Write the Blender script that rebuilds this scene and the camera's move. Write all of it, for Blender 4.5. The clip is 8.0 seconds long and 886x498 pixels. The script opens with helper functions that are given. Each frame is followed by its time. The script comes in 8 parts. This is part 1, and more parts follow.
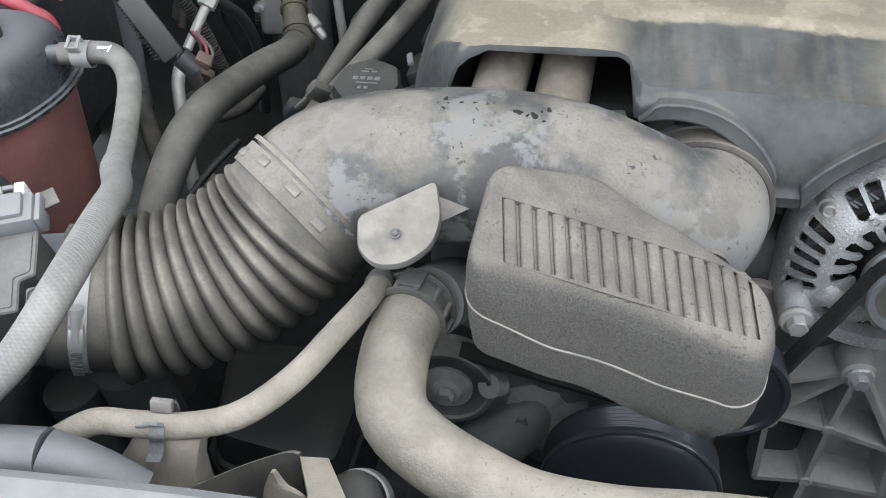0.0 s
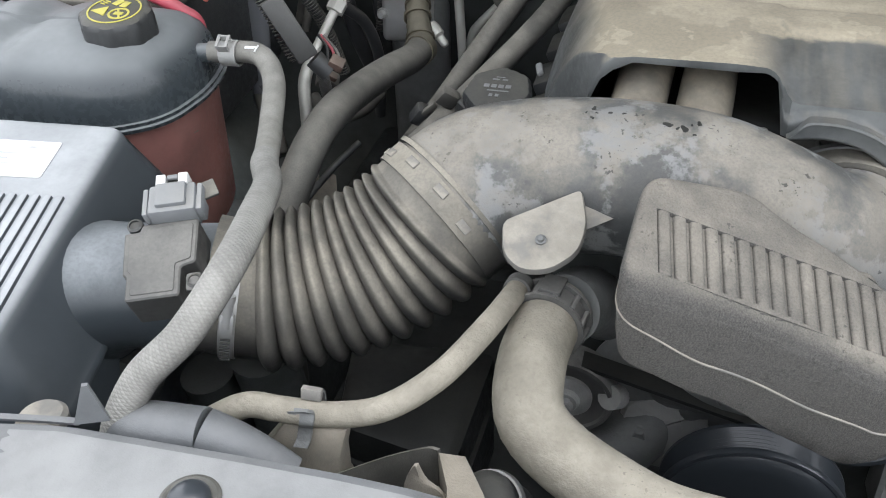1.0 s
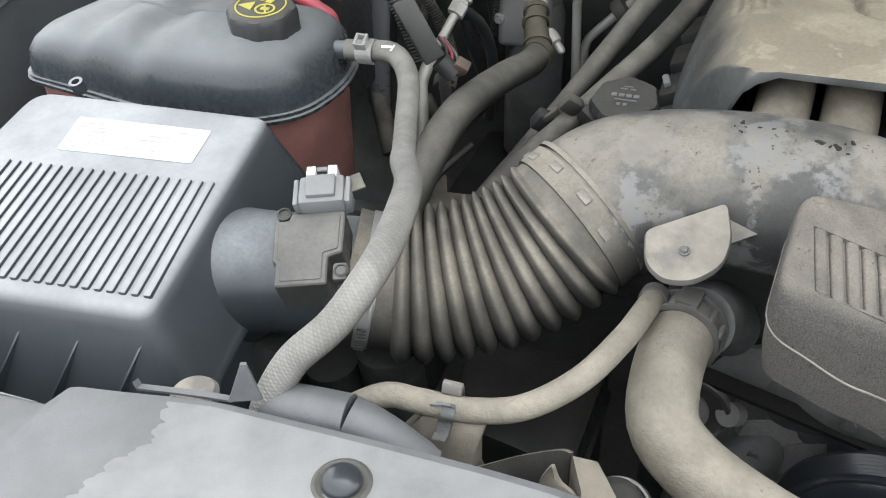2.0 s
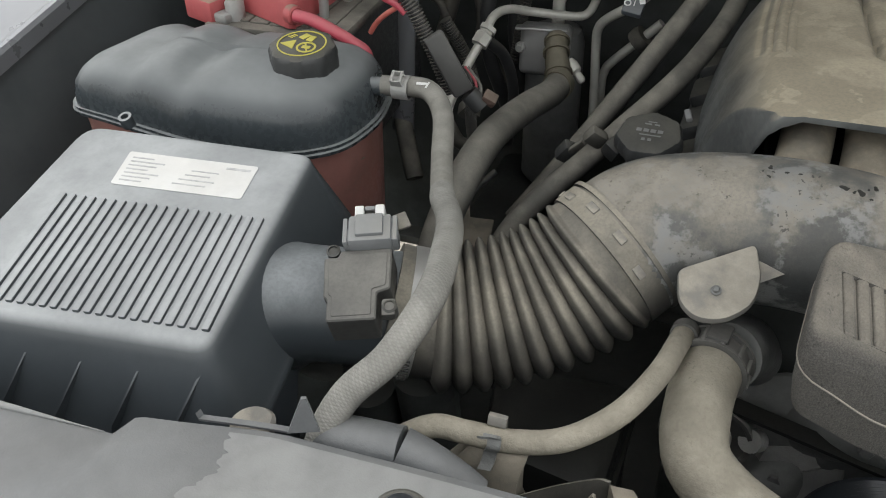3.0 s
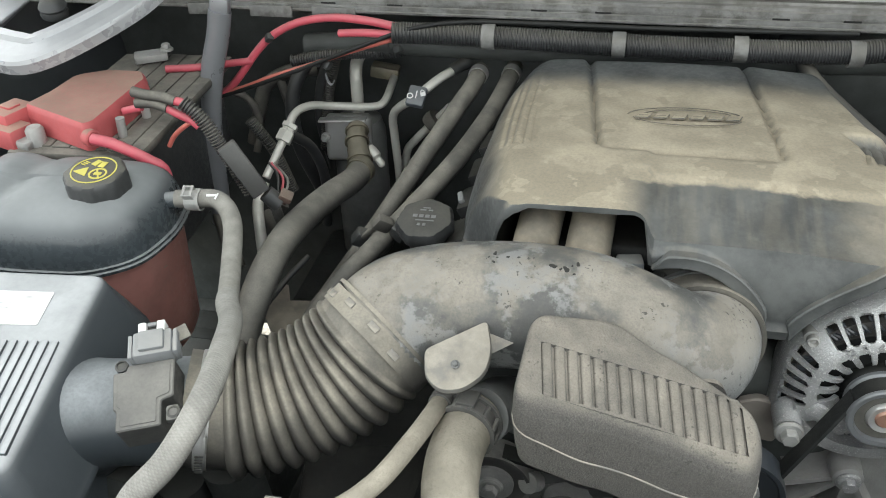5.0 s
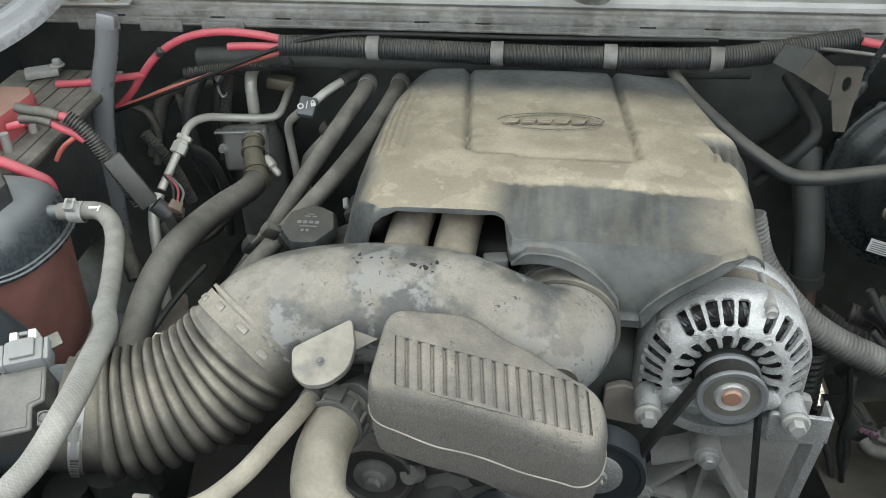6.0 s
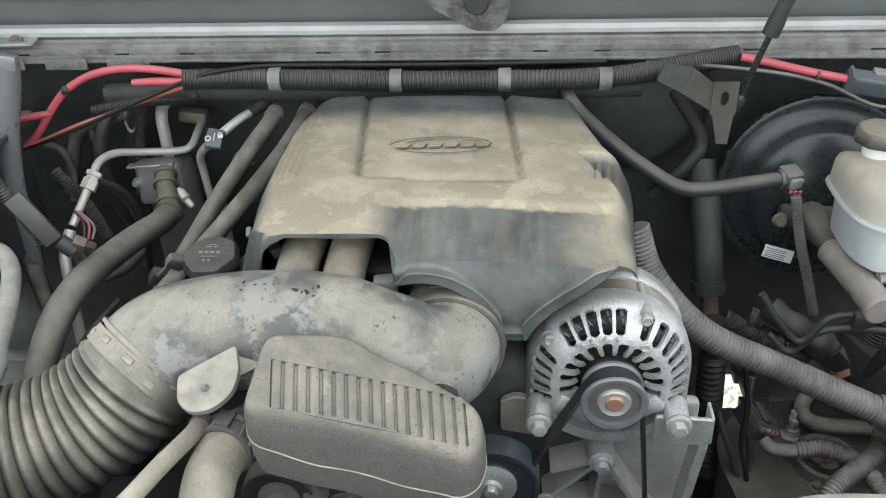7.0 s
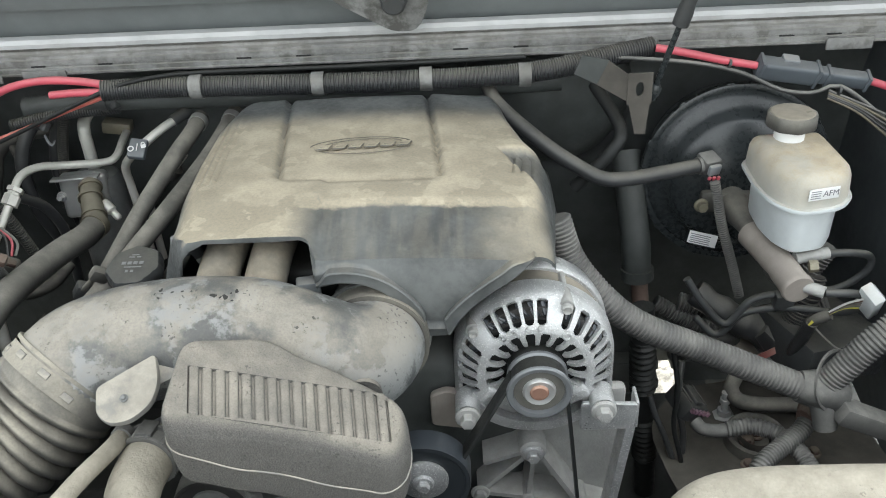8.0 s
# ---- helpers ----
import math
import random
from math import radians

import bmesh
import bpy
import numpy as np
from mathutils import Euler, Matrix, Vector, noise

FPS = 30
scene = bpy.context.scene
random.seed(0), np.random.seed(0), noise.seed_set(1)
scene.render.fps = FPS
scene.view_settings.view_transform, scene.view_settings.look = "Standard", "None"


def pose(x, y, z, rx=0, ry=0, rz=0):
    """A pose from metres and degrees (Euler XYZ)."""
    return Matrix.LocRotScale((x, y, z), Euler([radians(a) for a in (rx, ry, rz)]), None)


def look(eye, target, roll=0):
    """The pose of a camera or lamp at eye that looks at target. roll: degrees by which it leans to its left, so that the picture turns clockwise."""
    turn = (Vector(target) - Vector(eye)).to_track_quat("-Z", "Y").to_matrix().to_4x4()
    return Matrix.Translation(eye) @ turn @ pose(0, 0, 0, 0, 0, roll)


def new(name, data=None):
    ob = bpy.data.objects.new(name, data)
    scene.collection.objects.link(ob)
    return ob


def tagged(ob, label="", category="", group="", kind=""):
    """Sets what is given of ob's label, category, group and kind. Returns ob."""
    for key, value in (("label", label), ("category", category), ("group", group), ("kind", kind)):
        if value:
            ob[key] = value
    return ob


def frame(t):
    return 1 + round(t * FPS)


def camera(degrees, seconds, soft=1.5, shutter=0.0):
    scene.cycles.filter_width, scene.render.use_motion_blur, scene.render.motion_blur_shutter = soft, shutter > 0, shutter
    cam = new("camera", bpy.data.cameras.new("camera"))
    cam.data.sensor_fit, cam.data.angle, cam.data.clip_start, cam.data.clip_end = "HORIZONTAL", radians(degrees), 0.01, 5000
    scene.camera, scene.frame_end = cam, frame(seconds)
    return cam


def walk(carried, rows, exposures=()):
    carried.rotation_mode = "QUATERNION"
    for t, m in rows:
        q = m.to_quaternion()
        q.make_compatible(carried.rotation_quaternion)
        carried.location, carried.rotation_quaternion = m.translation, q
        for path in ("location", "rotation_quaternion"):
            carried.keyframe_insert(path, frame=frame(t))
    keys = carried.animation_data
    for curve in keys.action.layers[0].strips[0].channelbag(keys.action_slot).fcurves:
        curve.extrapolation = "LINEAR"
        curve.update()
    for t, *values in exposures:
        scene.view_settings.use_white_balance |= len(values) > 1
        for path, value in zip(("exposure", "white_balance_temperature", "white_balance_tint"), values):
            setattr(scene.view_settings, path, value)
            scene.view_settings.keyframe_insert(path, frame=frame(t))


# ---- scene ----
cam = camera(54.0, 8.0, soft=1.0)
LIFT = 1.82
EXPOSURES = [(t, e + LIFT, k, m) for t, e, k, m in ((0.0, 0.06, 6270.0, 10.0), (1.0, -0.06, 6380.0, 9.8), (2.0, -0.09, 6550.0, 9.0), (2.2, -0.14, 6550.0, 9.0), (3.3, -1.0, 6880.0, 7.2), (3.5, -1.05, 6880.0, 7.2), (4.0, -0.92, 6880.0, 6.4), (4.5, -0.12, 6700.0, 5.0), (5.0, -0.07, 6680.0, 4.3), (6.3, -0.02, 6530.0, 3.3), (6.5, -0.02, 6530.0, 3.3), (7.0, 0.14, 6500.0, 4.0), (8.0, 0.15, 6500.0, 4.8))]
PATH = [
    (0, (0.146, -0.057, 1.473), (-0.14, 1.486, 0.233), -1.2),
    (0.5, (0.124, -0.068, 1.475), (-0.21, 1.475, 0.248), -0.7),
    (1, (0.097, -0.078, 1.476), (-0.356, 1.443, 0.259), -1.9),
    (1.5, (0.07, -0.089, 1.476), (-0.369, 1.435, 0.258), 0.3),
    (2, (0.046, -0.104, 1.481), (-0.553, 1.376, 0.276), -1.8),
    (2.2, (0.038, -0.107, 1.483), (-0.597, 1.362, 0.284), -2.2),
    (3.3, (0.017, -0.138, 1.542), (-0.552, 1.376, 0.366), -1.0),
    (3.5, (0.025, -0.143, 1.554), (-0.518, 1.396, 0.398), -1.0),
    (4, (0.055, -0.149, 1.574), (-0.43, 1.442, 0.463), -1.5),
    (4.5, (0.088, -0.152, 1.597), (-0.344, 1.455, 0.488), -2.3),
    (5, (0.148, -0.157, 1.618), (-0.224, 1.466, 0.51), -2.1),
    (5.2, (0.18, -0.155, 1.631), (-0.18, 1.456, 0.502), -2.4),
    (6.3, (0.257, -0.191, 1.637), (0.041, 1.478, 0.555), -1.3),
    (6.5, (0.283, -0.19, 1.643), (0.073, 1.482, 0.566), -1.6),
    (7, (0.323, -0.202, 1.65), (0.159, 1.489, 0.594), -2.3),
    (7.5, (0.345, -0.209, 1.65), (0.235, 1.489, 0.598), -2.5),
    (8, (0.363, -0.21, 1.648), (0.302, 1.488, 0.592), -3.1),
]
walk(cam, [(t, look(eye, target, roll)) for t, eye, target, roll in PATH], EXPOSURES)

# ---- light ----
scene.view_settings.exposure = 0.0
world = bpy.data.worlds.new("world")
scene.world = world
world.use_nodes = True
wn = world.node_tree
wn.nodes.clear()
sky = wn.nodes.new("ShaderNodeTexSky")
sky.sky_type = "NISHITA"
sky.sun_disc = False
sky.sun_elevation = radians(47)
sky.sun_rotation = radians(15)
sky.altitude = 200
sky.air_density = 1.0
sky.dust_density = 3.0
sky.ozone_density = 1.0
sky_bg = wn.nodes.new("ShaderNodeBackground")
sky_bg.inputs["Strength"].default_value = 0.25
sky_out = wn.nodes.new("ShaderNodeOutputWorld")
haze = wn.nodes.new("ShaderNodeHueSaturation")
haze.inputs["Saturation"].default_value = 0.15
wn.links.new(sky.outputs[0], haze.inputs["Color"])
# overcast: three times as bright overhead as at the horizon
dome_dir = wn.nodes.new("ShaderNodeTexCoord")
dome_up = wn.nodes.new("ShaderNodeSeparateXYZ")
dome_gain = wn.nodes.new("ShaderNodeMapRange")
dome_gain.inputs["To Min"].default_value, dome_gain.inputs["To Max"].default_value = 0.45, 1.62
dome_mix = wn.nodes.new("ShaderNodeMix")
dome_mix.data_type, dome_mix.blend_type = "RGBA", "MULTIPLY"
dome_mix.inputs[0].default_value = 1.0
wn.links.new(dome_dir.outputs["Generated"], dome_up.inputs[0])
wn.links.new(dome_up.outputs["Z"], dome_gain.inputs["Value"])
wn.links.new(haze.outputs[0], dome_mix.inputs[6])
wn.links.new(dome_gain.outputs[0], dome_mix.inputs[7])
wn.links.new(dome_mix.outputs[2], sky_bg.inputs[0])
wn.links.new(sky_bg.outputs[0], sky_out.inputs[0])

sun_data = bpy.data.lights.new("sun", "SUN")
sun_data.energy = 2.0
sun_data.angle = radians(1.0)
sun_data.color = (1.0, 0.965, 0.90)
sun = new("sun", sun_data)
sun.matrix_world = look((0.9, 3.35, 4.7), (0.0, 0.0, 1.0))

# ---- materials ----
def material(name, base, rough=0.6, metal=0.0, vary=0.25, scale=14.0, dust=0.0, dust_colour=(0.341, 0.317, 0.247), dust_from=0.0, dust_to=0.9, patch=9.0,
             bump=0.25, grain=500.0, second=None, second_scale=30.0, second_amount=0.5, second_edge=0.08, clear=0.0, spec=0.5, wipe_shade=None, blot_min=0.45, speck_scale=40.0, speck_min=0.78, rough_vary=0.08, crisp=(0.34, 0.60), back_thin=0.0, flecks=0.0):
    """A dusty engine-bay surface: base colour varied at two scales, dust that settles on faces turned upwards, fine relief."""
    m = bpy.data.materials.new(name)
    m.use_nodes = True
    nt = m.node_tree
    b = nt.nodes["Principled BSDF"]
    lk = nt.links.new
    co = nt.nodes.new("ShaderNodeTexCoord")

    def noise_node(s, detail=4.0, r=0.6):
        n = nt.nodes.new("ShaderNodeTexNoise")
        n.inputs["Scale"].default_value, n.inputs["Detail"].default_value, n.inputs["Roughness"].default_value = s, detail, r
        lk(co.outputs["Object"], n.inputs["Vector"])
        return n.outputs["Fac"]

    def ramp(src, a, c, lo=0.0, hi=1.0):
        n = nt.nodes.new("ShaderNodeMapRange")
        n.interpolation_type = "SMOOTHSTEP"
        n.inputs["From Min"].default_value, n.inputs["From Max"].default_value = a, c
        n.inputs["To Min"].default_value, n.inputs["To Max"].default_value = lo, hi
        lk(src, n.inputs["Value"])
        return n.outputs[0]

    def mix(f, a, c, kind="MIX"):
        n = nt.nodes.new("ShaderNodeMix")
        n.data_type, n.blend_type = "RGBA", kind
        if isinstance(f, float):
            n.inputs[0].default_value = f
        else:
            lk(f, n.inputs[0])
        for sock, v in ((n.inputs[6], a), (n.inputs[7], c)):
            if isinstance(v, tuple):
                sock.default_value = (*v[:3], 1.0)
            else:
                lk(v, sock)
        return n.outputs[2]

    def maths(op, a, c):
        n = nt.nodes.new("ShaderNodeMath")
        n.operation = op
        for sock, v in ((n.inputs[0], a), (n.inputs[1], c)):
            if isinstance(v, float):
                sock.default_value = v
            else:
                lk(v, sock)
        return n.outputs[0]

    coarse, fine = noise_node(scale, 5.0), noise_node(scale * 9, 3.0)
    lo = tuple(v * (1 - vary) for v in base)
    hi = tuple(min(1.0, v * (1 + vary)) for v in base)
    col = mix(ramp(coarse, 0.3, 0.7), lo, hi)
    col = mix(ramp(fine, 0.35, 0.75, 0.0, 0.35), col, hi)
    if second:
        col = mix(ramp(noise_node(second_scale, 6.0, 0.65), 0.62 - second_amount * 0.25 - second_edge, 0.62 - second_amount * 0.25 + second_edge), col, second)
    mask = None
    if dust > 0:
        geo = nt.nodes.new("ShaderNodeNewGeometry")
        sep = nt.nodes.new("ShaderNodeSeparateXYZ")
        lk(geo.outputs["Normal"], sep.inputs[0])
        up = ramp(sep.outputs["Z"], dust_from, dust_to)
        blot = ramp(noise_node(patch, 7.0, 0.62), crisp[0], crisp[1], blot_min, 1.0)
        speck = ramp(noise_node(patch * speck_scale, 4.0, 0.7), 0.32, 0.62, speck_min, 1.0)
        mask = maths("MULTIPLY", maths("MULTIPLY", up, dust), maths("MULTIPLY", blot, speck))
        if back_thin:
            # dust colour thins on faces turned to the back
            mask = maths("MULTIPLY", mask, ramp(maths("ADD", sep.outputs["Y"], maths("MULTIPLY", noise_node(22.0, 5.0), 0.5)), 0.62, 0.86, 1.0, 1.0 - back_thin))
        if wipe_shade:
            # dust rubbed off before one line; behind another thinned, for bare plastic and painted hood shade
            pos = nt.nodes.new("ShaderNodeSeparateXYZ")
            lk(co.outputs["Object"], pos.inputs[0])
            long_co = nt.nodes.new("ShaderNodeMapping")
            long_co.inputs["Scale"].default_value = (70.0, 12.0, 9.0)
            lk(co.outputs["Object"], long_co.inputs["Vector"])
            streak_tex = nt.nodes.new("ShaderNodeTexNoise")
            streak_tex.inputs["Scale"].default_value, streak_tex.inputs["Detail"].default_value = 1.0, 6.0
            lk(long_co.outputs[0], streak_tex.inputs["Vector"])
            streaks = streak_tex.outputs[0]
            wob = maths("ADD", pos.outputs["Y"], maths("MULTIPLY", maths("SUBTRACT", noise_node(38.0, 5.0), 0.5), 0.022))
            front_part = maths("MAXIMUM", ramp(wob, wipe_shade[0] - 0.005, wipe_shade[0] + 0.004), ramp(pos.outputs["X"], wipe_shade[1] + 0.022, wipe_shade[1] - 0.03))
            front_part = maths("MAXIMUM", front_part, ramp(maths("ADD", pos.outputs["X"], maths("MULTIPLY", noise_node(25.0, 5.0), 0.06)), 0.15, 0.26, 0.0, 0.7))
            rear_shade = ramp(wob, wipe_shade[2] + 0.05, wipe_shade[2] - 0.03)
            mask = maths("MULTIPLY", mask, maths("MAXIMUM", maths("MULTIPLY", front_part, rear_shade), maths("MULTIPLY", rear_shade, ramp(streaks, 0.36, 0.66, 0.03, 0.19))))
        if wipe_shade:
            # dust colour cut to a fifth on the stepped corner
            corner = maths("MULTIPLY", ramp(maths("ADD", pos.outputs["X"], maths("MULTIPLY", pos.outputs["Y"], 0.45)), 0.181, 0.188), ramp(pos.outputs["Y"], -0.003, -0.013))
            corner = maths("MULTIPLY", corner, ramp(pos.outputs["Y"], -0.20, -0.12))
            mask = maths("MULTIPLY", mask, ramp(corner, 0.0, 1.0, 1.0, 0.2))
        tint = mix(ramp(noise_node(patch * 2.3, 4.0), 0.3, 0.7), tuple(v * 0.82 for v in dust_colour), tuple(v * 1.12 for v in dust_colour))
        if wipe_shade:
            # older dust left inside dried water marks
            tint = mix(ramp(noise_node(9.0, 5.0, 0.5), 0.535, 0.555, 0.0, 0.7), tint, tuple(v * 0.74 for v in dust_colour))
            tint = mix(ramp(noise_node(24.0, 4.0, 0.5), 0.615, 0.63, 0.0, 0.5), tint, tuple(v * 1.18 for v in dust_colour))
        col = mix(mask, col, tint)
    if flecks:
        # dark specks in loose clusters
        col = mix(maths("MULTIPLY", ramp(noise_node(230.0, 3.0, 0.6), 0.60, 0.66, 0.0, flecks), ramp(noise_node(19.0, 4.0), 0.50, 0.62)), col, tuple(v * 0.25 for v in base))
    lk(col, b.inputs["Base Color"])
    b.inputs["Metallic"].default_value = metal
    b.inputs["Specular IOR Level"].default_value = spec
    if clear:
        b.inputs["Coat Weight"].default_value = clear
    rr = ramp(fine, 0.3, 0.7, max(0.05, rough - rough_vary), min(1.0, rough + rough_vary))
    if mask is not None:
        n = nt.nodes.new("ShaderNodeMapRange")
        lk(mask, n.inputs["Value"])
        n.inputs["To Max"].default_value = 0.92
        lk(rr, n.inputs["To Min"])
        rr = n.outputs[0]
        if metal:
            inv = maths("SUBTRACT", 1.0, mask)
            lk(maths("MULTIPLY", inv, float(metal)), b.inputs["Metallic"])
    lk(rr, b.inputs["Roughness"])
    if bump:
        bn = nt.nodes.new("ShaderNodeBump")
        bn.inputs["Strength"].default_value, bn.inputs["Distance"].default_value = bump, 0.0015
        lk(maths("ADD", noise_node(grain, 3.0, 0.7), maths("MULTIPLY", noise_node(grain * 0.12, 4.0), 0.8)), bn.inputs["Height"])
        lk(bn.outputs[0], b.inputs["Normal"])
    return m


M = {}
M["cover"] = material("cover plastic", (0.060, 0.064, 0.064), 0.48, dust=0.97, dust_colour=(0.402, 0.350, 0.258), dust_from=0.25, dust_to=0.93, patch=7.0, bump=0.12, second=(0.112, 0.117, 0.115), second_scale=15.0, second_amount=0.45, second_edge=0.14, wipe_shade=(-0.158, -0.045, 0.092), blot_min=0.88)
M["duct"] = material("duct plastic", (0.064, 0.069, 0.071), 0.40, dust=0.88, dust_colour=(0.262, 0.238, 0.198), dust_from=-0.25, dust_to=0.75, patch=10.0, bump=0.3, vary=0.3, back_thin=0.75, flecks=0.7,
                     second=(0.200, 0.206, 0.206), second_scale=17.0, second_amount=0.44, second_edge=0.03, blot_min=0.24, crisp=(0.42, 0.54), speck_min=0.72)
M["ribbed"] = material("bellows rubber", (0.040, 0.040, 0.039), 0.55, dust=0.90, dust_colour=(0.335, 0.306, 0.248), dust_from=-0.60, dust_to=0.80, patch=11.0, blot_min=0.42, crisp=(0.36, 0.62), bump=0.25)
M["resonator"] = material("grained plastic", (0.047, 0.046, 0.044), 0.75, dust=0.92, dust_colour=(0.262, 0.238, 0.198), dust_from=0.22, dust_to=0.92, patch=15.0, bump=1.0, grain=420.0, blot_min=0.45, speck_min=0.66, speck_scale=40.0, flecks=0.45,
                          second=(0.122, 0.115, 0.104), second_scale=850.0, second_amount=0.5, second_edge=0.22)
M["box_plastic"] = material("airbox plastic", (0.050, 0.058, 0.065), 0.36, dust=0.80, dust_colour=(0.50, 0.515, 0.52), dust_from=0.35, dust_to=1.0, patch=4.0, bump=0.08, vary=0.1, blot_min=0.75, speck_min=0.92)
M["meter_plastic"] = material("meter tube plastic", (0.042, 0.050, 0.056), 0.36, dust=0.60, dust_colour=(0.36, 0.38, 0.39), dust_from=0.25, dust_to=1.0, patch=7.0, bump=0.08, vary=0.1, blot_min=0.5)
# pale bluish top layer: dust plus sky sheen painted into its colour
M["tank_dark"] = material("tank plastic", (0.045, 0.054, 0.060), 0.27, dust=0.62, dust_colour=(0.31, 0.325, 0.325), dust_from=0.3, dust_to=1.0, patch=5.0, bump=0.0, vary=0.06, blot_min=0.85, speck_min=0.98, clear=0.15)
M["tank_red"] = material("coolant-stained plastic", (0.27, 0.115, 0.10), 0.4, dust=0.5, dust_colour=(0.305, 0.284, 0.222), dust_from=-0.6, dust_to=0.8, bump=0.15)
M["black"] = material("black plastic", (0.041, 0.043, 0.044), 0.45, dust=0.35, dust_colour=(0.219, 0.204, 0.161), dust_from=0.3, dust_to=1.0, bump=0.2)
M["blackrubber"] = material("black rubber", (0.015, 0.016, 0.016), 0.5, spec=0.3, dust=0.06, dust_from=0.4, dust_to=1.0, bump=0.15)
M["hose_dusty"] = material("dusty hose", (0.07, 0.068, 0.062), 0.7, dust=0.92, dust_colour=(0.29, 0.28, 0.25), dust_from=-0.75, dust_to=0.45, patch=18.0, blot_min=0.75, bump=0.35, grain=300.0)
M["hose_beige"] = material("beige dusty hose", (0.22, 0.20, 0.155), 0.75, dust=0.97, dust_colour=(0.318, 0.290, 0.236), dust_from=-0.85, dust_to=0.25, patch=14.0, blot_min=0.65, speck_min=0.72, speck_scale=16.0, bump=1.0, grain=170.0, flecks=0.4)
M["hose_grey"] = material("grey hose", (0.05, 0.049, 0.046), 0.55, dust=0.78, dust_colour=(0.25, 0.234, 0.196), dust_from=-0.5, dust_to=0.8, patch=20.0, bump=0.25)
M["loom"] = material("split loom", (0.05, 0.05, 0.05), 0.5, dust=0.7, dust_colour=(0.285, 0.276, 0.25), dust_from=-0.5, dust_to=0.85, patch=20.0, bump=0.15)
M["loom_black"] = material("black split loom", (0.034, 0.035, 0.037), 0.4, dust=0.6, dust_colour=(0.222, 0.207, 0.170), dust_from=0.0, dust_to=1.0, bump=0.15)
M["cast"] = material("cast aluminium", (0.45, 0.455, 0.455), 0.40, metal=0.62, vary=0.22, scale=26.0, second=(0.74, 0.74, 0.73), second_scale=520.0, second_amount=0.12, second_edge=0.04, dust=0.30, dust_colour=(0.30, 0.295, 0.275), dust_from=-0.6, dust_to=0.9, patch=22.0, blot_min=0.1, speck_min=0.4, bump=0.9, grain=330.0, rough_vary=0.14)
M["cast_dark"] = material("dirty cast metal", (0.17, 0.175, 0.172), 0.5, metal=0.3, vary=0.3, dust=0.5, dust_colour=(0.16, 0.158, 0.145), dust_from=-0.3, dust_to=0.9, patch=20.0, bump=0.4, grain=300.0)
M["runner"] = material("dusty runner plastic", (0.10, 0.095, 0.083), 0.7, vary=0.2, dust=0.9, dust_colour=(0.255, 0.222, 0.168), dust_from=-0.6, dust_to=0.7, patch=26.0, bump=0.2, blot_min=0.35)
M["cast_dull"] = material("dull cast aluminium", (0.40, 0.40, 0.388), 0.55, metal=0.5, vary=0.2, dust=0.6, dust_colour=(0.29, 0.28, 0.252), dust_from=-0.4, dust_to=0.8, patch=26.0, bump=0.6, grain=300.0)
M["steel"] = material("bright steel", (0.46, 0.46, 0.45), 0.36, metal=0.6, vary=0.1, dust=0.2, dust_colour=(0.42, 0.40, 0.35), dust_from=0.1, dust_to=1.0, bump=0.04)
M["pipe"] = material("aluminium pipe", (0.60, 0.59, 0.54), 0.36, metal=0.35, vary=0.15, dust=0.4, dust_colour=(0.40, 0.38, 0.32), dust_from=-0.2, dust_to=1.0, bump=0.2)
M["brass"] = material("aged brass", (0.19, 0.17, 0.125), 0.5, metal=0.5, vary=0.3, dust=0.6, dust_colour=(0.279, 0.260, 0.203), dust_from=-0.3, dust_to=0.9, bump=0.3)
M["rust"] = material("rusty steel", (0.13, 0.085, 0.07), 0.8, metal=0.2, vary=0.4, dust=0.4, dust_from=-0.2, dust_to=0.9, bump=0.6)
M["red"] = material("faded red plastic", (0.42, 0.092, 0.095), 0.5, vary=0.15, dust=0.95, dust_colour=(0.27, 0.232, 0.172), dust_from=0.60, dust_to=0.92, patch=5.0, blot_min=0.75, bump=0.15)
M["redwire"] = material("red cable", (0.52, 0.085, 0.115), 0.45, vary=0.15, dust=0.25, dust_colour=(0.389, 0.362, 0.304), dust_from=0.0, dust_to=1.0, bump=0.1)
M["orangewire"] = material("faded red cable", (0.50, 0.13, 0.105), 0.5, vary=0.15, dust=0.25, dust_from=0.0, dust_to=1.0, bump=0.1)
M["body"] = material("painted sheet metal", (0.222, 0.228, 0.243), 0.30, metal=0.3, vary=0.06, scale=5.0, bump=0.0, clear=0.25, rough_vary=0.03)
M["cowl"] = material("dusty grey sheet metal", (0.175, 0.176, 0.172), 0.45, vary=0.35, scale=20.0, second=(0.085, 0.084, 0.078), second_scale=32.0, second_amount=0.3, second_edge=0.1, dust=0.7, dust_colour=(0.255, 0.245, 0.22), dust_from=-0.3, dust_to=0.8, patch=16.0, bump=0.2)
M["hood"] = material("grey hood paint", (0.165, 0.178, 0.18), 0.5, vary=0.1, dust=0.3, dust_colour=(0.272, 0.253, 0.221), dust_from=-0.2, dust_to=1.0, patch=8.0, bump=0.1)
M["bay"] = material("bay liner", (0.048, 0.053, 0.051), 0.6, vary=0.35, dust=0.35, dust_colour=(0.09, 0.085, 0.072), dust_from=0.0, dust_to=1.0, bump=0.3)
# base paler than the body paint: sky reflection put into the colour
M["hinge_sheen"] = material("grey hinge paint paled for sky sheen", (0.36, 0.37, 0.385), 0.28, metal=0.15, vary=0.12, scale=8.0, dust=0.3, dust_colour=(0.30, 0.30, 0.29), dust_from=-0.2, dust_to=1.0, patch=10.0, bump=0.05, clear=0.3)
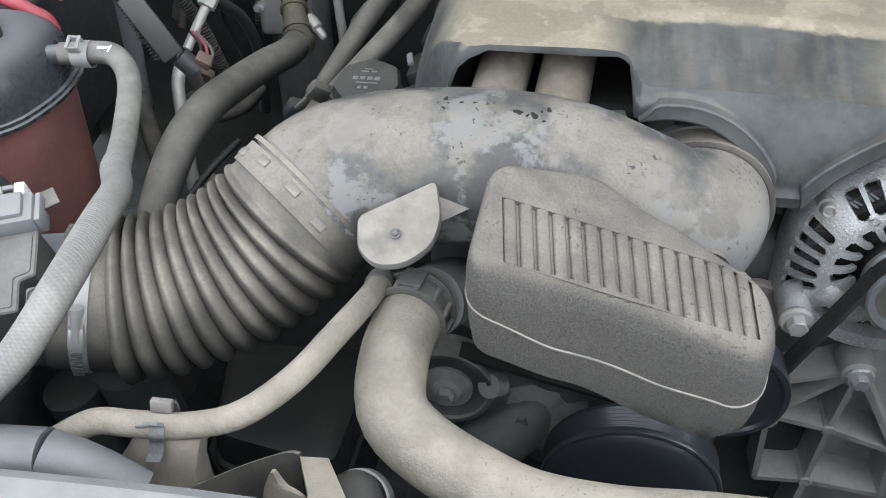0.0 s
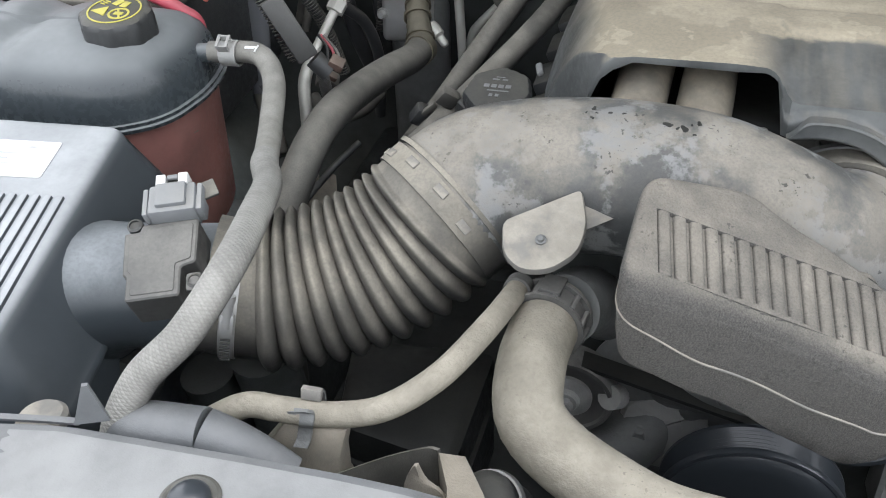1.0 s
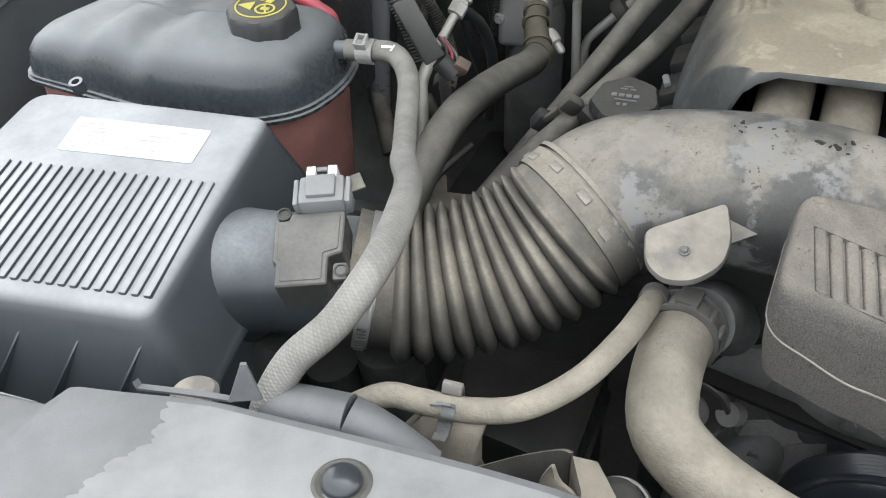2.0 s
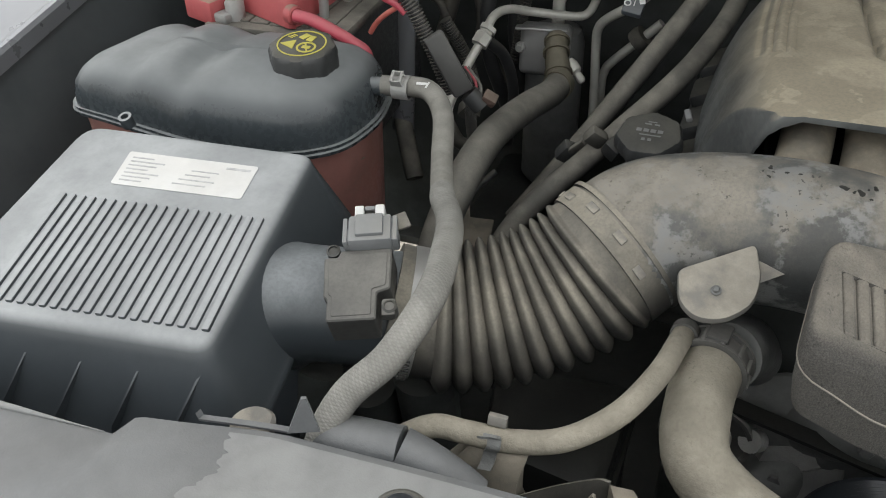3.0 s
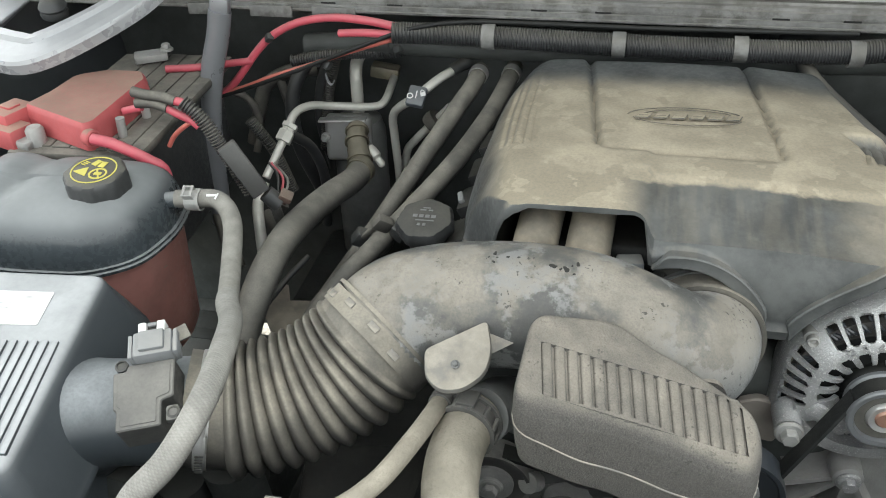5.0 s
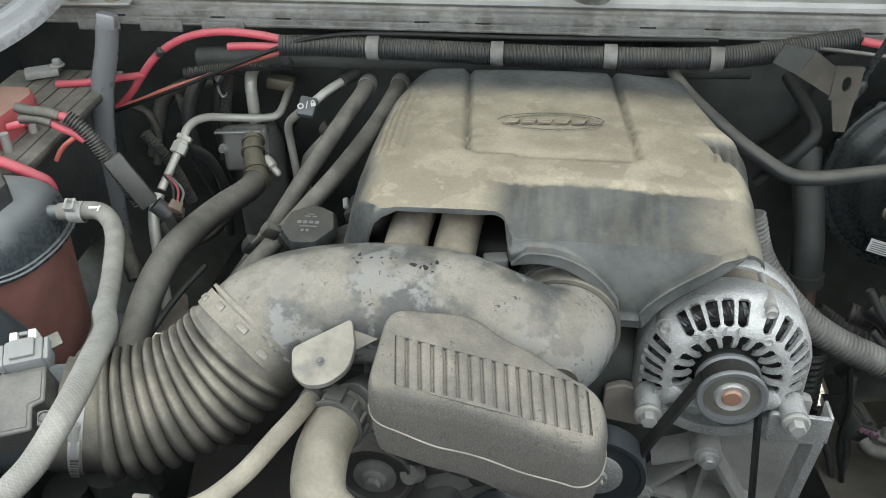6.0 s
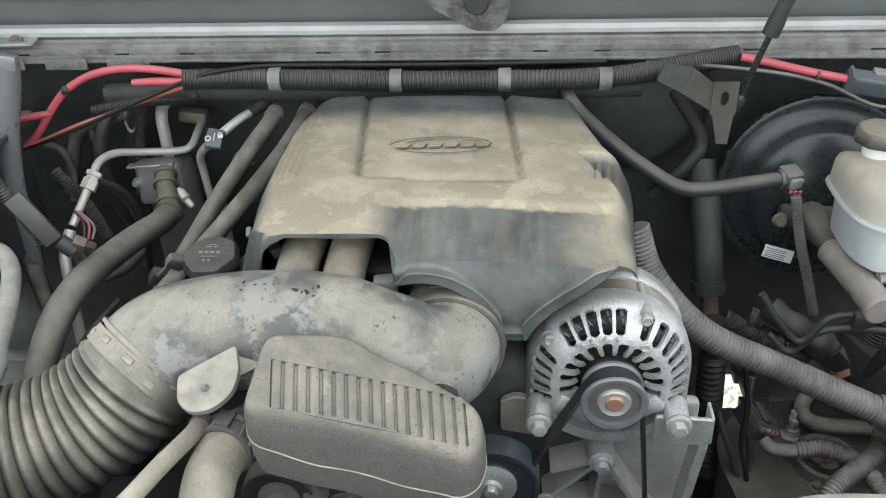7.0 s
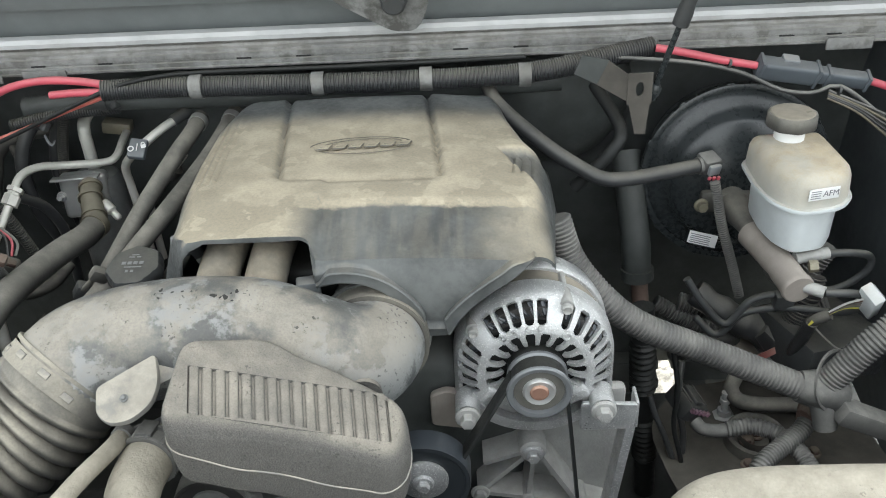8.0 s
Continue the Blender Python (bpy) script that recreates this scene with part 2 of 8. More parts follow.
M["liner"] = material("dark painted inner fender", (0.062, 0.070, 0.075), 0.38, vary=0.25, scale=6.0, dust=0.3, dust_colour=(0.12, 0.12, 0.112), dust_from=-0.4, dust_to=1.0, patch=6.0, bump=0.05)
M["shroud"] = material("radiator shroud plastic", (0.128, 0.134, 0.139), 0.42, vary=0.2, dust=0.3, dust_colour=(0.25, 0.243, 0.228), dust_from=0.4, dust_to=1.0, patch=9.0, bump=0.25)
M["film"] = material("pale film", (0.222, 0.226, 0.224), 0.48, vary=0.18, dust=0.35, dust_colour=(0.262, 0.258, 0.248), dust_from=0.4, dust_to=1.0, patch=12.0, bump=0.2)
M["strip"] = material("pale edge strip", (0.43, 0.435, 0.435), 0.42, vary=0.12, dust=0.3, dust_colour=(0.40, 0.39, 0.36), dust_from=-0.2, dust_to=1.0, patch=12.0, bump=0.1)
M["tan_bracket"] = material("dusty bracket", (0.18, 0.165, 0.14), 0.75, vary=0.2, dust=0.9, dust_colour=(0.292, 0.258, 0.205), dust_from=-0.7, dust_to=0.5, patch=14.0, bump=0.35)
M["flap"] = material("dusty grey flap", (0.17, 0.165, 0.155), 0.65, vary=0.15, dust=0.9, dust_colour=(0.325, 0.298, 0.248), dust_from=-0.2, dust_to=0.7, patch=20.0, blot_min=0.32, crisp=(0.40, 0.52), bump=0.25)
M["white"] = material("white sticker", (0.72, 0.72, 0.71), 0.5, vary=0.06, dust=0.3, dust_colour=(0.515, 0.479, 0.409), dust_from=0.4, dust_to=1.0, patch=20.0, bump=0.1)
M["ink"] = material("printed ink", (0.20, 0.20, 0.21), 0.6, vary=0.15, bump=0.0)
M["faint_ink"] = material("faded print", (0.46, 0.46, 0.46), 0.6, vary=0.2, scale=90.0, bump=0.0)
M["yellow"] = material("yellow print", (0.60, 0.54, 0.09), 0.5, vary=0.1, dust=0.2, dust_from=0.4, dust_to=1.0, bump=0.05)
M["reservoir"] = material("milky plastic", (0.54, 0.57, 0.575), 0.38, vary=0.08, dust=0.6, dust_colour=(0.38, 0.325, 0.24), dust_from=0.02, dust_to=0.8, patch=12.0, bump=0.12)
M["reservoir_dusty"] = material("dust-stained milky plastic", (0.46, 0.475, 0.455), 0.42, vary=0.1, dust=0.95, dust_colour=(0.40, 0.325, 0.215), dust_from=-0.65, dust_to=0.75, patch=14.0, blot_min=0.55, bump=0.15)
M["booster"] = material("black painted steel", (0.020, 0.024, 0.026), 0.26, vary=0.08, dust=0.09, dust_colour=(0.10, 0.105, 0.10), dust_from=-0.9, dust_to=0.8, patch=7.0, blot_min=0.6, bump=0.0, rough_vary=0.05)
M["pulley"] = material("satin black steel", (0.032, 0.037, 0.043), 0.30, clear=0.3, vary=0.02, bump=0.0, rough_vary=0.02)
M["connector"] = material("grey connector", (0.21, 0.22, 0.23), 0.5, vary=0.12, dust=0.45, dust_colour=(0.367, 0.341, 0.281), dust_from=0.2, dust_to=1.0, bump=0.12)
M["slate"] = material("slate connector", (0.082, 0.094, 0.106), 0.45, vary=0.12, dust=0.3, dust_colour=(0.311, 0.289, 0.250), dust_from=0.2, dust_to=1.0, bump=0.12)
M["gravel"] = material("pale gravel", (0.15, 0.14, 0.122), 0.95, vary=0.5, scale=22.0, bump=1.0, grain=60.0, second=(0.055, 0.05, 0.042), second_scale=45.0, second_amount=0.3, second_edge=0.1)
M["pulley_grey"] = material("grey pulley metal", (0.17, 0.178, 0.185), 0.38, metal=0.4, vary=0.06, bump=0.0, rough_vary=0.03)
M["tower"] = material("brown dusty frame steel", (0.06, 0.054, 0.046), 0.7, vary=0.4, dust=0.7, dust_colour=(0.108, 0.099, 0.082), dust_from=-0.3, dust_to=1.0, patch=14.0, bump=0.35)
M["seal"] = material("purple seal", (0.20, 0.10, 0.15), 0.6, vary=0.2, dust=0.3, dust_from=0.0, dust_to=1.0, bump=0.1)
M["redclamp"] = material("rusty red clamp", (0.24, 0.075, 0.065), 0.7, vary=0.3, dust=0.4, dust_from=0.0, dust_to=1.0, bump=0.3)
M["cast_tan"] = material("brownish cast metal", (0.27, 0.24, 0.215), 0.6, metal=0.2, vary=0.15, dust=0.6, dust_colour=(0.34, 0.305, 0.265), dust_from=-0.6, dust_to=0.7, patch=14.0, bump=0.35, grain=300.0)
M["copper"] = material("copper nut", (0.33, 0.19, 0.14), 0.45, metal=0.5, vary=0.2, dust=0.3, dust_from=0.0, dust_to=1.0, bump=0.3)
M["sensor"] = material("dusty sensor plastic", (0.06, 0.06, 0.058), 0.5, vary=0.1, dust=0.75, dust_colour=(0.23, 0.222, 0.20), dust_from=0.0, dust_to=1.0, patch=9.0, bump=0.1)
M["hose_suction"] = material("grey rubber hose", (0.062, 0.062, 0.058), 0.55, dust=0.72, dust_colour=(0.33, 0.31, 0.265), dust_from=-0.3, dust_to=0.8, patch=14.0, blot_min=0.7, bump=0.25, grain=300.0)
M["winding"] = material("dark windings", (0.05, 0.048, 0.046), 0.5, metal=0.3, vary=0.3, bump=0.8, grain=250.0)

def weave(m, step=0.0058, around=12.0, depth=0.7):
    """Cross-laid threads in relief, along the tube and round it."""
    nt = m.node_tree
    lk = nt.links.new
    uv = nt.nodes.new("ShaderNodeUVMap")
    uv.uv_map = "weave"
    sep = nt.nodes.new("ShaderNodeSeparateXYZ")
    lk(uv.outputs[0], sep.inputs[0])

    def calc(op, a, b=0.0):
        n = nt.nodes.new("ShaderNodeMath")
        n.operation = op
        for sock, v in zip(n.inputs, (a, b)):
            if isinstance(v, (int, float)):
                sock.default_value = v
            else:
                lk(v, sock)
        return n.outputs[0]
    along, turn = calc("MULTIPLY", sep.outputs[0], 2 * math.pi / step), calc("MULTIPLY", sep.outputs[1], 2 * math.pi * around / 2)
    one, two = calc("SINE", calc("ADD", along, turn)), calc("SINE", calc("SUBTRACT", along, turn))
    height = calc("MULTIPLY", calc("ADD", calc("MULTIPLY", calc("ABSOLUTE", one), calc("ABSOLUTE", two)), calc("MULTIPLY", one, 0.25)), 1.0)
    b = nt.nodes["Principled BSDF"]
    bump = nt.nodes.new("ShaderNodeBump")
    bump.inputs["Strength"].default_value, bump.inputs["Distance"].default_value = depth, 0.0009
    lk(height, bump.inputs["Height"])
    old = b.inputs["Normal"].links[0].from_socket
    lk(old, bump.inputs["Normal"])
    lk(bump.outputs[0], b.inputs["Normal"])
    # crevice shade painted in: colour darkens in the grooves between threads
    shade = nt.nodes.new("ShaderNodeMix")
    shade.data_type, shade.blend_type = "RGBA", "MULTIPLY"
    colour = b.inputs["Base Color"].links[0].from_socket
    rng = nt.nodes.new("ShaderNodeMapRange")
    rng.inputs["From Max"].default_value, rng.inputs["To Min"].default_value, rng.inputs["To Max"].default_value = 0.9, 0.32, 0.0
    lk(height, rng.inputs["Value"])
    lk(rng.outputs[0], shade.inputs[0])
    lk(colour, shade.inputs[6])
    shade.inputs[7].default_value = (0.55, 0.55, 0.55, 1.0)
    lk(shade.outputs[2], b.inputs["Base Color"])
    return m
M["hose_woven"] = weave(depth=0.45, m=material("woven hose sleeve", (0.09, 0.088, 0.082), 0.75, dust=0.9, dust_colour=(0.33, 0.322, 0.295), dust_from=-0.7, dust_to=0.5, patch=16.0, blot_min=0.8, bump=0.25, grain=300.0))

# ---- building tools ----
def crs(points, n):
    """A smooth curve through the points, n samples."""
    p = [Vector(q) for q in points]
    if len(p) == 2:
        return [p[0].lerp(p[1], i / (n - 1)) for i in range(n)]
    p = [2 * p[0] - p[1]] + p + [2 * p[-1] - p[-2]]
    k, out = len(p) - 3, []
    for j in range(n):
        s = k * j / (n - 1)
        i = min(int(s), k - 1)
        u = s - i
        a, b, c, d = p[i:i + 4]
        out.append(0.5 * (2 * b + (c - a) * u + (2 * a - 5 * b + 4 * c - d) * u * u + (3 * b - a - 3 * c + d) * u ** 3))
    return out


def even(points, n):
    """The same smooth curve with evenly spaced samples."""
    q = crs(points, 240)
    run = [0.0]
    for a, b in zip(q, q[1:]):
        run.append(run[-1] + (b - a).length)
    out, i = [], 0
    for j in range(n):
        w = run[-1] * j / (n - 1)
        while i < len(run) - 2 and run[i + 1] < w:
            i += 1
        out.append(q[i].lerp(q[i + 1], (w - run[i]) / max(1e-9, run[i + 1] - run[i])))
    return out


def eased(points, n, span=9, rounds=3):
    """An even path whose bends are eased by a running mean."""
    q = even(points, n)
    for _ in range(rounds):
        q = [sum((q[max(0, min(n - 1, k + o))] for o in range(-min(span, k, n - 1 - k), min(span, k, n - 1 - k) + 1)), Vector()) / (2 * min(span, k, n - 1 - k) + 1) for k in range(n)]
    return q


def loft(rings, cap=True, closed=True):
    """Skin rings of equal length."""
    bm = bmesh.new()
    vs = [[bm.verts.new(v) for v in ring] for ring in rings]
    m = len(rings[0])
    for a, b in zip(vs, vs[1:]):
        for i in range(m if closed else m - 1):
            j = (i + 1) % m
            bm.faces.new((a[i], a[j], b[j], b[i]))
    if cap and closed:
        bm.faces.new(vs[0][::-1])
        bm.faces.new(vs[-1])
    bmesh.ops.recalc_face_normals(bm, faces=bm.faces)
    return bm


def rings_along(path, radius, seg, flat=1.0, turn=0.0, start_up=None):
    """Rings of a tube about a path; radius is a number or a function of 0..1."""
    out, n = [], len(path)
    d = (path[1] - path[0]).normalized()
    ref = Vector(start_up) if start_up else (Vector((0, 0, 1)) if abs(d.z) < 0.9 else Vector((0, 1, 0)))
    u = (ref - d * ref.dot(d)).normalized()
    for i, p in enumerate(path):
        d = (path[min(i + 1, n - 1)] - path[max(i - 1, 0)]).normalized()
        u = (u - d * u.dot(d)).normalized()
        w = d.cross(u)
        r = radius(i / (n - 1)) if callable(radius) else radius
        out.append([p + r * (math.cos(a) * u * flat + math.sin(a) * w) for a in (turn + 2 * math.pi * k / seg for k in range(seg))])
    return out


def tube(points, radius, seg=16, n=36, cap=True, flat=1.0, start_up=None):
    return loft(rings_along(even(points, n), radius, seg, flat, start_up=start_up), cap)


def woven(points, radius, seg=24, n=160):
    """A tube whose loops carry metres along and parts of a turn around, for a woven surface."""
    path = even(points, n)
    bm = loft(rings_along(path, radius, seg))
    lay = bm.loops.layers.uv.new("weave")
    run = sum((b - a).length for a, b in zip(path, path[1:]))
    for f in bm.faces:
        ids = [l.vert.index for l in f.loops]
        wrap = max(i % seg for i in ids) - min(i % seg for i in ids) > seg // 2
        for l, i in zip(f.loops, ids):
            k = i % seg
            l[lay].uv = (run * (i // seg) / (n - 1), (k + (seg if wrap and k < seg // 2 else 0)) / seg)
    return bm


def corrugated(points, radius, pitch=0.0036, depth=0.0012, seg=14):
    """Split loom: a tube with close ridges."""
    q = even(points, 240)
    length = sum((b - a).length for a, b in zip(q, q[1:]))
    folds = max(4, int(length / pitch))
    n = folds * 4 + 1
    return loft(rings_along(even(points, n), lambda s: radius + depth * (0.5 if (int(s * (n - 1) + 0.5) % 4) in (1, 2) else -0.5), seg))


def basis(axis, up=(0, 0, 1), origin=(0, 0, 0)):
    """A frame with z along axis and y as near to up as can be."""
    z = Vector(axis).normalized()
    x = Vector(up).cross(z)
    if x.length < 1e-4:
        x = Vector((1, 0, 0)).cross(z)
        if x.length < 1e-4:
            x = Vector((0, 1, 0)).cross(z)
    x.normalize()
    y = z.cross(x)
    m = Matrix((x, y, z)).transposed().to_4x4()
    m.translation = Vector(origin)
    return m


def lathe(profile, origin, axis=(0, 0, 1), seg=32, up=(0, 0, 1), wobble=None):
    """Turn (radius, height) pairs about an axis."""
    m = basis(axis, up, origin)
    rings = []
    for r, h in profile:
        rings.append([m @ Vector((max(r, 1e-5) * (wobble(a, h) if wobble else 1) * math.cos(a), max(r, 1e-5) * (wobble(a, h) if wobble else 1) * math.sin(a), h))
                      for a in (2 * math.pi * k / seg for k in range(seg))])
    return loft(rings)


def box(centre, size, turn=(0, 0, 0), bev=0.002, seg=2, m=None):
    """A block with rounded edges; turn in degrees, or a frame m."""
    bm = bmesh.new()
    bmesh.ops.create_cube(bm, size=1.0)
    bmesh.ops.scale(bm, vec=size, verts=bm.verts)
    if bev > 0:
        bmesh.ops.bevel(bm, geom=bm.edges[:], offset=min(bev, 0.48 * min(size)), segments=seg, affect="EDGES", profile=0.5)
    bm.transform((m if m else Matrix()) @ pose(*centre, *turn))
    return bm


def rounded(points, r, k=5):
    """A polygon in the plane with its corners rounded; r is a number or one for each corner."""
    out, n = [], len(points)
    for i in range(n):
        p, a, b = Vector(points[i]), Vector(points[i - 1]), Vector(points[(i + 1) % n])
        rad = r[i] if isinstance(r, (list, tuple)) else r
        da, db = (a - p), (b - p)
        t = min(rad, 0.45 * da.length, 0.45 * db.length)
        s, e = p + da.normalized() * t, p + db.normalized() * t
        for j in range(k + 1):
            u = j / k
            out.append(s.lerp(p, u).lerp(p.lerp(e, u), u))
    return out


def inset(points, d):
    """Move a polygon's outline inwards by d (counter-clockwise polygons)."""
    n, out = len(points), []
    for i in range(n):
        a, b = points[i - 1], points[(i + 1) % n]
        t = (b - a)
        if t.length < 1e-9:
            out.append(points[i].copy())
            continue
        t.normalize()
        out.append(points[i] + Vector((-t.y, t.x)) * d)
    return out


def dense(poly, step):
    """The same outline with points at most a step apart."""
    out = []
    for a, b in zip(poly, poly[1:] + poly[:1]):
        n = max(1, math.ceil((b - a).length / step))
        out += [a.lerp(b, k / n) for k in range(n)]
    return out


def slab(points, heights, m=None, bow=None):
    """A block from an outline: heights is a list of (inset, height) from bottom to top."""
    m = m or Matrix()
    rings = []
    for d, h in heights:
        q = inset(points, d) if d else points
        rings.append([m @ Vector((v.x, v.y, h + (bow(v.x, v.y) if bow else 0))) for v in q])
    return loft(rings)


def sheet(fn, nu, nv):
    """A grid surface from fn(u, v)."""
    bm = bmesh.new()
    vs = [[bm.verts.new(fn(i / nu, j / nv)) for j in range(nv + 1)] for i in range(nu + 1)]
    for i in range(nu):
        for j in range(nv):
            bm.faces.new((vs[i][j], vs[i + 1][j], vs[i + 1][j + 1], vs[i][j + 1]))
    bmesh.ops.recalc_face_normals(bm, faces=bm.faces)
    return bm


def thicken(bm, t):
    """Give a sheet depth on its inner side."""
    bmesh.ops.solidify(bm, geom=bm.faces[:] + bm.edges[:] + bm.verts[:], thickness=t)
    return bm


def join(*bms):
    """Bring pieces of one part together."""
    out = bms[0]
    for other in bms[1:]:
        tmp = bpy.data.meshes.new("tmp")
        other.to_mesh(tmp)
        other.free()
        out.from_mesh(tmp)
        bpy.data.meshes.remove(tmp)
    return out


def to_mesh(name, bm, mat, sharp=38):
    me = bpy.data.meshes.new(name)
    bm.to_mesh(me)
    bm.free()
    me.materials.append(mat)
    me.shade_smooth()
    me.set_sharp_from_angle(angle=radians(sharp))
    return me


def thing(name, label, category, at, group="", kind=""):
    """An empty at the base of a thing, for its parts."""
    e = new(name)
    e.empty_display_size = 0.02
    e.location = at
    return tagged(e, label, category, group, kind)


def part(name, bm, mat, parent, label="", sharp=38):
    """One mesh under a thing or a part; bm is in world places."""
    root = parent
    while root.parent:
        root = root.parent
    bm.transform(Matrix.Translation(-root.location))
    ob = new(name, to_mesh(name, bm, mat, sharp))
    ob.parent = parent
    return tagged(ob, label)


def piece(name, me, parent, m):
    """A repeat of a part that shares its mesh; m is its world frame."""
    root = parent
    while root.parent:
        root = root.parent
    ob = new(name, me)
    ob.parent = parent
    ob.matrix_basis = Matrix.Translation(-root.location) @ m
    return ob


def solo(name, bm, mat, label, category, at, group="", kind="", sharp=38):
    """A thing of one mesh."""
    bm.transform(Matrix.Translation(-Vector(at)))
    ob = new(name, to_mesh(name, bm, mat, sharp))
    ob.location = at
    return tagged(ob, label, category, group, kind)


def lettering(text, size, m, depth=0.0004):
    """Words in the built-in font as a bmesh, centred on the frame m."""
    cu = bpy.data.curves.new("lettering", "FONT")
    cu.body, cu.size, cu.extrude, cu.align_x, cu.align_y, cu.resolution_u = text, size, depth, "CENTER", "CENTER", 3
    ob = bpy.data.objects.new("lettering", cu)
    me = bpy.data.meshes.new_from_object(ob)
    bm = bmesh.new()
    bm.from_mesh(me)
    bpy.data.objects.remove(ob)
    bpy.data.curves.remove(cu)
    bpy.data.meshes.remove(me)
    bm.transform(m)
    return bm


def hexbolt(origin, axis, r=0.008, h=0.008, flange=0.012):
    """A hexagon head on its flange."""
    a = lathe([(0, -0.001), (flange, -0.001), (flange, 0.001), (flange * 0.86, 0.003), (0, 0.003)], origin, axis, 20)
    b = lathe([(0, 0.002), (r, 0.002), (r, h - 0.0012), (r * 0.86, h), (0, h)], origin, axis, 6)
    return join(a, b)


def band(centre, axis, r, width, thick=0.0016, seg=40):
    """A flat ring round a hose."""
    w = width / 2
    return lathe([(r, -w), (r + thick, -w), (r + thick, w), (r, w), (r, -w)], centre, axis, seg)


def spring_clamp(name_parent, centre, axis, r, ear, mat="steel", width=0.012):
    """Constant-tension clamp: a band and two ears."""
    clamp = part("hose_clamp", band(centre, axis, r, width), M[mat], name_parent, "sprung steel hose clamp")
    e = Vector(ear).normalized()
    a = Vector(axis).normalized()
    s = a.cross(e)
    for k in (-1, 1):
        m = basis(e, a, Vector(centre) + e * (r + 0.0035) + s * k * 0.0065)
        part("clamp_ear", box((0, 0, 0), (0.0020, width * 0.85, 0.009), bev=0.0006, m=m), M[mat], clamp)
        m = basis(e, a, Vector(centre) + e * (r + 0.0075) + a * k * width * 0.36)
        part("clamp_bridge", box((0, 0, 0), (0.015, width * 0.24, 0.0020), bev=0.0006, m=m), M[mat], clamp)
    part("clamp_band", band(Vector(centre) + a * width * 0.62, axis, r, width * 0.35), M[mat], clamp)
    return clamp


def mark_ring(m, rx, ry, w, h=0.0006, seg=48, a0=0.0, a1=2 * math.pi):
    """A thin raised oval line on the frame m."""
    bm = bmesh.new()
    full = abs(a1 - a0 - 2 * math.pi) < 1e-6
    rows = []
    for k in range(seg if full else seg + 1):
        a = a0 + (a1 - a0) * k / seg
        c, s = math.cos(a), math.sin(a)
        rows.append([bm.verts.new(m @ Vector(((rx + e) * c, (ry + e) * s, z))) for e, z in ((-w / 2, 0), (-w / 2, h), (w / 2, h), (w / 2, 0))])
    for i in range(len(rows) if full else len(rows) - 1):
        a, b = rows[i], rows[(i + 1) % len(rows)]
        for j in range(3):
            bm.faces.new((a[j], b[j], b[j + 1], a[j + 1]))
    bmesh.ops.recalc_face_normals(bm, faces=bm.faces)
    return bm


def smooth(a, b, x):
    t = max(0.0, min(1.0, (x - a) / (b - a)))
    return t * t * (3 - 2 * t)

# ---- the setting: ground, bay walls, cowl, hood, fenders, radiator support ----
ground = solo("ground", sheet(lambda u, v: Vector((-60 + 120 * u, -60 + 120 * v, 0)), 24, 24), M["gravel"], "pale dusty gravel ground under the vehicle", "ground", (0, 0, 0), kind="structure")

# firewall, inner fenders and the bay's lower closing panels
solo("wall_firewall", box((0.2, 1.31, 0.80), (2.1, 0.03, 0.80), bev=0.004), M["bay"], "dark dusty firewall behind the engine", "firewall", (0.2, 1.3, 0.40), kind="structure")
def fender_liner(u, v, side):
    y = -0.1 + 1.4 * u
    z = 0.985 + 0.225 * (y - 0.10) / 1.16 - 0.62 * v
    bulge = 0.05 * math.sin(math.pi * min(1.0, v * 1.4)) + 0.06 * smooth(0.35, 0.8, v)
    return Vector((side * (1.053 - bulge) + 0.2, y, z)) if side < 0 else Vector((1.13 - bulge, y, z))
solo("wall_fender_passenger", thicken(sheet(lambda u, v: fender_liner(u, v, -1), 24, 24), 0.004), M["liner"], "dark painted inner fender panel beside the coolant tank", "inner fender", (-0.8, 0.5, 0.35), kind="structure")
solo("wall_fender_driver", thicken(sheet(lambda u, v: fender_liner(u, v, 1), 24, 24), 0.004), M["liner"], "dark painted inner fender panel beside the brake booster", "inner fender", (1.12, 0.5, 0.35), kind="structure")

# fender rails with a rolled lip
def rail(side):
    rings = []
    for i in range(29):
        u = i / 28
        y = 0.10 + 1.16 * u
        z = 1.0 + 0.225 * u
        prof = [(0, -0.020), (0, 0), (0.004, 0.005), (0.010, 0.006), (0.016, 0.0035), (0.022, 0.0030), (0.088, 0.014), (0.094, 0.018), (0.135, 0.026), (0.165, 0.006), (0.172, -0.03), (0.165, -0.03), (0.128, 0.012), (0.085, 0.002), (0.03, -0.008), (0.006, -0.020)]
        x0 = -0.838 if side < 0 else 1.10
        rings.append([Vector((x0 + side * a, y, z + b)) for a, b in prof])
    return loft(rings)
tagged(solo("fender_rail", rail(-1), M["body"], "grey painted fender rail with a rolled lip", "fender", (-0.8, 0.6, 1.0), kind="structure", sharp=30))
tagged(solo("fender_rail", rail(1), M["body"], "grey painted fender rail beside the fuse box", "fender", (1.1, 0.6, 1.0), kind="structure", sharp=30))

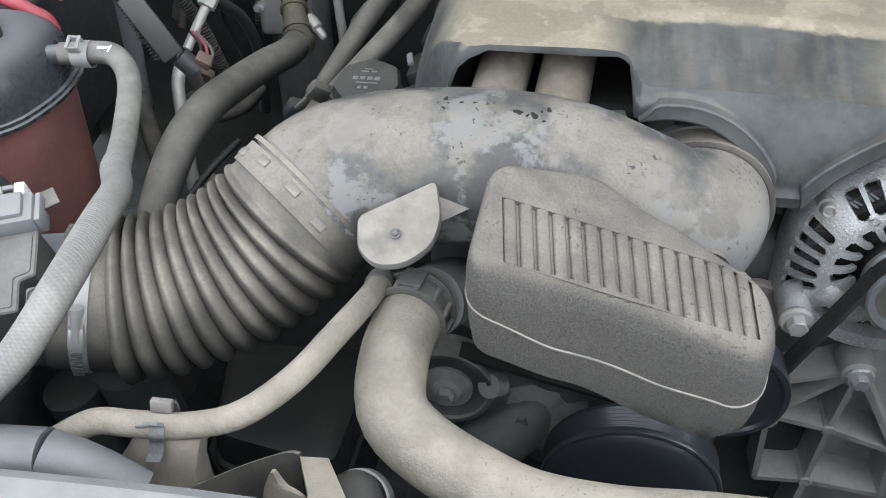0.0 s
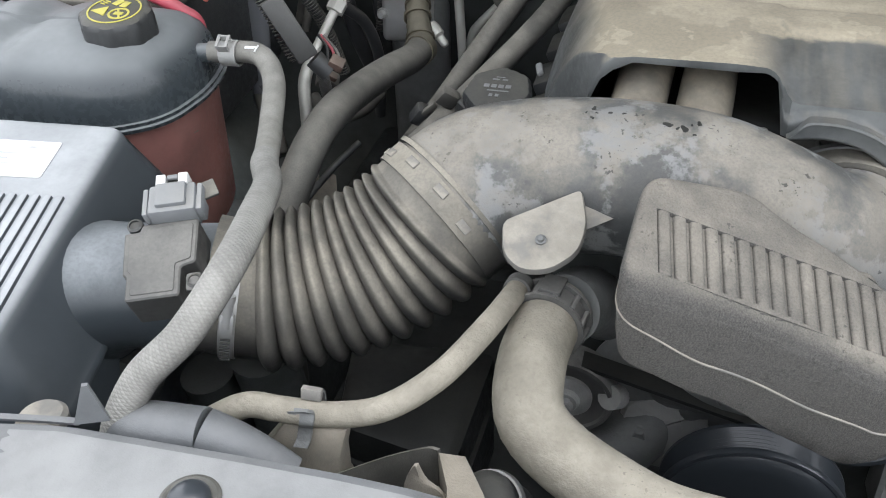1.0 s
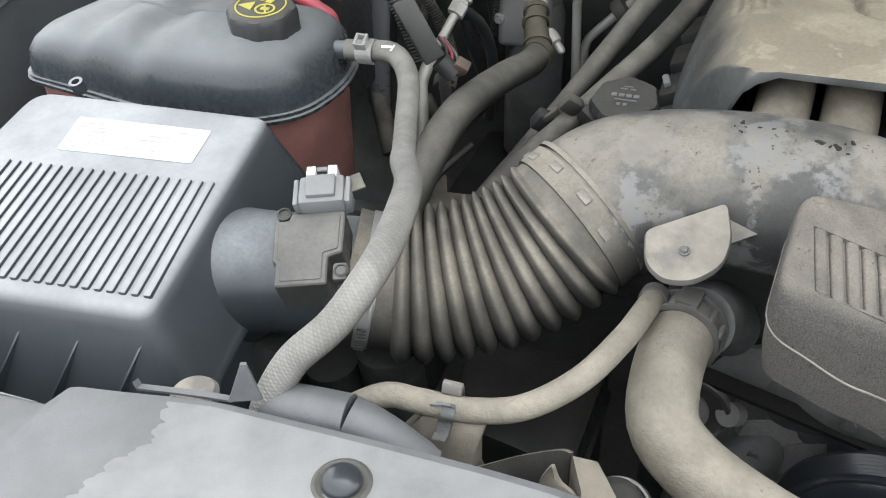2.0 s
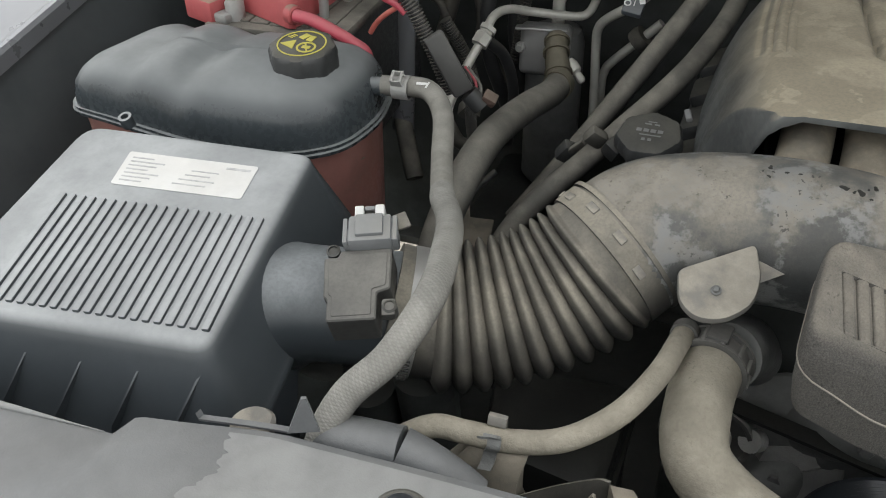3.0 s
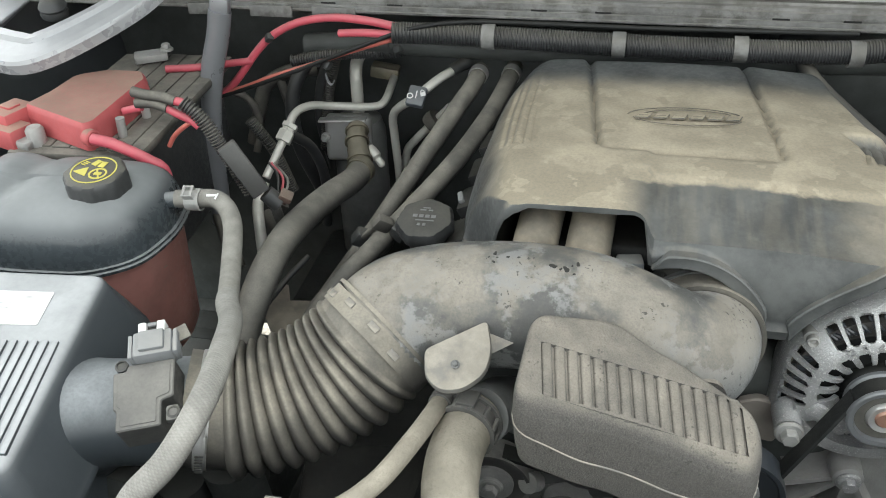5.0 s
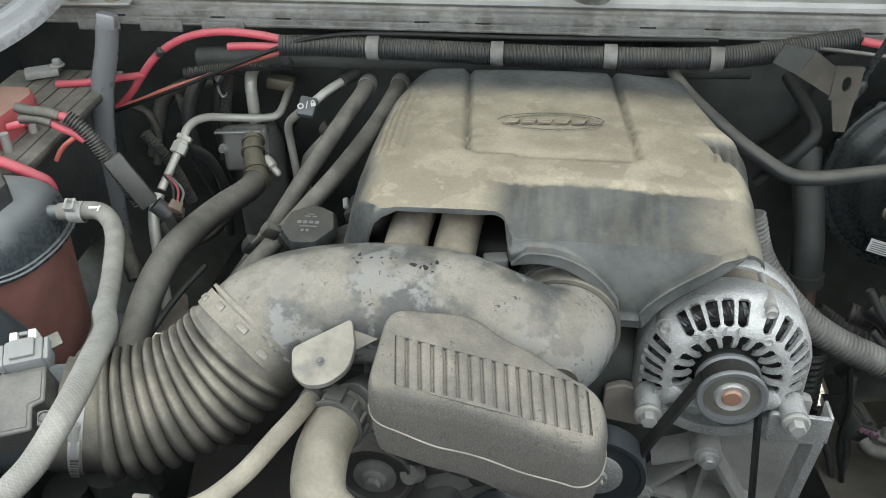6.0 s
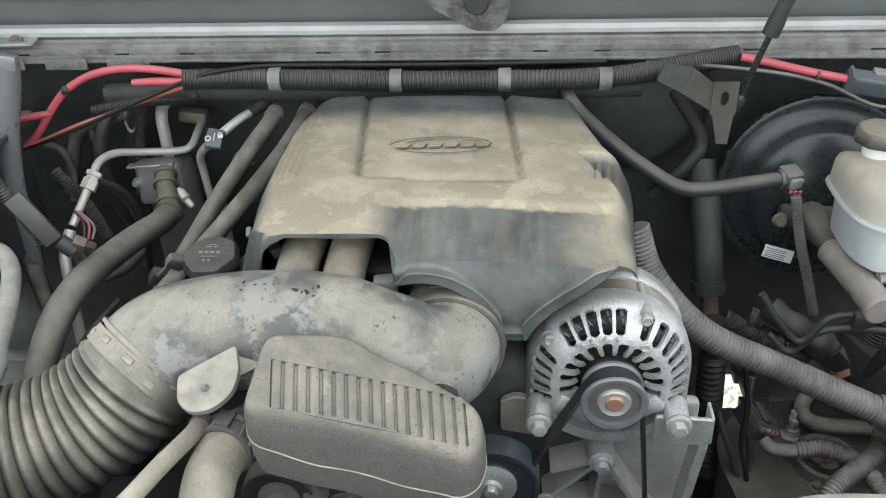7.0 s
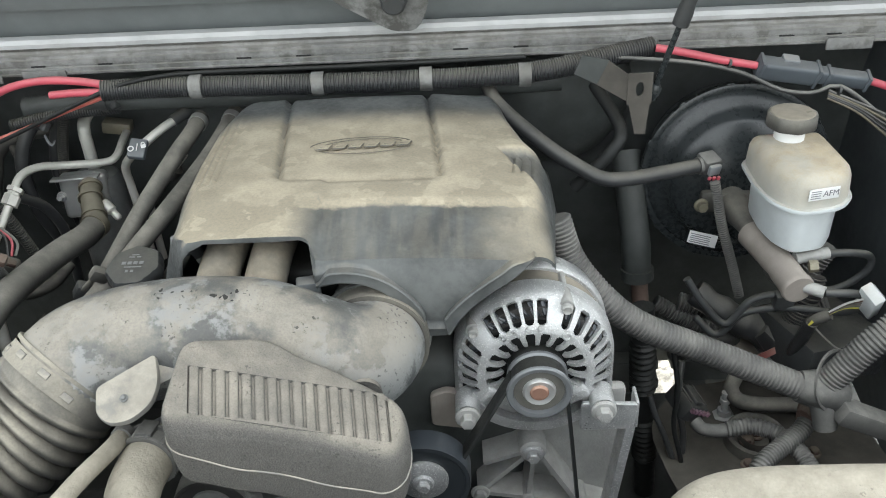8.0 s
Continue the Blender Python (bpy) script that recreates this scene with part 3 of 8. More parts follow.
# cowl: stepped lip across the rear of the bay
def cowl_y(x):
    return 1.125 - 0.07 * ((x - 0.2) / 0.8) ** 2 * 0.6
def cowl_section(x, prof):
    y = cowl_y(x)
    lift = 0.012 * ((x - 0.2) / 0.75) ** 2
    return [Vector((x, y + a, b + lift)) for a, b in prof]
lip_prof = [(0.001, 1.1745), (-0.004, 1.1755), (-0.0055, 1.1770), (-0.0055, 1.1795), (-0.0030, 1.1805), (-0.0030, 1.1868), (0.0002, 1.1878), (0.0002, 1.1905), (-0.0022, 1.1915), (-0.0022, 1.1995), (0.0015, 1.2010), (0.0020, 1.2050), (0.0085, 1.2068), (0.0100, 1.2105), (0.0150, 1.2120), (0.016, 1.218), (0.05, 1.220), (0.05, 1.210), (0.02, 1.204), (0.012, 1.17)]
cowl = thing("cowl", "dusty grey sheet metal cowl with slotted flange", "cowl", (0.2, 1.12, 1.17), kind="structure")
part("cowl_flange", loft([cowl_section(-0.85 + 2.1 * i / 60, lip_prof) for i in range(61)]), M["cowl"], cowl, sharp=25)
seal_prof = [(0.006, 1.2165), (0.0045, 1.2235), (0.009, 1.2295), (0.022, 1.2310), (0.034, 1.2285), (0.034, 1.2185)]
part("weather_strip", loft([cowl_section(-0.85 + 2.1 * i / 60, seal_prof) for i in range(61)]), M["strip"], cowl, "pale painted hood edge strip", sharp=25)
slot_me = to_mesh("slot", box((0, 0, 0), (0.024, 0.002, 0.0030), bev=0.0008), M["blackrubber"])
for x in (-0.47, -0.31, -0.205, 0.015, 0.11, 0.36, 0.455, 0.68, 0.86, 0.93):
    piece("slot", slot_me, cowl, Matrix.Translation(cowl_section(x, [(0.0002, 1.1892)])[0]))
tab_me = to_mesh("flange_tab", box((0, 0, 0), (0.07, 0.004, 0.018), bev=0.001), M["cowl"])
for x in (-0.50, -0.40, -0.30, 0.95):
    piece("flange_tab", tab_me, cowl, Matrix.Translation(cowl_section(x, [(-0.008, 1.176)])[0]))

# added panel; keeps sun from leaking in between firewall, flange and hood
solo("cowl_sun_stop", loft([cowl_section(-0.95 + 2.3 * i / 40, [(0.030, 1.2085), (0.030, 1.2160), (0.052, 1.2175), (0.30, 1.2175), (0.30, 1.2085)]) for i in range(41)]), M["cowl"], "grey panel added behind the flange to stop sun leaks", "cowl panel", (0.2, 1.255, 1.206), kind="structure")

end_plate = thing("cowl_end_plate", "bright steel end plate bolted to the cowl", "bracket", (-0.50, 1.09, 1.205))
part("plate", slab(rounded([Vector((-0.60, 1.062)), Vector((-0.435, 1.072)), Vector((-0.440, 1.106)), Vector((-0.60, 1.098))], 0.006), [(0, 1.222), (0, 1.2245), (0.001, 1.2255)]), M["steel"], end_plate)
for bx in (-0.530, -0.468):
    part("plate_bolt", hexbolt((bx, 1.085, 1.2255), (0, -0.1, 1), 0.007, 0.008, 0.012), M["brass"], end_plate, "yellowish flanged bolt")

# the raised hood: an inner panel standing up from the cowl and leaning over the engine
def hood_at(u, v, lift=0.0):
    x = -0.86 + 2.12 * u
    run = 1.15 * v
    y = cowl_y(x) + 0.055 - run * math.cos(radians(60)) - 0.02 * math.sin(math.pi * v)
    z = 1.2130 + 0.012 * ((x - 0.2) / 0.75) ** 2 + run * math.sin(radians(60)) + 0.05 * math.sin(math.pi * v)
    return Vector((x, y - lift * 0.79, z - lift * 0.62))
hood = thing("hood", "raised dark grey hood seen from its underside", "hood", (0.2, 1.16, 1.23), kind="structure")
part("hood_panel", thicken(sheet(lambda u, v: hood_at(u, v), 30, 24), -0.012), M["hood"], hood)
part("hood_rib", loft([[hood_at(u, v, l) for v, l in ((0.055, 0.001), (0.06, 0.010), (0.075, 0.012), (0.09, 0.010), (0.095, 0.001))] for u in (i / 40 for i in range(41))]), M["hood"], hood)
# lamp bracket under the hood
lamp = thing("hood_lamp", "small underhood lamp on a pale pressed steel plate", "lamp", (0.262, 1.07, 1.28))
plate = rounded([Vector((-0.12, 0.075)), Vector((-0.09, 0.030)), Vector((-0.004, -0.026)), Vector((0.030, -0.026)), Vector((0.045, -0.006)), Vector((0.066, 0.075))], [0.006, 0.02, 0.02, 0.012, 0.02, 0.006])
lm2 = Matrix.Translation((0.262, 1.086, 1.258)) @ Matrix(((1, 0, 0, 0), (0, -0.25, -0.968, 0), (0, 0.968, -0.25, 0), (0, 0, 0, 1)))
part("plate", slab(plate, [(0, 0), (0, 0.002), (0.001, 0.003)], lm2), M["cowl"], lamp, "pale painted mounting plate")
part("socket", lathe([(0, 0), (0.021, 0), (0.021, 0.006), (0.018, 0.010), (0.018, 0.022), (0.014, 0.026), (0, 0.026)], lm2 @ Vector((0.002, 0.034, 0.003)), lm2.to_3x3() @ Vector((0, 0, 1)), 28), M["black"], lamp, "black round lamp socket")

# gas strut on the driver's side
strut = thing("hood_strut", "black gas strut that holds the hood up", "gas strut", (0.635, 1.02, 1.15))
s_lo, s_hi = Vector((0.645, 1.015, 1.150)), Vector((0.755, 0.93, 1.62))
s_d = (s_hi - s_lo).normalized()
part("rod", tube([s_lo, s_lo + s_d * 0.12], 0.0045, 12, 6), M["booster"], strut, "dark steel rod")
part("cylinder", tube([s_lo + s_d * 0.11, s_hi], lambda s: 0.0105 if s > 0.05 else 0.012, 16, 24), M["black"], strut)
part("ball_socket", lathe([(0, -0.012), (0.009, -0.012), (0.010, 0.006), (0.006, 0.012), (0, 0.012)], s_lo, s_d, 14), M["booster"], strut, "steel ball socket end")

# front radiator support cover
front = thing("radiator_cover", "grey plastic radiator cover with a peeling pale film", "radiator cover", (-0.2, 0.1, 1.03), kind="structure")
back_edge = [(-0.80, 0.149), (-0.50, 0.172), (-0.365, 0.180), (-0.355, 0.197), (-0.314, 0.205), (-0.281, 0.2125), (-0.250, 0.2185), (-0.226, 0.2195), (-0.176, 0.222), (-0.122, 0.2245), (-0.063, 0.2265), (-0.02, 0.2265), (0.0115, 0.2245), (0.05, 0.214), (0.15, 0.184), (0.45, 0.164), (1.10, 0.144)]
def edge_y(x):
    for (xa, ya), (xb, yb) in zip(back_edge, back_edge[1:]):
        if xa <= x <= xb:
            return ya + (yb - ya) * (x - xa) / (xb - xa)
    return 0.14
def cover_ring(x):
    ye = edge_y(x)
    z = 1.045 if x < -0.36 else 1.050
    drop = 0.06 * smooth(0.0, 0.25, x)
    return [Vector((x, ye - 0.002, z - 0.03 - drop)), Vector((x, ye, z - 0.004 - drop)), Vector((x, ye - 0.0012, z - 0.0010 - drop)), Vector((x, ye - 0.004, z - drop)), Vector((x, ye - 0.06, z + 0.002 - drop)), Vector((x, -0.02, z - 0.004 - drop)), Vector((x, -0.03, z - 0.05 - drop))]
xs = [-0.80 + 0.02 * i for i in range(22)] + [-0.366, -0.356, -0.35] + [-0.34 + 0.02 * i for i in range(73)]
part("cover_panel", loft([cover_ring(x) for x in xs]), M["shroud"], front)
part("edge_bead", tube([(x, edge_y(x) - 0.002, 1.0455) for x in (-0.80, -0.70, -0.60, -0.52, -0.45, -0.40, -0.372)], lambda s: 0.0034 * (1 - 0.9 * smooth(0.72, 1.0, s)), 12, 60), M["film"], front, "pale rolled edge")
FILM_EDGE = [(0.06, -0.315), (0.100, -0.305), (0.1174, -0.2926), (0.1354, -0.2883), (0.1536, -0.2832), (0.1676, -0.2712), (0.1884, -0.2762), (0.209, -0.2845)]
def film_left(y):
    for (ya, xa), (yb, xb) in zip(FILM_EDGE, FILM_EDGE[1:]):
        if y <= yb:
            return xa + (xb - xa) * max(0.0, y - ya) / (yb - ya) + 0.0022 * math.sin(410 * y) + 0.0016 * math.sin(970 * y + 1)
    return FILM_EDGE[-1][1]
def film_z(x, y):
    ye = edge_y(x)
    t = (ye - y)
    return 1.050 - 0.06 * smooth(0.0, 0.25, x) + (0.002 * min(1.0, max(0.0, (t - 0.004) / 0.056)) if t < 0.06 else 0.002 - 0.006 * (t - 0.06) / (ye + 0.02 - 0.06))
def film_at(u, v):
    xa = film_left(0.02 + 0.187 * v)
    x = xa + (0.02 - xa) * u
    y = 0.02 + (edge_y(x) - 0.0275) * v
    return Vector((x, y, film_z(x, y) + 0.0007))
part("film", thicken(sheet(film_at, 60, 70), 0.0005), M["film"], front, "pale peeling protective film")
for bx, by in ((-0.141, 0.183), (0.3, 0.10)):
    zz = 1.052 - 0.06 * smooth(0.0, 0.25, bx)
    part("push_pin", lathe([(0, 0), (0.013, 0), (0.013, 0.002), (0.0125, 0.0035), (0.010, 0.0062), (0.004, 0.0075), (0, 0.0078)], (bx, by, zz + 0.001), (0, 0, 1), 28), M["pulley"], front, "round push-pin fastener")
    part("pin_well", lathe([(0.0135, 0.0002), (0.0165, 0.0018), (0.019, 0.0004)], (bx, by, zz), (0, 0, 1), 28), M["black"], front)

# ---- air intake: airbox, meter, bellows, duct ----
def lid_z(y):
    return 1.0655 + 0.19 * (y - 0.278)
airbox = thing("air_filter_box", "dark blue-grey plastic air filter box with ribbed lid and sticker", "airbox", (-0.46, 0.36, 0.85))
lid_pts = rounded([Vector((-0.607, 0.232)), Vector((-0.338, 0.262)), Vector((-0.362, 0.492)), Vector((-0.612, 0.474))], [0.012, 0.014, 0.012, 0.025])
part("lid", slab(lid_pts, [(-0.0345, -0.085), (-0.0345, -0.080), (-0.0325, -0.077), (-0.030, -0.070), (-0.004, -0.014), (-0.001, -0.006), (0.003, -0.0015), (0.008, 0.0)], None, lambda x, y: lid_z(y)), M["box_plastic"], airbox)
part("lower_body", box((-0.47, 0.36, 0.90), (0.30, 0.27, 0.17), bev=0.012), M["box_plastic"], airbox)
# ribs run front to back on the lid
for i in range(20):
    u = i / 19
    xb = -0.566 + 0.200 * u
    xf = -0.548 + 0.200 * u
    yb, yf = 0.379 + 0.021 * u, 0.253 + 0.024 * u
    a, b = Vector((xb, yb, lid_z(yb))), Vector((xf, yf, lid_z(yf)))
    m = Matrix.Translation((a + b) / 2)
    d = (a - b).normalized()
    m = basis(Vector((0, -0.19, 1)), d, (a + b) / 2)
    part("rib", box((0, 0, 0.0002), (0.0066, (a - b).length, 0.0056), bev=0.0016, m=m), M["box_plastic"], airbox)
# gussets on the front skirt
for i in range(6):
    x = -0.60 + 0.052 * i
    y0 = 0.232 + 0.03 * (x + 0.607) / 0.27
    pts = [Vector((x, y0 + 0.002, lid_z(y0) - 0.012)), Vector((x - 0.020, y0 - 0.040, lid_z(y0) - 0.066)), Vector((x - 0.023, y0 - 0.040, lid_z(y0) - 0.080)), Vector((x - 0.020, y0 - 0.010, lid_z(y0) - 0.080))]
    part("gusset", loft([[p + Vector((-0.0010, 0, 0)) for p in pts], [p + Vector((0.0010, 0, 0)) for p in pts]]), M["box_plastic"], airbox)
# hinge boss behind
part("latch_boss", lathe([(0, 0), (0.007, 0), (0.007, 0.012), (0.004, 0.012), (0.004, 0.006), (0, 0.006)], (-0.575, 0.492, 1.098), (0, -0.3, 1), 18), M["box_plastic"], airbox)
# information sticker
stick = [Vector((-0.531, 0.4025)), Vector((-0.397, 0.4165)), Vector((-0.402, 0.4595)), Vector((-0.539, 0.447))]
sticker = part("sticker", slab(rounded(stick, 0.003), [(0, 0.0006), (0, 0.001)], None, lambda x, y: lid_z(y)), M["white"], airbox, "white printed information sticker")
def on_sticker(u, v):
    p = stick[0].lerp(stick[1], u).lerp(stick[3].lerp(stick[2], u), v)
    return Vector((p.x, p.y, lid_z(p.y) + 0.0011))
def bar_on(u0, u1, v0, v1):
    q = [on_sticker(u0, v0), on_sticker(u1, v0), on_sticker(u1, v1), on_sticker(u0, v1)]
    return loft([q, [p + Vector((0, 0, 0.0003)) for p in q]])
for k in range(7):
    v = 0.12 + 0.115 * k
    part("print_bar", bar_on(0.05, 0.05 + 0.17 + 0.05 * (k % 3), v, v + 0.035), M["faint_ink"], sticker)
for k in range(4):
    v = 0.2 + 0.14 * k
    part("print_bar", bar_on(0.45 + 0.03 * k, 0.70 + 0.05 * (k % 2), v, v + 0.03), M["faint_ink"], sticker)
part("print_bar", bar_on(0.78, 0.96, 0.80, 0.86), M["faint_ink"], sticker)

# meter tube and sensor
MAF = [(-0.352, 0.3820, 1.0080), (-0.315, 0.3860, 1.0175), (-0.275, 0.3940, 1.0185), (-0.235, 0.4080, 1.0155)]
meter = thing("air_meter", "dark plastic air flow meter tube with a flat sensor and plug", "air meter", (-0.27, 0.365, 0.97))
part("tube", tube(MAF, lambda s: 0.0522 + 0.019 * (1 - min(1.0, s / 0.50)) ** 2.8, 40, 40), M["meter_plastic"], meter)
smx = basis(Vector((0.06, -0.36, 0.93)), (-0.34, 0.85, 0.36), (-0.2465, 0.3515, 1.0855))
sens_pts = rounded([Vector(p) for p in ((-0.027, -0.033), (0.013, -0.033), (0.013, -0.009), (0.024, -0.006), (0.025, 0.032), (-0.018, 0.032), (-0.019, 0.026), (-0.031, 0.026), (-0.030, -0.011), (-0.027, -0.013))], 0.0025, 3)
sensor = part("sensor_housing", slab(sens_pts, [(0, -0.034), (0, -0.0012), (0.0012, 0.0)], smx), M["sensor"], meter, "flat dusty black plastic sensor cover")
part("cover_step", slab(rounded([Vector(p) for p in ((-0.023, -0.029), (0.009, -0.029), (0.009, -0.006), (0.0205, -0.003), (0.0215, 0.028), (-0.0145, 0.028), (-0.0155, 0.0225), (-0.027, 0.0225), (-0.026, -0.009), (-0.023, -0.011))], 0.002, 3), [(0, -0.001), (0, 0.0005), (0.0004, 0.0008)], smx), M["sensor"], sensor, sharp=20)
part("screw_ear", box((0.0225, -0.022, -0.006), (0.012, 0.016, 0.010), bev=0.003, m=smx), M["sensor"], sensor)
for sx, sy in ((0.0235, -0.022), (-0.024, 0.033)):
    part("screw", lathe([(0, -0.012), (0.006, -0.012), (0.006, 0.0), (0.0042, 0.001), (0.0042, -0.001), (0, -0.001)], smx @ Vector((sx, sy, -0.001)), smx.to_3x3() @ Vector((0, 0, 1)), 16), M["black"], sensor)
plug = part("plug", join(box((0.008, 0.0445, 0.002), (0.036, 0.026, 0.024), bev=0.003, m=smx), box((0.008, 0.0400, 0.002), (0.046, 0.014, 0.018), bev=0.002, m=smx)), M["connector"], meter, "grey electrical plug")
part("plug_latch", box((0.008, 0.0455, 0.015), (0.023, 0.020, 0.006), bev=0.0015, m=smx), M["connector"], plug)
for k in (-1, 1):
    part("plug_lock", box((0.008 + k * 0.0085, 0.0600, 0.009), (0.0075, 0.011, 0.013), bev=0.001, m=smx), M["white"], plug, "cream locking tab")
    part("plug_rail", box((0.008 + k * 0.0205, 0.044, 0.006), (0.004, 0.024, 0.012), bev=0.001, m=smx), M["connector"], plug)
part("plug_lock", box((0.008, 0.0600, 0.006), (0.0105, 0.009, 0.009), bev=0.0008, m=smx), M["black"], plug, "dark catch between the tabs")
part("plug_latch", box((0.008, 0.0635, 0.0125), (0.0085, 0.004, 0.003), bev=0.0008, m=smx), M["film"], plug)
part("plug_lever", box((0.033, 0.0560, 0.002), (0.012, 0.016, 0.003), (0, 0, 20), bev=0.001, m=smx), M["hose_grey"], plug)

# bellows
BEL = [(-0.2496, 0.4038, 1.0194), (-0.2155, 0.4147, 1.0090), (-0.1764, 0.4303, 1.0081), (-0.1334, 0.4513, 1.0172), (-0.0982, 0.4730, 1.0353), (-0.0684, 0.4960, 1.0615)]
FOLDS, FOLD_PITCH, FOLD_R = 11, 0.01475, 0.0690
bq = eased(BEL, 521)
b_len = sum((b - a).length for a, b in zip(bq, bq[1:]))
crest_at = [b_len - 0.0214 - FOLD_PITCH * (FOLDS - 1 - k) for k in range(FOLDS)]
def bellow_r(s):
    """Round convolutions with tight grooves between two smooth cuffs."""
    w = b_len * s
    k = (w - crest_at[0]) / FOLD_PITCH
    if k < -0.5:
        return 0.0575 + 0.0010 * smooth(crest_at[0] - 0.012, crest_at[0] - 0.0075, w)
    if k > FOLDS - 1:
        return FOLD_R - 0.0032 * smooth(crest_at[-1], crest_at[-1] + 0.005, w)
    u = abs(k - round(k))
    return FOLD_R - 0.0103 * (1 - math.cos(math.pi * u) ** 0.85)
bellows = thing("air_bellows", "dusty ribbed rubber air intake bellows", "air hose", (-0.12, 0.40, 0.97))
b_rings = rings_along(bq, bellow_r, 64)
b_cut = [round(520 * (c - FOLD_PITCH / 2) / b_len) for c in crest_at] + [round(520 * (crest_at[-1] + 0.006) / b_len)]
part("cuff", loft(b_rings[:b_cut[0] + 1]), M["ribbed"], bellows, "smooth rubber cuff", sharp=60)
for a, b in zip(b_cut, b_cut[1:]):
    part("fold", loft(b_rings[a:b + 1], cap=False), M["ribbed"], bellows, sharp=60)
part("cuff", loft(b_rings[b_cut[-1]:]), M["ribbed"], bellows, sharp=60)
# worm clamp
wc = thing("worm_clamp", "steel worm drive hose clamp round the intake bellows", "hose clamp", (-0.194, 0.37, 0.97))
part("clamp_band", band((-0.2300, 0.4098, 1.0130), (0.92, 0.31, -0.22), 0.0578, 0.013), M["steel"], wc)
wa = Vector((0.92, 0.31, -0.22)).normalized()
wn_ = Vector((0.0, -0.95, 0.31))
wn_ = (wn_ - wa * wn_.dot(wa)).normalized()
wm = basis(wn_, wa, Vector((-0.2300, 0.4098, 1.0130)) + wn_ * 0.0605)
part("screw_housing", box((0.002, 0, 0.002), (0.020, 0.012, 0.009), bev=0.003, m=wm), M["steel"], wc)
part("worm_screw", lathe([(0, -0.012), (0.0042, -0.012), (0.0042, 0.010), (0.0055, 0.010), (0.0055, 0.016), (0.0, 0.016)], wm @ Vector((-0.008, 0, 0.0035)), wm.to_3x3() @ Vector((-1, 0, 0)), 14), M["steel"], wc)
for k in range(8):
    part("band_slot", box((0.018 + 0.0034 * k, 0, -0.0015 - 0.00022 * k * k), (0.0012, 0.008, 0.002), bev=0.0003, m=wm), M["black"], wc)

# rigid duct to the throttle
DUCT = [(-0.0680, 0.4940, 1.0625), (-0.0450, 0.5120, 1.0752), (-0.0100, 0.5250, 1.0810), (0.030, 0.5320, 1.0848), (0.075, 0.535, 1.0862), (0.13, 0.533, 1.083), (0.185, 0.524, 1.070), (0.230, 0.532, 1.049), (0.248, 0.566, 1.036), (0.250, 0.612, 1.034)]
duct = thing("air_duct", "dusty scuffed plastic air intake duct bent toward the throttle", "air duct", (0.1, 0.52, 1.03))
part("duct_body", tube(DUCT, lambda s: 0.0650 - 0.0015 * smooth(0.1, 0.4, s) - 0.004 * smooth(0.55, 0.85, s), 56, 90), M["duct"], duct)
dd = Vector((0.600, 0.620, 0.460)).normalized()
collar = part("collar", band((-0.0720, 0.4925, 1.0590), dd, 0.0664, 0.020, 0.0012, 56), M["ribbed"], duct, "dusty rubber collar with moulded tabs")
part("collar_rim", band((-0.0628, 0.5020, 1.0650), dd, 0.0655, 0.0040, 0.0036, 56), M["ribbed"], collar)
cm = basis(dd, (0, 0, 1), (-0.0710, 0.4935, 1.0597))
tab = to_mesh("collar_tab", box((0, 0, 0), (0.012, 0.003, 0.007), bev=0.0008), M["flap"])
for a in (62, 35, 5, -22, -48):
    q = radians(a + 90)
    c = cm @ Vector((0.0676 * math.cos(q), 0.0676 * math.sin(q), 0.002 if a % 2 else -0.003))
    radial = (c - cm.translation) - dd * (c - cm.translation).dot(dd)
    piece("collar_tab", tab, collar, basis(dd, radial, c))
# throttle end ring
part("throttle_clamp", band((0.2500, 0.5860, 1.0350), (0.02, 1, -0.06), 0.0600, 0.024, 0.0042, 64), M["ribbed"], duct)
part("throttle_clamp", band((0.2500, 0.6015, 1.0340), (0.02, 1, -0.06), 0.0612, 0.007, 0.0052, 64), M["cast_dark"], duct, "dull steel band clamp")
throttle = thing("throttle_body", "dusty throttle body behind the air duct", "throttle body", (0.256, 0.64, 0.97))
part("barrel", lathe([(0, 0), (0.0545, 0), (0.0560, 0.01), (0.0560, 0.02), (0.0575, 0.022), (0.0575, 0.075), (0, 0.075)], (0.2500, 0.606, 1.0335), (0.02, 1, -0.06), 48), M["black"], throttle)
for k in range(9):
    a = radians(15 + 20 * k)
    c = Vector((0.2500 + 0.0580 * math.cos(a), 0.622, 1.0335 + 0.0580 * math.sin(a)))
    part("rib", box((0, 0, 0), (0.004, 0.014, 0.006), bev=0.001, m=basis((0, 1, 0), c - Vector((0.2500, 0.622, 1.0335)), c) @ pose(0, 0, 0, 90, 0, 0)), M["black"], throttle)

# resonator chamber on the front of the duct
ro = Vector((0.185, 0.408, 1.099))
rx = Vector((0.178, 0.036, -0.076)).normalized()
ry = Vector((-0.010, 0.050, 0.024))
ry = (ry - rx * ry.dot(rx)).normalized()
rm = Matrix((rx, ry, rx.cross(ry))).transposed().to_4x4()
rm.translation = ro
def to_res(p):
    q = rm.inverted() @ Vector(p)
    return Vector((q.x, q.y))
res_world = [(0.084, 0.362, 1.126), (0.146, 0.377, 1.104), (0.183, 0.386, 1.089), (0.243, 0.391, 1.061), (0.284, 0.394, 1.043), (0.292, 0.420, 1.048), (0.286, 0.446, 1.060), (0.221, 0.457, 1.096), (0.188, 0.458, 1.114), (0.160, 0.466, 1.130), (0.091, 0.437, 1.152)]
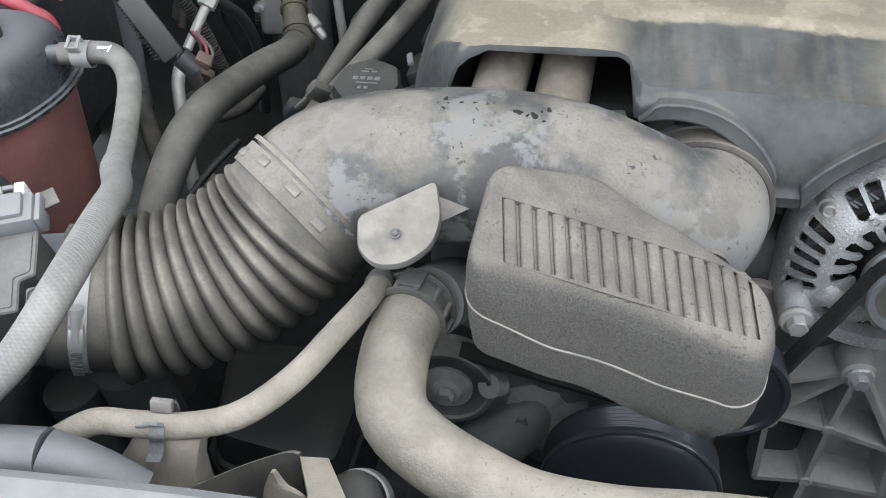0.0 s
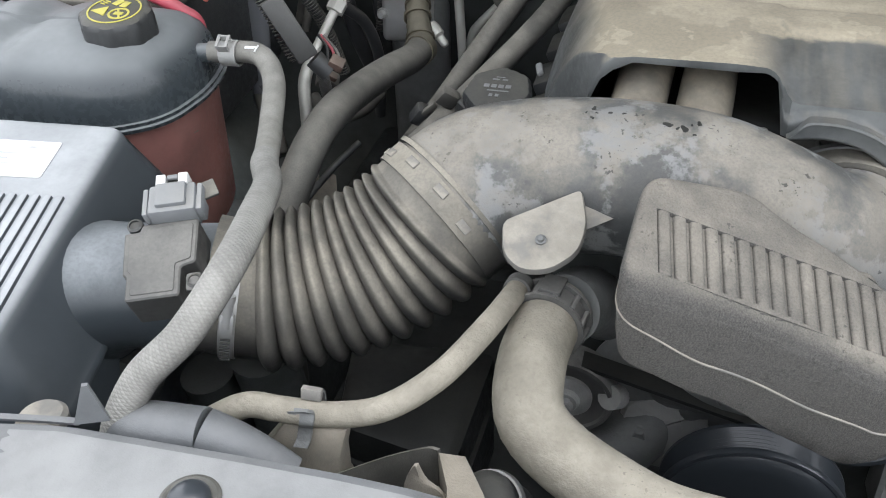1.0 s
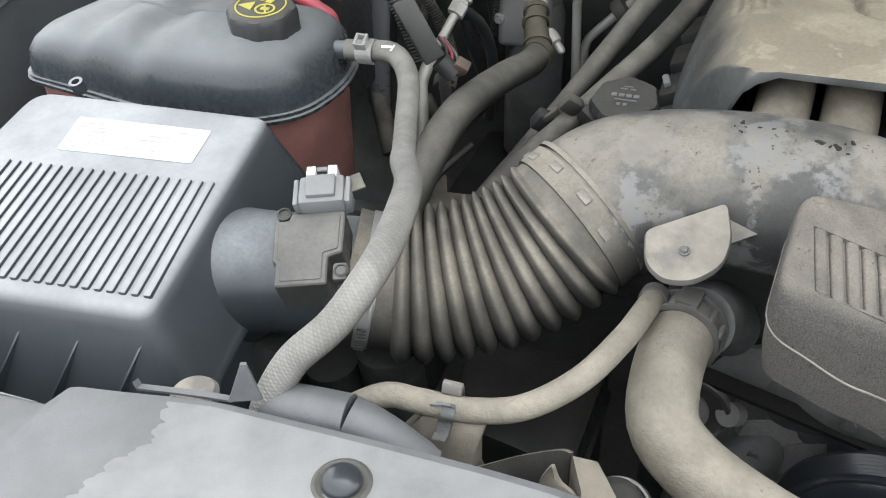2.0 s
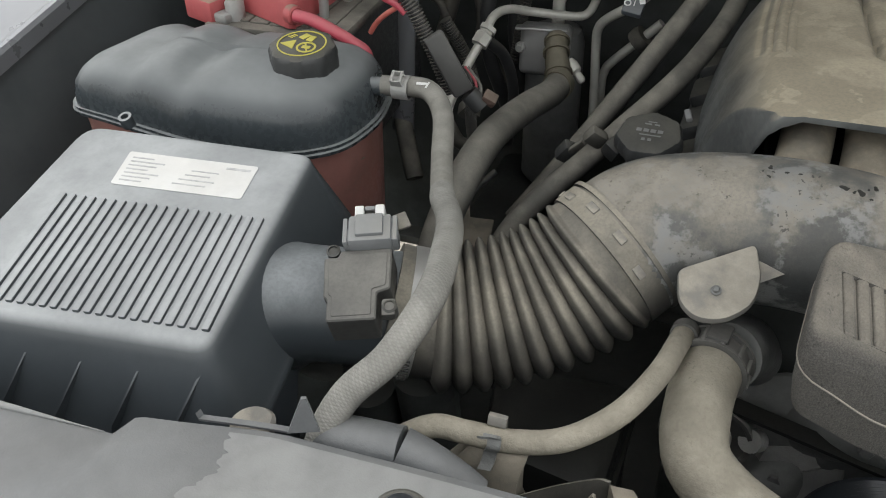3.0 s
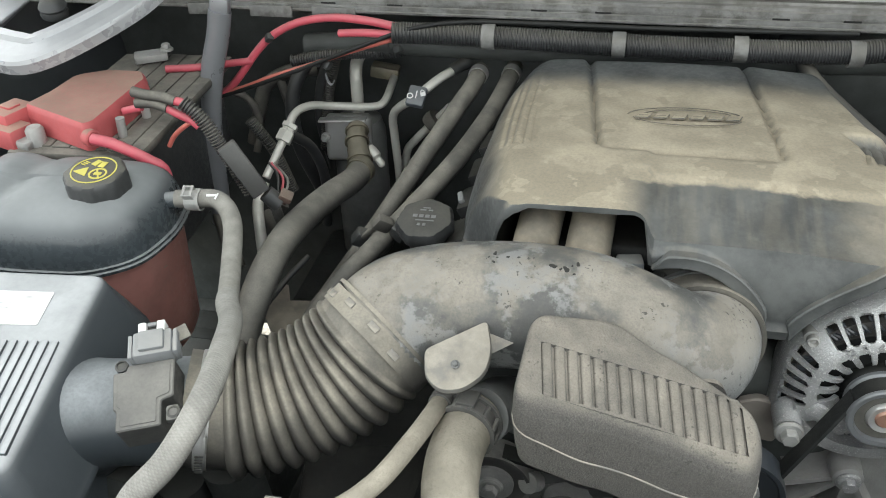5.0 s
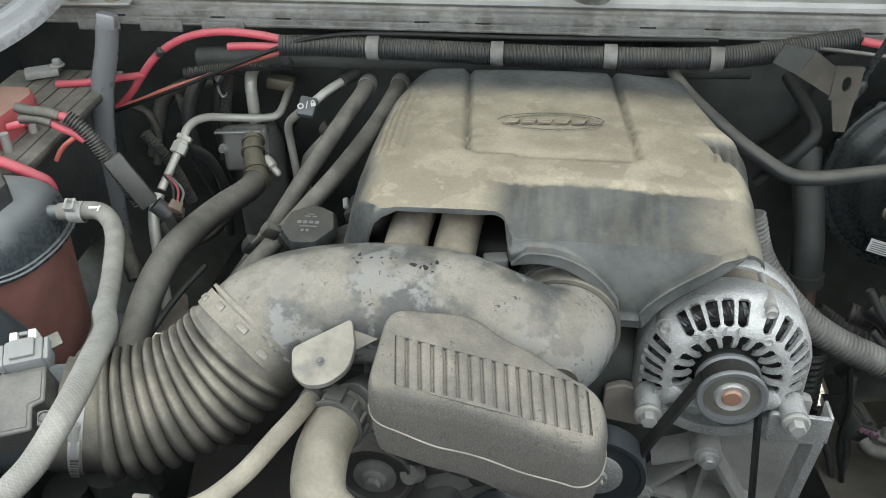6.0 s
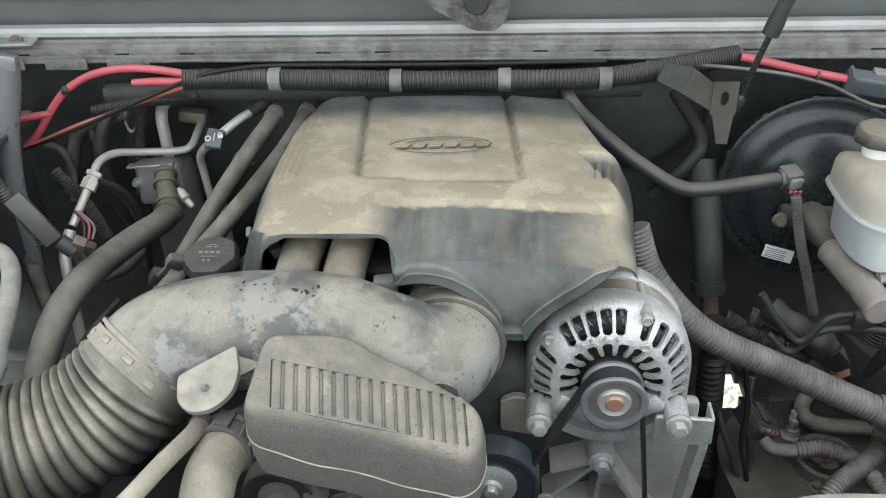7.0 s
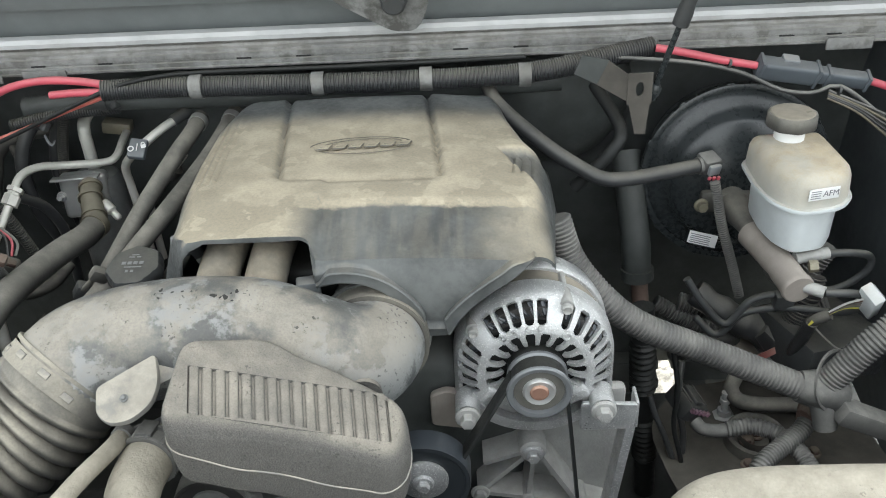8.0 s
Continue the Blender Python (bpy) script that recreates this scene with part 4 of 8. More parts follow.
res_out = dense(rounded([to_res(p) for p in res_world], [0.016, 0.03, 0.03, 0.03, 0.012, 0.012, 0.014, 0.03, 0.02, 0.02, 0.014], 5), 0.002)
def res_slab(heights):
    return loft([[rm @ Vector((v.x, v.y, 0.0)) + Vector((0, 0, h * belly(v.x, h))) for v in (inset(res_out, d) if d else res_out)] for d, h in heights])
res_x0, res_x1 = min(v.x for v in res_out), max(v.x for v in res_out)
def blend_list(table, x):
    for (xa, ya), (xb, yb) in zip(table, table[1:]):
        if x <= xb:
            return ya + (yb - ya) * smooth(xa, xb, x)
    return table[-1][1]
def belly(x, h):
    """The lower shell hangs deeper toward its middle, and the seam dips with it."""
    if h > -0.04:
        return 1.0
    u = (x - res_x0) / (res_x1 - res_x0)
    seam = blend_list([(0.0, 0.74), (0.30, 1.04), (0.62, 1.12), (0.86, 1.02), (1.0, 0.80)], u)
    base = blend_list([(0.0, 0.90), (0.3, 1.03), (0.6, 1.16), (0.8, 1.17), (1.0, 0.86)], u)
    t = min(1.0, max(0.0, (-h - 0.0515) / 0.032))
    return seam + (base - seam) * t
resonator = thing("air_resonator", "dusty grained plastic air resonator chamber with ribbed top", "air resonator", (0.185, 0.42, 1.03))
part("upper_shell", res_slab([(-0.0065, -0.050), (-0.0068, -0.046), (-0.0065, -0.018), (-0.0058, -0.0125), (0.0, -0.0062), (0.004, -0.0034)]), M["resonator"], resonator)
part("lower_shell", res_slab([(0.018, -0.097), (0.005, -0.093), (-0.002, -0.085), (-0.0048, -0.072), (-0.0062, -0.0505)]), M["resonator"], resonator)
part("seam", res_slab([(-0.006, -0.0512), (-0.0076, -0.0509), (-0.0076, -0.0500), (-0.006, -0.0497)]), M["flap"], resonator, "pale moulded seam line")
# ribbed recess on its top
ribs_w = [(0.104, 0.371, 1.121), (0.281, 0.404, 1.047), (0.275, 0.450, 1.068), (0.098, 0.414, 1.142)]
rq = [to_res(p) for p in ribs_w]
for i in range(16):
    u = (i + 0.5) / 16
    a = rq[0].lerp(rq[1], u)
    b = rq[3].lerp(rq[2], u)
    mid, d = (a + b) / 2, b - a
    ang = math.degrees(math.atan2(d.y, d.x)) - 90
    part("rib", box((mid.x, mid.y, -0.0030), (0.0100, d.length + 0.003, 0.0062), (0, 0, ang), bev=0.0031, seg=4, m=rm), M["resonator"], resonator)
hole_mid = (rq[0] + rq[1] + rq[2] + rq[3]) / 4
def to_hole(p):
    d = p - hole_mid
    best = 1.0
    for a, b in zip(rq, rq[1:] + rq[:1]):
        e = b - a
        den = d.x * e.y - d.y * e.x
        if abs(den) > 1e-9:
            t = ((a.x - hole_mid.x) * e.y - (a.y - hole_mid.y) * e.x) / den
            if 0 < t < best:
                best = t
    return hole_mid + d * best
rim_rows = [(inset(res_out, d), h) for d, h in ((-0.0058, -0.0125), (-0.0048, -0.0080), (-0.0028, -0.0042), (0.0002, -0.0014), (0.004, 0.0))]
edge_in = [to_hole(p) for p in res_out]
rim_rows += [(edge_in, 0.0), (edge_in, -0.0040)]
part("top_frame", loft([[rm @ Vector((v.x, v.y, 0.0)) + Vector((0, 0, h)) for v in row] for row, h in rim_rows], cap=False), M["resonator"], resonator)
# neck into the duct
part("neck", tube([(0.245, 0.47, 1.045), (0.238, 0.50, 1.045), (0.236, 0.52, 1.048)], 0.024, 24, 8), M["resonator"], resonator)

# mounting flap with a pin under the duct
fl = thing("duct_bracket", "dusty grey rounded bracket tab with a centre pin", "bracket", (0.02, 0.44, 1.06))
tab_n = Vector((-0.02, -0.42, 0.9)).normalized()
fm = basis(tab_n, (0.28, 0.9, 0.4), (0.0205, 0.432, 1.0895))
tab_world = [(-0.011, 0.443, 1.096), (-0.006, 0.418, 1.085), (0.009, 0.407, 1.080), (0.030, 0.409, 1.082), (0.049, 0.425, 1.089), (0.052, 0.447, 1.100), (0.043, 0.475, 1.112)]
tab_flat = [(fm.inverted() @ Vector(p)).to_2d() for p in tab_world]
if sum(a.x * b.y - b.x * a.y for a, b in zip(tab_flat, tab_flat[1:] + tab_flat[:1])) < 0:
    tab_flat.reverse()
fpts = rounded(tab_flat, [0.006 if i in (0, 6) else 0.014 for i in range(7)], 5)
part("tab", slab(fpts, [(0, -0.007), (-0.0004, -0.003), (0.0008, 0.0)], fm), M["flap"], fl)
part("pin", lathe([(0, 0), (0.0042, 0), (0.0042, 0.0010), (0.0030, 0.0014), (0.0022, 0.0032), (0, 0.0036)], fm @ Vector((0, 0, 0.0006)), fm.to_3x3() @ Vector((0, 0, 1)), 20), M["cast_dark"], fl, "small dull centre pin")
part("gusset", loft([[Vector(p) for p in ((0.040, 0.480, 1.106), (0.048, 0.452, 1.088), (0.074, 0.476, 1.090))], [Vector(p) + Vector((0.0, 0.003, 0.0015)) for p in ((0.040, 0.480, 1.106), (0.048, 0.452, 1.088), (0.074, 0.476, 1.090))]]), M["flap"], fl)

# dark scuffs on the duct
scuff_rng = random.Random(7)
duct_line = even(DUCT, 160)
for k in range(18):
    x = (0.040 if k < 11 else 0.112) + scuff_rng.gauss(0, 0.013)
    c = min((p for p in duct_line if p.x < 0.2), key=lambda p: abs(p.x - x))
    nrm = Vector((0, scuff_rng.gauss(-0.18, 0.10), 1)).normalized()
    big = scuff_rng.uniform(0.0007, 0.0032)
    part("scuff", lathe([(0, 0), (big, 0), (big * 0.6, 0.0003), (0, 0.0004)], c + nrm * 0.0636, nrm, 14, wobble=lambda a, h, k=k: 1 + 0.3 * math.sin(2 * a + k) + 0.15 * math.sin(3 * a + 2 * k) + 0.12 * math.sin(7 * a)), M["blackrubber"], duct)

# ---- coolant tank, battery and the passenger side ----
tank = thing("coolant_tank", "coolant expansion tank with dark dusty top and red-stained lower half", "coolant tank", (-0.53, 0.62, 0.90))
tank_plan = rounded([Vector((-0.728, 0.600)), Vector((-0.712, 0.556)), Vector((-0.62, 0.545)), Vector((-0.53, 0.531)), Vector((-0.425, 0.540)), Vector((-0.379, 0.575)), Vector((-0.367, 0.642)), Vector((-0.383, 0.718)), Vector((-0.70, 0.722))], [0.03, 0.02, 0.05, 0.05, 0.03, 0.03, 0.03, 0.03, 0.04], 6)
tank_plan = dense(tank_plan, 0.006)
def crown(x):
    """Height of the tank's top above its seam along its length, with moulded swells."""
    return 0.047 + 0.018 * smooth(-0.72, -0.60, x) - 0.006 * smooth(-0.44, -0.36, x) + 0.003 - 0.010 * math.exp(-((x + 0.628) / 0.020) ** 2) - 0.009 * math.exp(-((x + 0.548) / 0.020) ** 2)
def tank_rings(rows, z0=1.0665):
    mid = Vector((-0.535, 0.632))
    out = []
    for f, d in rows:
        ring = []
        for p in tank_plan:
            q = mid + Vector(((p.x - mid.x) * (1 - d * 0.50), (p.y - mid.y) * (1 - d))) if d > 0 else p + (p - mid).normalized() * -d
            ring.append(Vector((q.x, q.y, z0 + (crown(q.x) * f if f > 0 else f))))
        out.append(ring)
    return out
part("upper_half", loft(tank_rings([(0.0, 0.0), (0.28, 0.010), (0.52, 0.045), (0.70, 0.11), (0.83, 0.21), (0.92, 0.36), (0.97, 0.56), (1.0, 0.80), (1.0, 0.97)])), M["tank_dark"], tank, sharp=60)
part("lower_half", loft(tank_rings([(-0.17, 0.14), (-0.16, 0.11), (-0.05, 0.075), (-0.006, 0.06)])), M["tank_red"], tank, "red coolant-stained lower half")
part("weld_flange", loft(tank_rings([(-0.009, 0.03), (-0.009, -0.005), (-0.005, -0.006), (-0.004, -0.003), (-0.001, -0.003), (0.003, -0.0045), (0.004, 0.01)])), M["tank_dark"], tank)
for k in range(4):
    z = 1.025 - 0.006 * k
    part("level_mark", box((-0.3845, 0.60 + 0.004 * (k % 2), z), (0.001, 0.05 - 0.008 * k, 0.0012), (0, 0, -20), bev=0.0002), M["tan_bracket"], tank)
# filler cap
cap_c = Vector((-0.4380, 0.623, 1.1225))
cap_ax = Vector((0.03, -0.10, 1)).normalized()
cap = part("filler_cap", lathe([(0, -0.006), (0.033, -0.006), (0.036, 0.0), (0.036, 0.024), (0.034, 0.029), (0.030, 0.031), (0, 0.031)], cap_c, cap_ax, 80,
           wobble=lambda a, h: 1 + (0.055 * (max(0.0, math.cos(8 * a)) ** 0.5 - 0.5) if 0 <= h < 0.03 else 0)), M["black"], tank, "black scalloped pressure cap with yellow symbols")
cmx = basis(cap_ax, (0.25, 1, 0), cap_c + cap_ax * 0.0312)
part("cap_print", mark_ring(cmx, 0.0255, 0.0255, 0.0016), M["yellow"], cap)
tri_pts = rounded([Vector((-0.020, -0.012)), Vector((-0.001, -0.014)), Vector((-0.009, 0.002))], 0.001, 2)
part("cap_print", slab(tri_pts, [(0, 0), (0, 0.0006)], cmx), M["yellow"], cap)
part("cap_print", mark_ring(cmx @ Matrix.Translation((0.0095, -0.004, 0)), 0.0095, 0.0095, 0.0022), M["yellow"], cap)
part("cap_print", box((0.0095, -0.004, 0.0004), (0.002, 0.018, 0.0008), (0, 0, 45), bev=0.0002, m=cmx), M["yellow"], cap)
part("cap_print", box((0.0095, -0.004, 0.0004), (0.009, 0.005, 0.0008), (0, 0, 20), bev=0.0002, m=cmx), M["yellow"], cap)
for k in (-1, 1):
    part("cap_print", box((-0.002 + k * 0.0045, 0.0125, 0.0004), (0.0075, 0.011, 0.0008), (0, 0, k * 8), bev=0.0004, m=cmx), M["yellow"], cap)
for k in range(3):
    part("cap_print", box((-0.019 + 0.001 * k, 0.0035 + 0.003 * k, 0.0004), (0.006, 0.0014, 0.0008), bev=0.0002, m=cmx), M["yellow"], cap)
part("filler_neck", lathe([(0.030, -0.03), (0.034, -0.02), (0.034, 0.0)], cap_c + cap_ax * -0.004, cap_ax, 40), M["tank_dark"], tank)
part("outlet", tube([(-0.396, 0.656, 1.095), (-0.350, 0.6615, 1.098)], 0.0105, 16, 4), M["tank_dark"], tank)
for px, py, pz in ((-0.3805, 0.617, 1.098), (-0.385, 0.600, 1.097)):
    part("paint_fleck", lathe([(0, 0), (0.0022, 0), (0.0016, 0.0005), (0, 0.0006)], (px + 0.002, py, pz), (0.8, -0.5, 0.3), 8), M["white"], tank)

# tank hose
HOSE_A = [(-0.366, 0.660, 1.098), (-0.3512, 0.6618, 1.0982), (-0.3139, 0.664, 1.0989), (-0.2865, 0.6375, 1.0874), (-0.2624, 0.573, 1.0734), (-0.2332, 0.4997, 1.0790), (-0.2128, 0.4625, 1.0849)]
SLEEVE = [(-0.2372, 0.5075, 1.0800), (-0.2290, 0.4900, 1.0830), (-0.2110, 0.4581, 1.0879), (-0.1895, 0.3981, 1.106), (-0.175, 0.3267, 1.1125), (-0.189, 0.2803, 1.0878), (-0.2147, 0.2552, 1.0619), (-0.2300, 0.2363, 1.0247), (-0.238, 0.228, 0.97)]
hose_a = thing("tank_hose", "dusty grey cloth-textured coolant hose from the tank", "coolant hose", (-0.22, 0.45, 1.05))
part("hose_body", tube(HOSE_A, 0.0113, 22, 60), M["hose_dusty"], hose_a)
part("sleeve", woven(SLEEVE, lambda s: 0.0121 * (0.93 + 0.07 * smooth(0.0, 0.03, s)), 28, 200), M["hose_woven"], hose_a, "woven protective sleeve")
spring_clamp(hose_a, (-0.345, 0.6620, 1.0983), (1, 0.05, 0.02), 0.0118, (0.0, -0.55, 1), "cast_dull", 0.014)
part("paint_mark", box((-0.318, 0.6580, 1.1085), (0.012, 0.003, 0.001), (35, 0, 10), bev=0.0003), M["white"], hose_a)
part("paint_mark", box((-0.311, 0.6570, 1.1085), (0.0022, 0.008, 0.001), (35, 0, -20), bev=0.0003), M["white"], hose_a)
part("scuff", lathe([(0, 0), (0.0042, 0), (0.003, 0.0006), (0, 0.0008)], (-0.1772, 0.312, 1.1190), (0, -0.5, 0.85), 16, wobble=lambda a, h: 1 + 0.3 * math.sin(3 * a)), M["film"], hose_a)

# battery with its red terminal cover
battery = thing("battery", "dusty black car battery with a faded red terminal cover", "battery", (-0.54, 0.89, 0.90))
part("case", box((-0.565, 0.895, 1.0), (0.165, 0.34, 0.20), (0, 0, 3), bev=0.008), M["black"], battery)
part("top", box((-0.55, 0.895, 1.107), (0.182, 0.35, 0.014), (0, 0, 3), bev=0.004), M["hose_grey"], battery, "dusty ridged battery top")
for k in range(5):
    part("top_ridge", box((-0.60 + 0.027 * k, 0.90, 1.1145), (0.025, 0.33, 0.004), (0, 0, 3), bev=0.0015), M["hose_grey"], battery)
red_pts = rounded([Vector((-0.633, 0.773)), Vector((-0.5185, 0.7275)), Vector((-0.5095, 0.742)), Vector((-0.506, 0.880)), Vector((-0.530, 0.914)), Vector((-0.587, 0.912)), Vector((-0.612, 0.874)), Vector((-0.614, 0.815))], [0.010, 0.007, 0.007, 0.012, 0.010, 0.012, 0.014, 0.012])
def red_bow(x, y):
    return 0.005 * smooth(0.76, 0.83, y) - 0.010 * smooth(0.85, 0.93, y) - 0.004 * smooth(-0.53, -0.505, x)
red_cover = part("terminal_cover", slab(red_pts, [(-0.001, 1.118), (0.0, 1.146), (0.0015, 1.151), (0.0045, 1.1545)], None, red_bow), M["red"], battery, "faded red plastic terminal cover")
part("cable_socket", lathe([(0, 0), (0.0115, 0), (0.0115, 0.010), (0.0095, 0.012), (0, 0.012)], (-0.517, 0.7335, 1.134), (0.9, -0.35, 0), 24), M["red"], red_cover)
part("cover_tab", join(box((-0.648, 0.768, 1.136), (0.042, 0.05, 0.034), (0, 0, -18), bev=0.004), box((-0.640, 0.745, 1.124), (0.052, 0.036, 0.030), (0, 0, -18), bev=0.004)), M["red"], red_cover)
part("cover_boss", box((-0.648, 0.768, 1.154), (0.022, 0.018, 0.004), (0, 0, -18), bev=0.001), M["red"], red_cover)
part("terminal_clamp", join(lathe([(0, 0), (0.012, 0), (0.012, 0.022), (0.009, 0.026), (0, 0.026)], (-0.60, 0.742, 1.113), (0, 0, 1), 20), box((-0.618, 0.735, 1.119), (0.04, 0.022, 0.012), (0, 0, -12), bev=0.003)), M["cast_dull"], battery, "grey lead terminal clamp")
part("terminal_bolt", hexbolt((-0.632, 0.735, 1.124), (0, 0, 1), 0.006, 0.008, 0.008), M["cast_dull"], battery)
part("stud", tube([(-0.4950, 0.775, 1.11), (-0.4935, 0.775, 1.143)], 0.006, 12, 4), M["cast_dull"], battery)
part("stud", tube([(-0.492, 0.835, 1.11), (-0.492, 0.835, 1.145)], 0.006, 12, 4), M["cast_dull"], battery)
part("hold_down", join(box((-0.585, 1.03, 1.125), (0.05, 0.03, 0.012), (0, 0, 30), bev=0.002), hexbolt((-0.565, 1.045, 1.131), (0, 0, 1), 0.007, 0.01, 0.011)), M["cast_dull"], battery)

def cable(name, pts, r, mat, label, category="cable", seg=12, n=40):
    at = Vector(pts[len(pts) // 2]) - Vector((0, 0, r))
    return solo(name, tube(pts, r, seg, n), M[mat], label, category, at)
cable("battery_cable", [(-0.505, 0.725, 1.136), (-0.480, 0.722, 1.134), (-0.450, 0.720, 1.124), (-0.4306, 0.722, 1.113), (-0.416, 0.728, 1.095), (-0.424, 0.738, 1.04)], 0.0075, "redwire", "thick red cable from the battery cover")
cable("battery_cable", [(-0.4390, 0.80, 1.1500), (-0.4238, 0.80, 1.1416), (-0.4067, 0.80, 1.1340), (-0.396, 0.80, 1.125)], 0.0055, "redwire", "short red cable at the terminal stud")
cable("battery_cable", [(-0.4260, 0.80, 1.1605), (-0.4139, 0.80, 1.1585), (-0.4040, 0.80, 1.1545)], 0.0058, "redwire", "red cable into the split loom")
cable("battery_cable", [(-0.5020, 0.80, 1.1405), (-0.4912, 0.80, 1.1437), (-0.4740, 0.80, 1.1480)], 0.0052, "redwire", "pink-red fusible end at the battery stud", n=12)
cable("jumper_wire", [(-0.4037, 0.80, 1.1327), (-0.4225, 0.80, 1.1200), (-0.4361, 0.80, 1.1075), (-0.4461, 0.80, 1.0928)], 0.0034, "orangewire", "loose orange-red wire end")
cable("cable_boot", [(-0.4830, 0.802, 1.1690), (-0.4638, 0.80, 1.1661), (-0.4404, 0.80, 1.1644), (-0.4231, 0.80, 1.1599)], 0.0072, "hose_grey", "grey taped cable boot at the battery", n=16)
cable("cable_boot", [(-0.4799, 0.80, 1.1535), (-0.4574, 0.80, 1.1553), (-0.4361, 0.80, 1.1496)], 0.0074, "hose_grey", "grey taped cable boot at the battery", n=14)
branch = thing("fuse_link_loom", "ribbed loom with a grey fuse link box", "wire loom", (-0.35, 0.80, 1.03))
part("loom", corrugated([(-0.4135, 0.80, 1.1595), (-0.3997, 0.80, 1.1477), (-0.3861, 0.80, 1.1298), (-0.3731, 0.80, 1.1038), (-0.3619, 0.80, 1.0811), (-0.3501, 0.80, 1.0539), (-0.338, 0.80, 1.028)], 0.0088, 0.0042, 0.0026), M["loom_black"], branch)
fb = basis(Vector((0.040, 0.0, -0.070)), (0, -0.6, 0.8), (-0.3395, 0.792, 1.070))
part("fuse_box", box((0, 0.0, 0.0), (0.026, 0.020, 0.080), bev=0.0025, m=fb), M["sensor"], branch, "grey rectangular fuse link box")
part("loom_tail", corrugated([(-0.309, 0.797, 1.030), (-0.322, 0.83, 1.005), (-0.338, 0.87, 0.96), (-0.345, 0.90, 0.90)], 0.007, 0.0042, 0.002), M["loom_black"], branch)
part("tape", tube([(-0.314, 0.795, 1.034), (-0.298, 0.797, 1.016)], 0.012, 14, 6), M["black"], branch)
part("connector", box((-0.288, 0.80, 1.028), (0.018, 0.016, 0.012), (20, 30, 10), bev=0.002), M["rust"], branch, "small faded pink connector")

# vertical brace and hood hinge by the battery
brace = thing("cowl_brace", "grey painted steel brace post by the battery", "brace", (-0.50, 1.0, 0.85))
part("post", tube([(-0.439, 1.0, 1.214), (-0.449, 1.0, 1.175), (-0.468, 0.995, 1.114), (-0.482, 0.985, 1.02), (-0.488, 0.975, 0.86)], 0.0175, 24, 30, flat=0.8), M["body"], brace)
part("post_end", box((-0.4375, 1.0, 1.219), (0.030, 0.016, 0.03), (0, 10, 0), bev=0.004), M["body"], brace)
hinge = thing("hinge_bracket", "grey stamped steel hood hinge arm bolted to the fender", "hinge", (-0.76, 0.9, 1.13))
def hinge_ring(s):
    c = crs([(-0.752, 0.885, 1.188), (-0.705, 0.868, 1.190), (-0.655, 0.855, 1.196), (-0.60, 0.895, 1.214), (-0.55, 0.965, 1.238), (-0.52, 1.04, 1.27)], 41)
    i = int(s * 40)
    d = (c[min(i + 1, 40)] - c[max(i - 1, 0)]).normalized()
    side = d.cross(Vector((0, -0.35, 0.94))).normalized()
    up = side.cross(d)
    w = 0.036 - 0.010 * s
    return [c[i] + side * a * w + up * b for a, b in ((-1, -0.012), (-1, 0.004), (-0.9, 0.009), (-0.55, 0.010), (-0.4, 0.004), (0.4, 0.004), (0.55, 0.010), (0.9, 0.009), (1, 0.004), (1, -0.012), (0.9, -0.012), (0.85, -0.002), (-0.85, -0.002), (-0.9, -0.012))]
part("hinge_arm", loft([hinge_ring(i / 40) for i in range(41)]), M["hinge_sheen"], hinge, sharp=30)
part("mount_plate", box((-0.815, 0.965, 1.190), (0.055, 0.17, 0.006), (8, 0, 0), bev=0.003), M["hinge_sheen"], hinge)
for by in (0.93, 0.995):
    part("hinge_bolt", hexbolt((-0.815, by, 1.189 + (by - 0.965) * 0.14), (0, -0.14, 1), 0.009, 0.010, 0.016), M["steel"], hinge, "bright flanged bolt")
solo("bump_stop", lathe([(0, 0), (0.02, 0), (0.022, 0.006), (0.020, 0.012), (0.022, 0.016), (0.017, 0.026), (0.010, 0.032), (0, 0.033)], (-0.735, 1.03, 1.185), (0.1, -0.2, 1), 28), M["black"], "black rubber hood bump stop on the fender", "bump stop", (-0.735, 1.03, 1.185))

# air conditioning lines and accumulator
accum = thing("accumulator", "dusty metal air conditioning accumulator with silver block", "accumulator", (-0.30, 1.165, 0.70))
part("canister", lathe([(0, 0), (0.04, 0), (0.047, 0.01), (0.047, 0.25), (0.040, 0.272), (0.02, 0.282), (0, 0.284)], (-0.30, 1.172, 0.70), (0, 0, 1), 40), M["cast_dark"], accum)
part("bracket", box((-0.308, 1.140, 0.950), (0.080, 0.030, 0.080), (-8, 0, 8), bev=0.009, seg=4), M["steel"], accum, "bright silver mounting block")
part("bracket_lip", box((-0.310, 1.118, 0.992), (0.080, 0.022, 0.004), (-8, 0, 8), bev=0.001), M["steel"], accum)
part("stud", hexbolt((-0.344, 1.122, 0.955), (0, -1, 0.2), 0.006, 0.012, 0.009), M["steel"], accum)
part("fitting", tube([(-0.283, 1.112, 0.982), (-0.2775, 1.088, 0.974), (-0.268, 1.064, 0.958), (-0.2575, 1.038, 0.944)], lambda s: 0.0165 if s < 0.5 else 0.0185, 22, 18), M["brass"], accum, "brown aged hose fitting")
for s in (0.1, 0.45, 0.8):
    c = crs([(-0.283, 1.112, 0.982), (-0.2775, 1.088, 0.974), (-0.268, 1.064, 0.958), (-0.2575, 1.038, 0.944)], 11)[round(10 * s)]
    part("fitting_ring", band(c, (0.024, -0.070, -0.038), 0.0172 + 0.002 * s, 0.005, 0.0025, 24), M["brass"], accum)
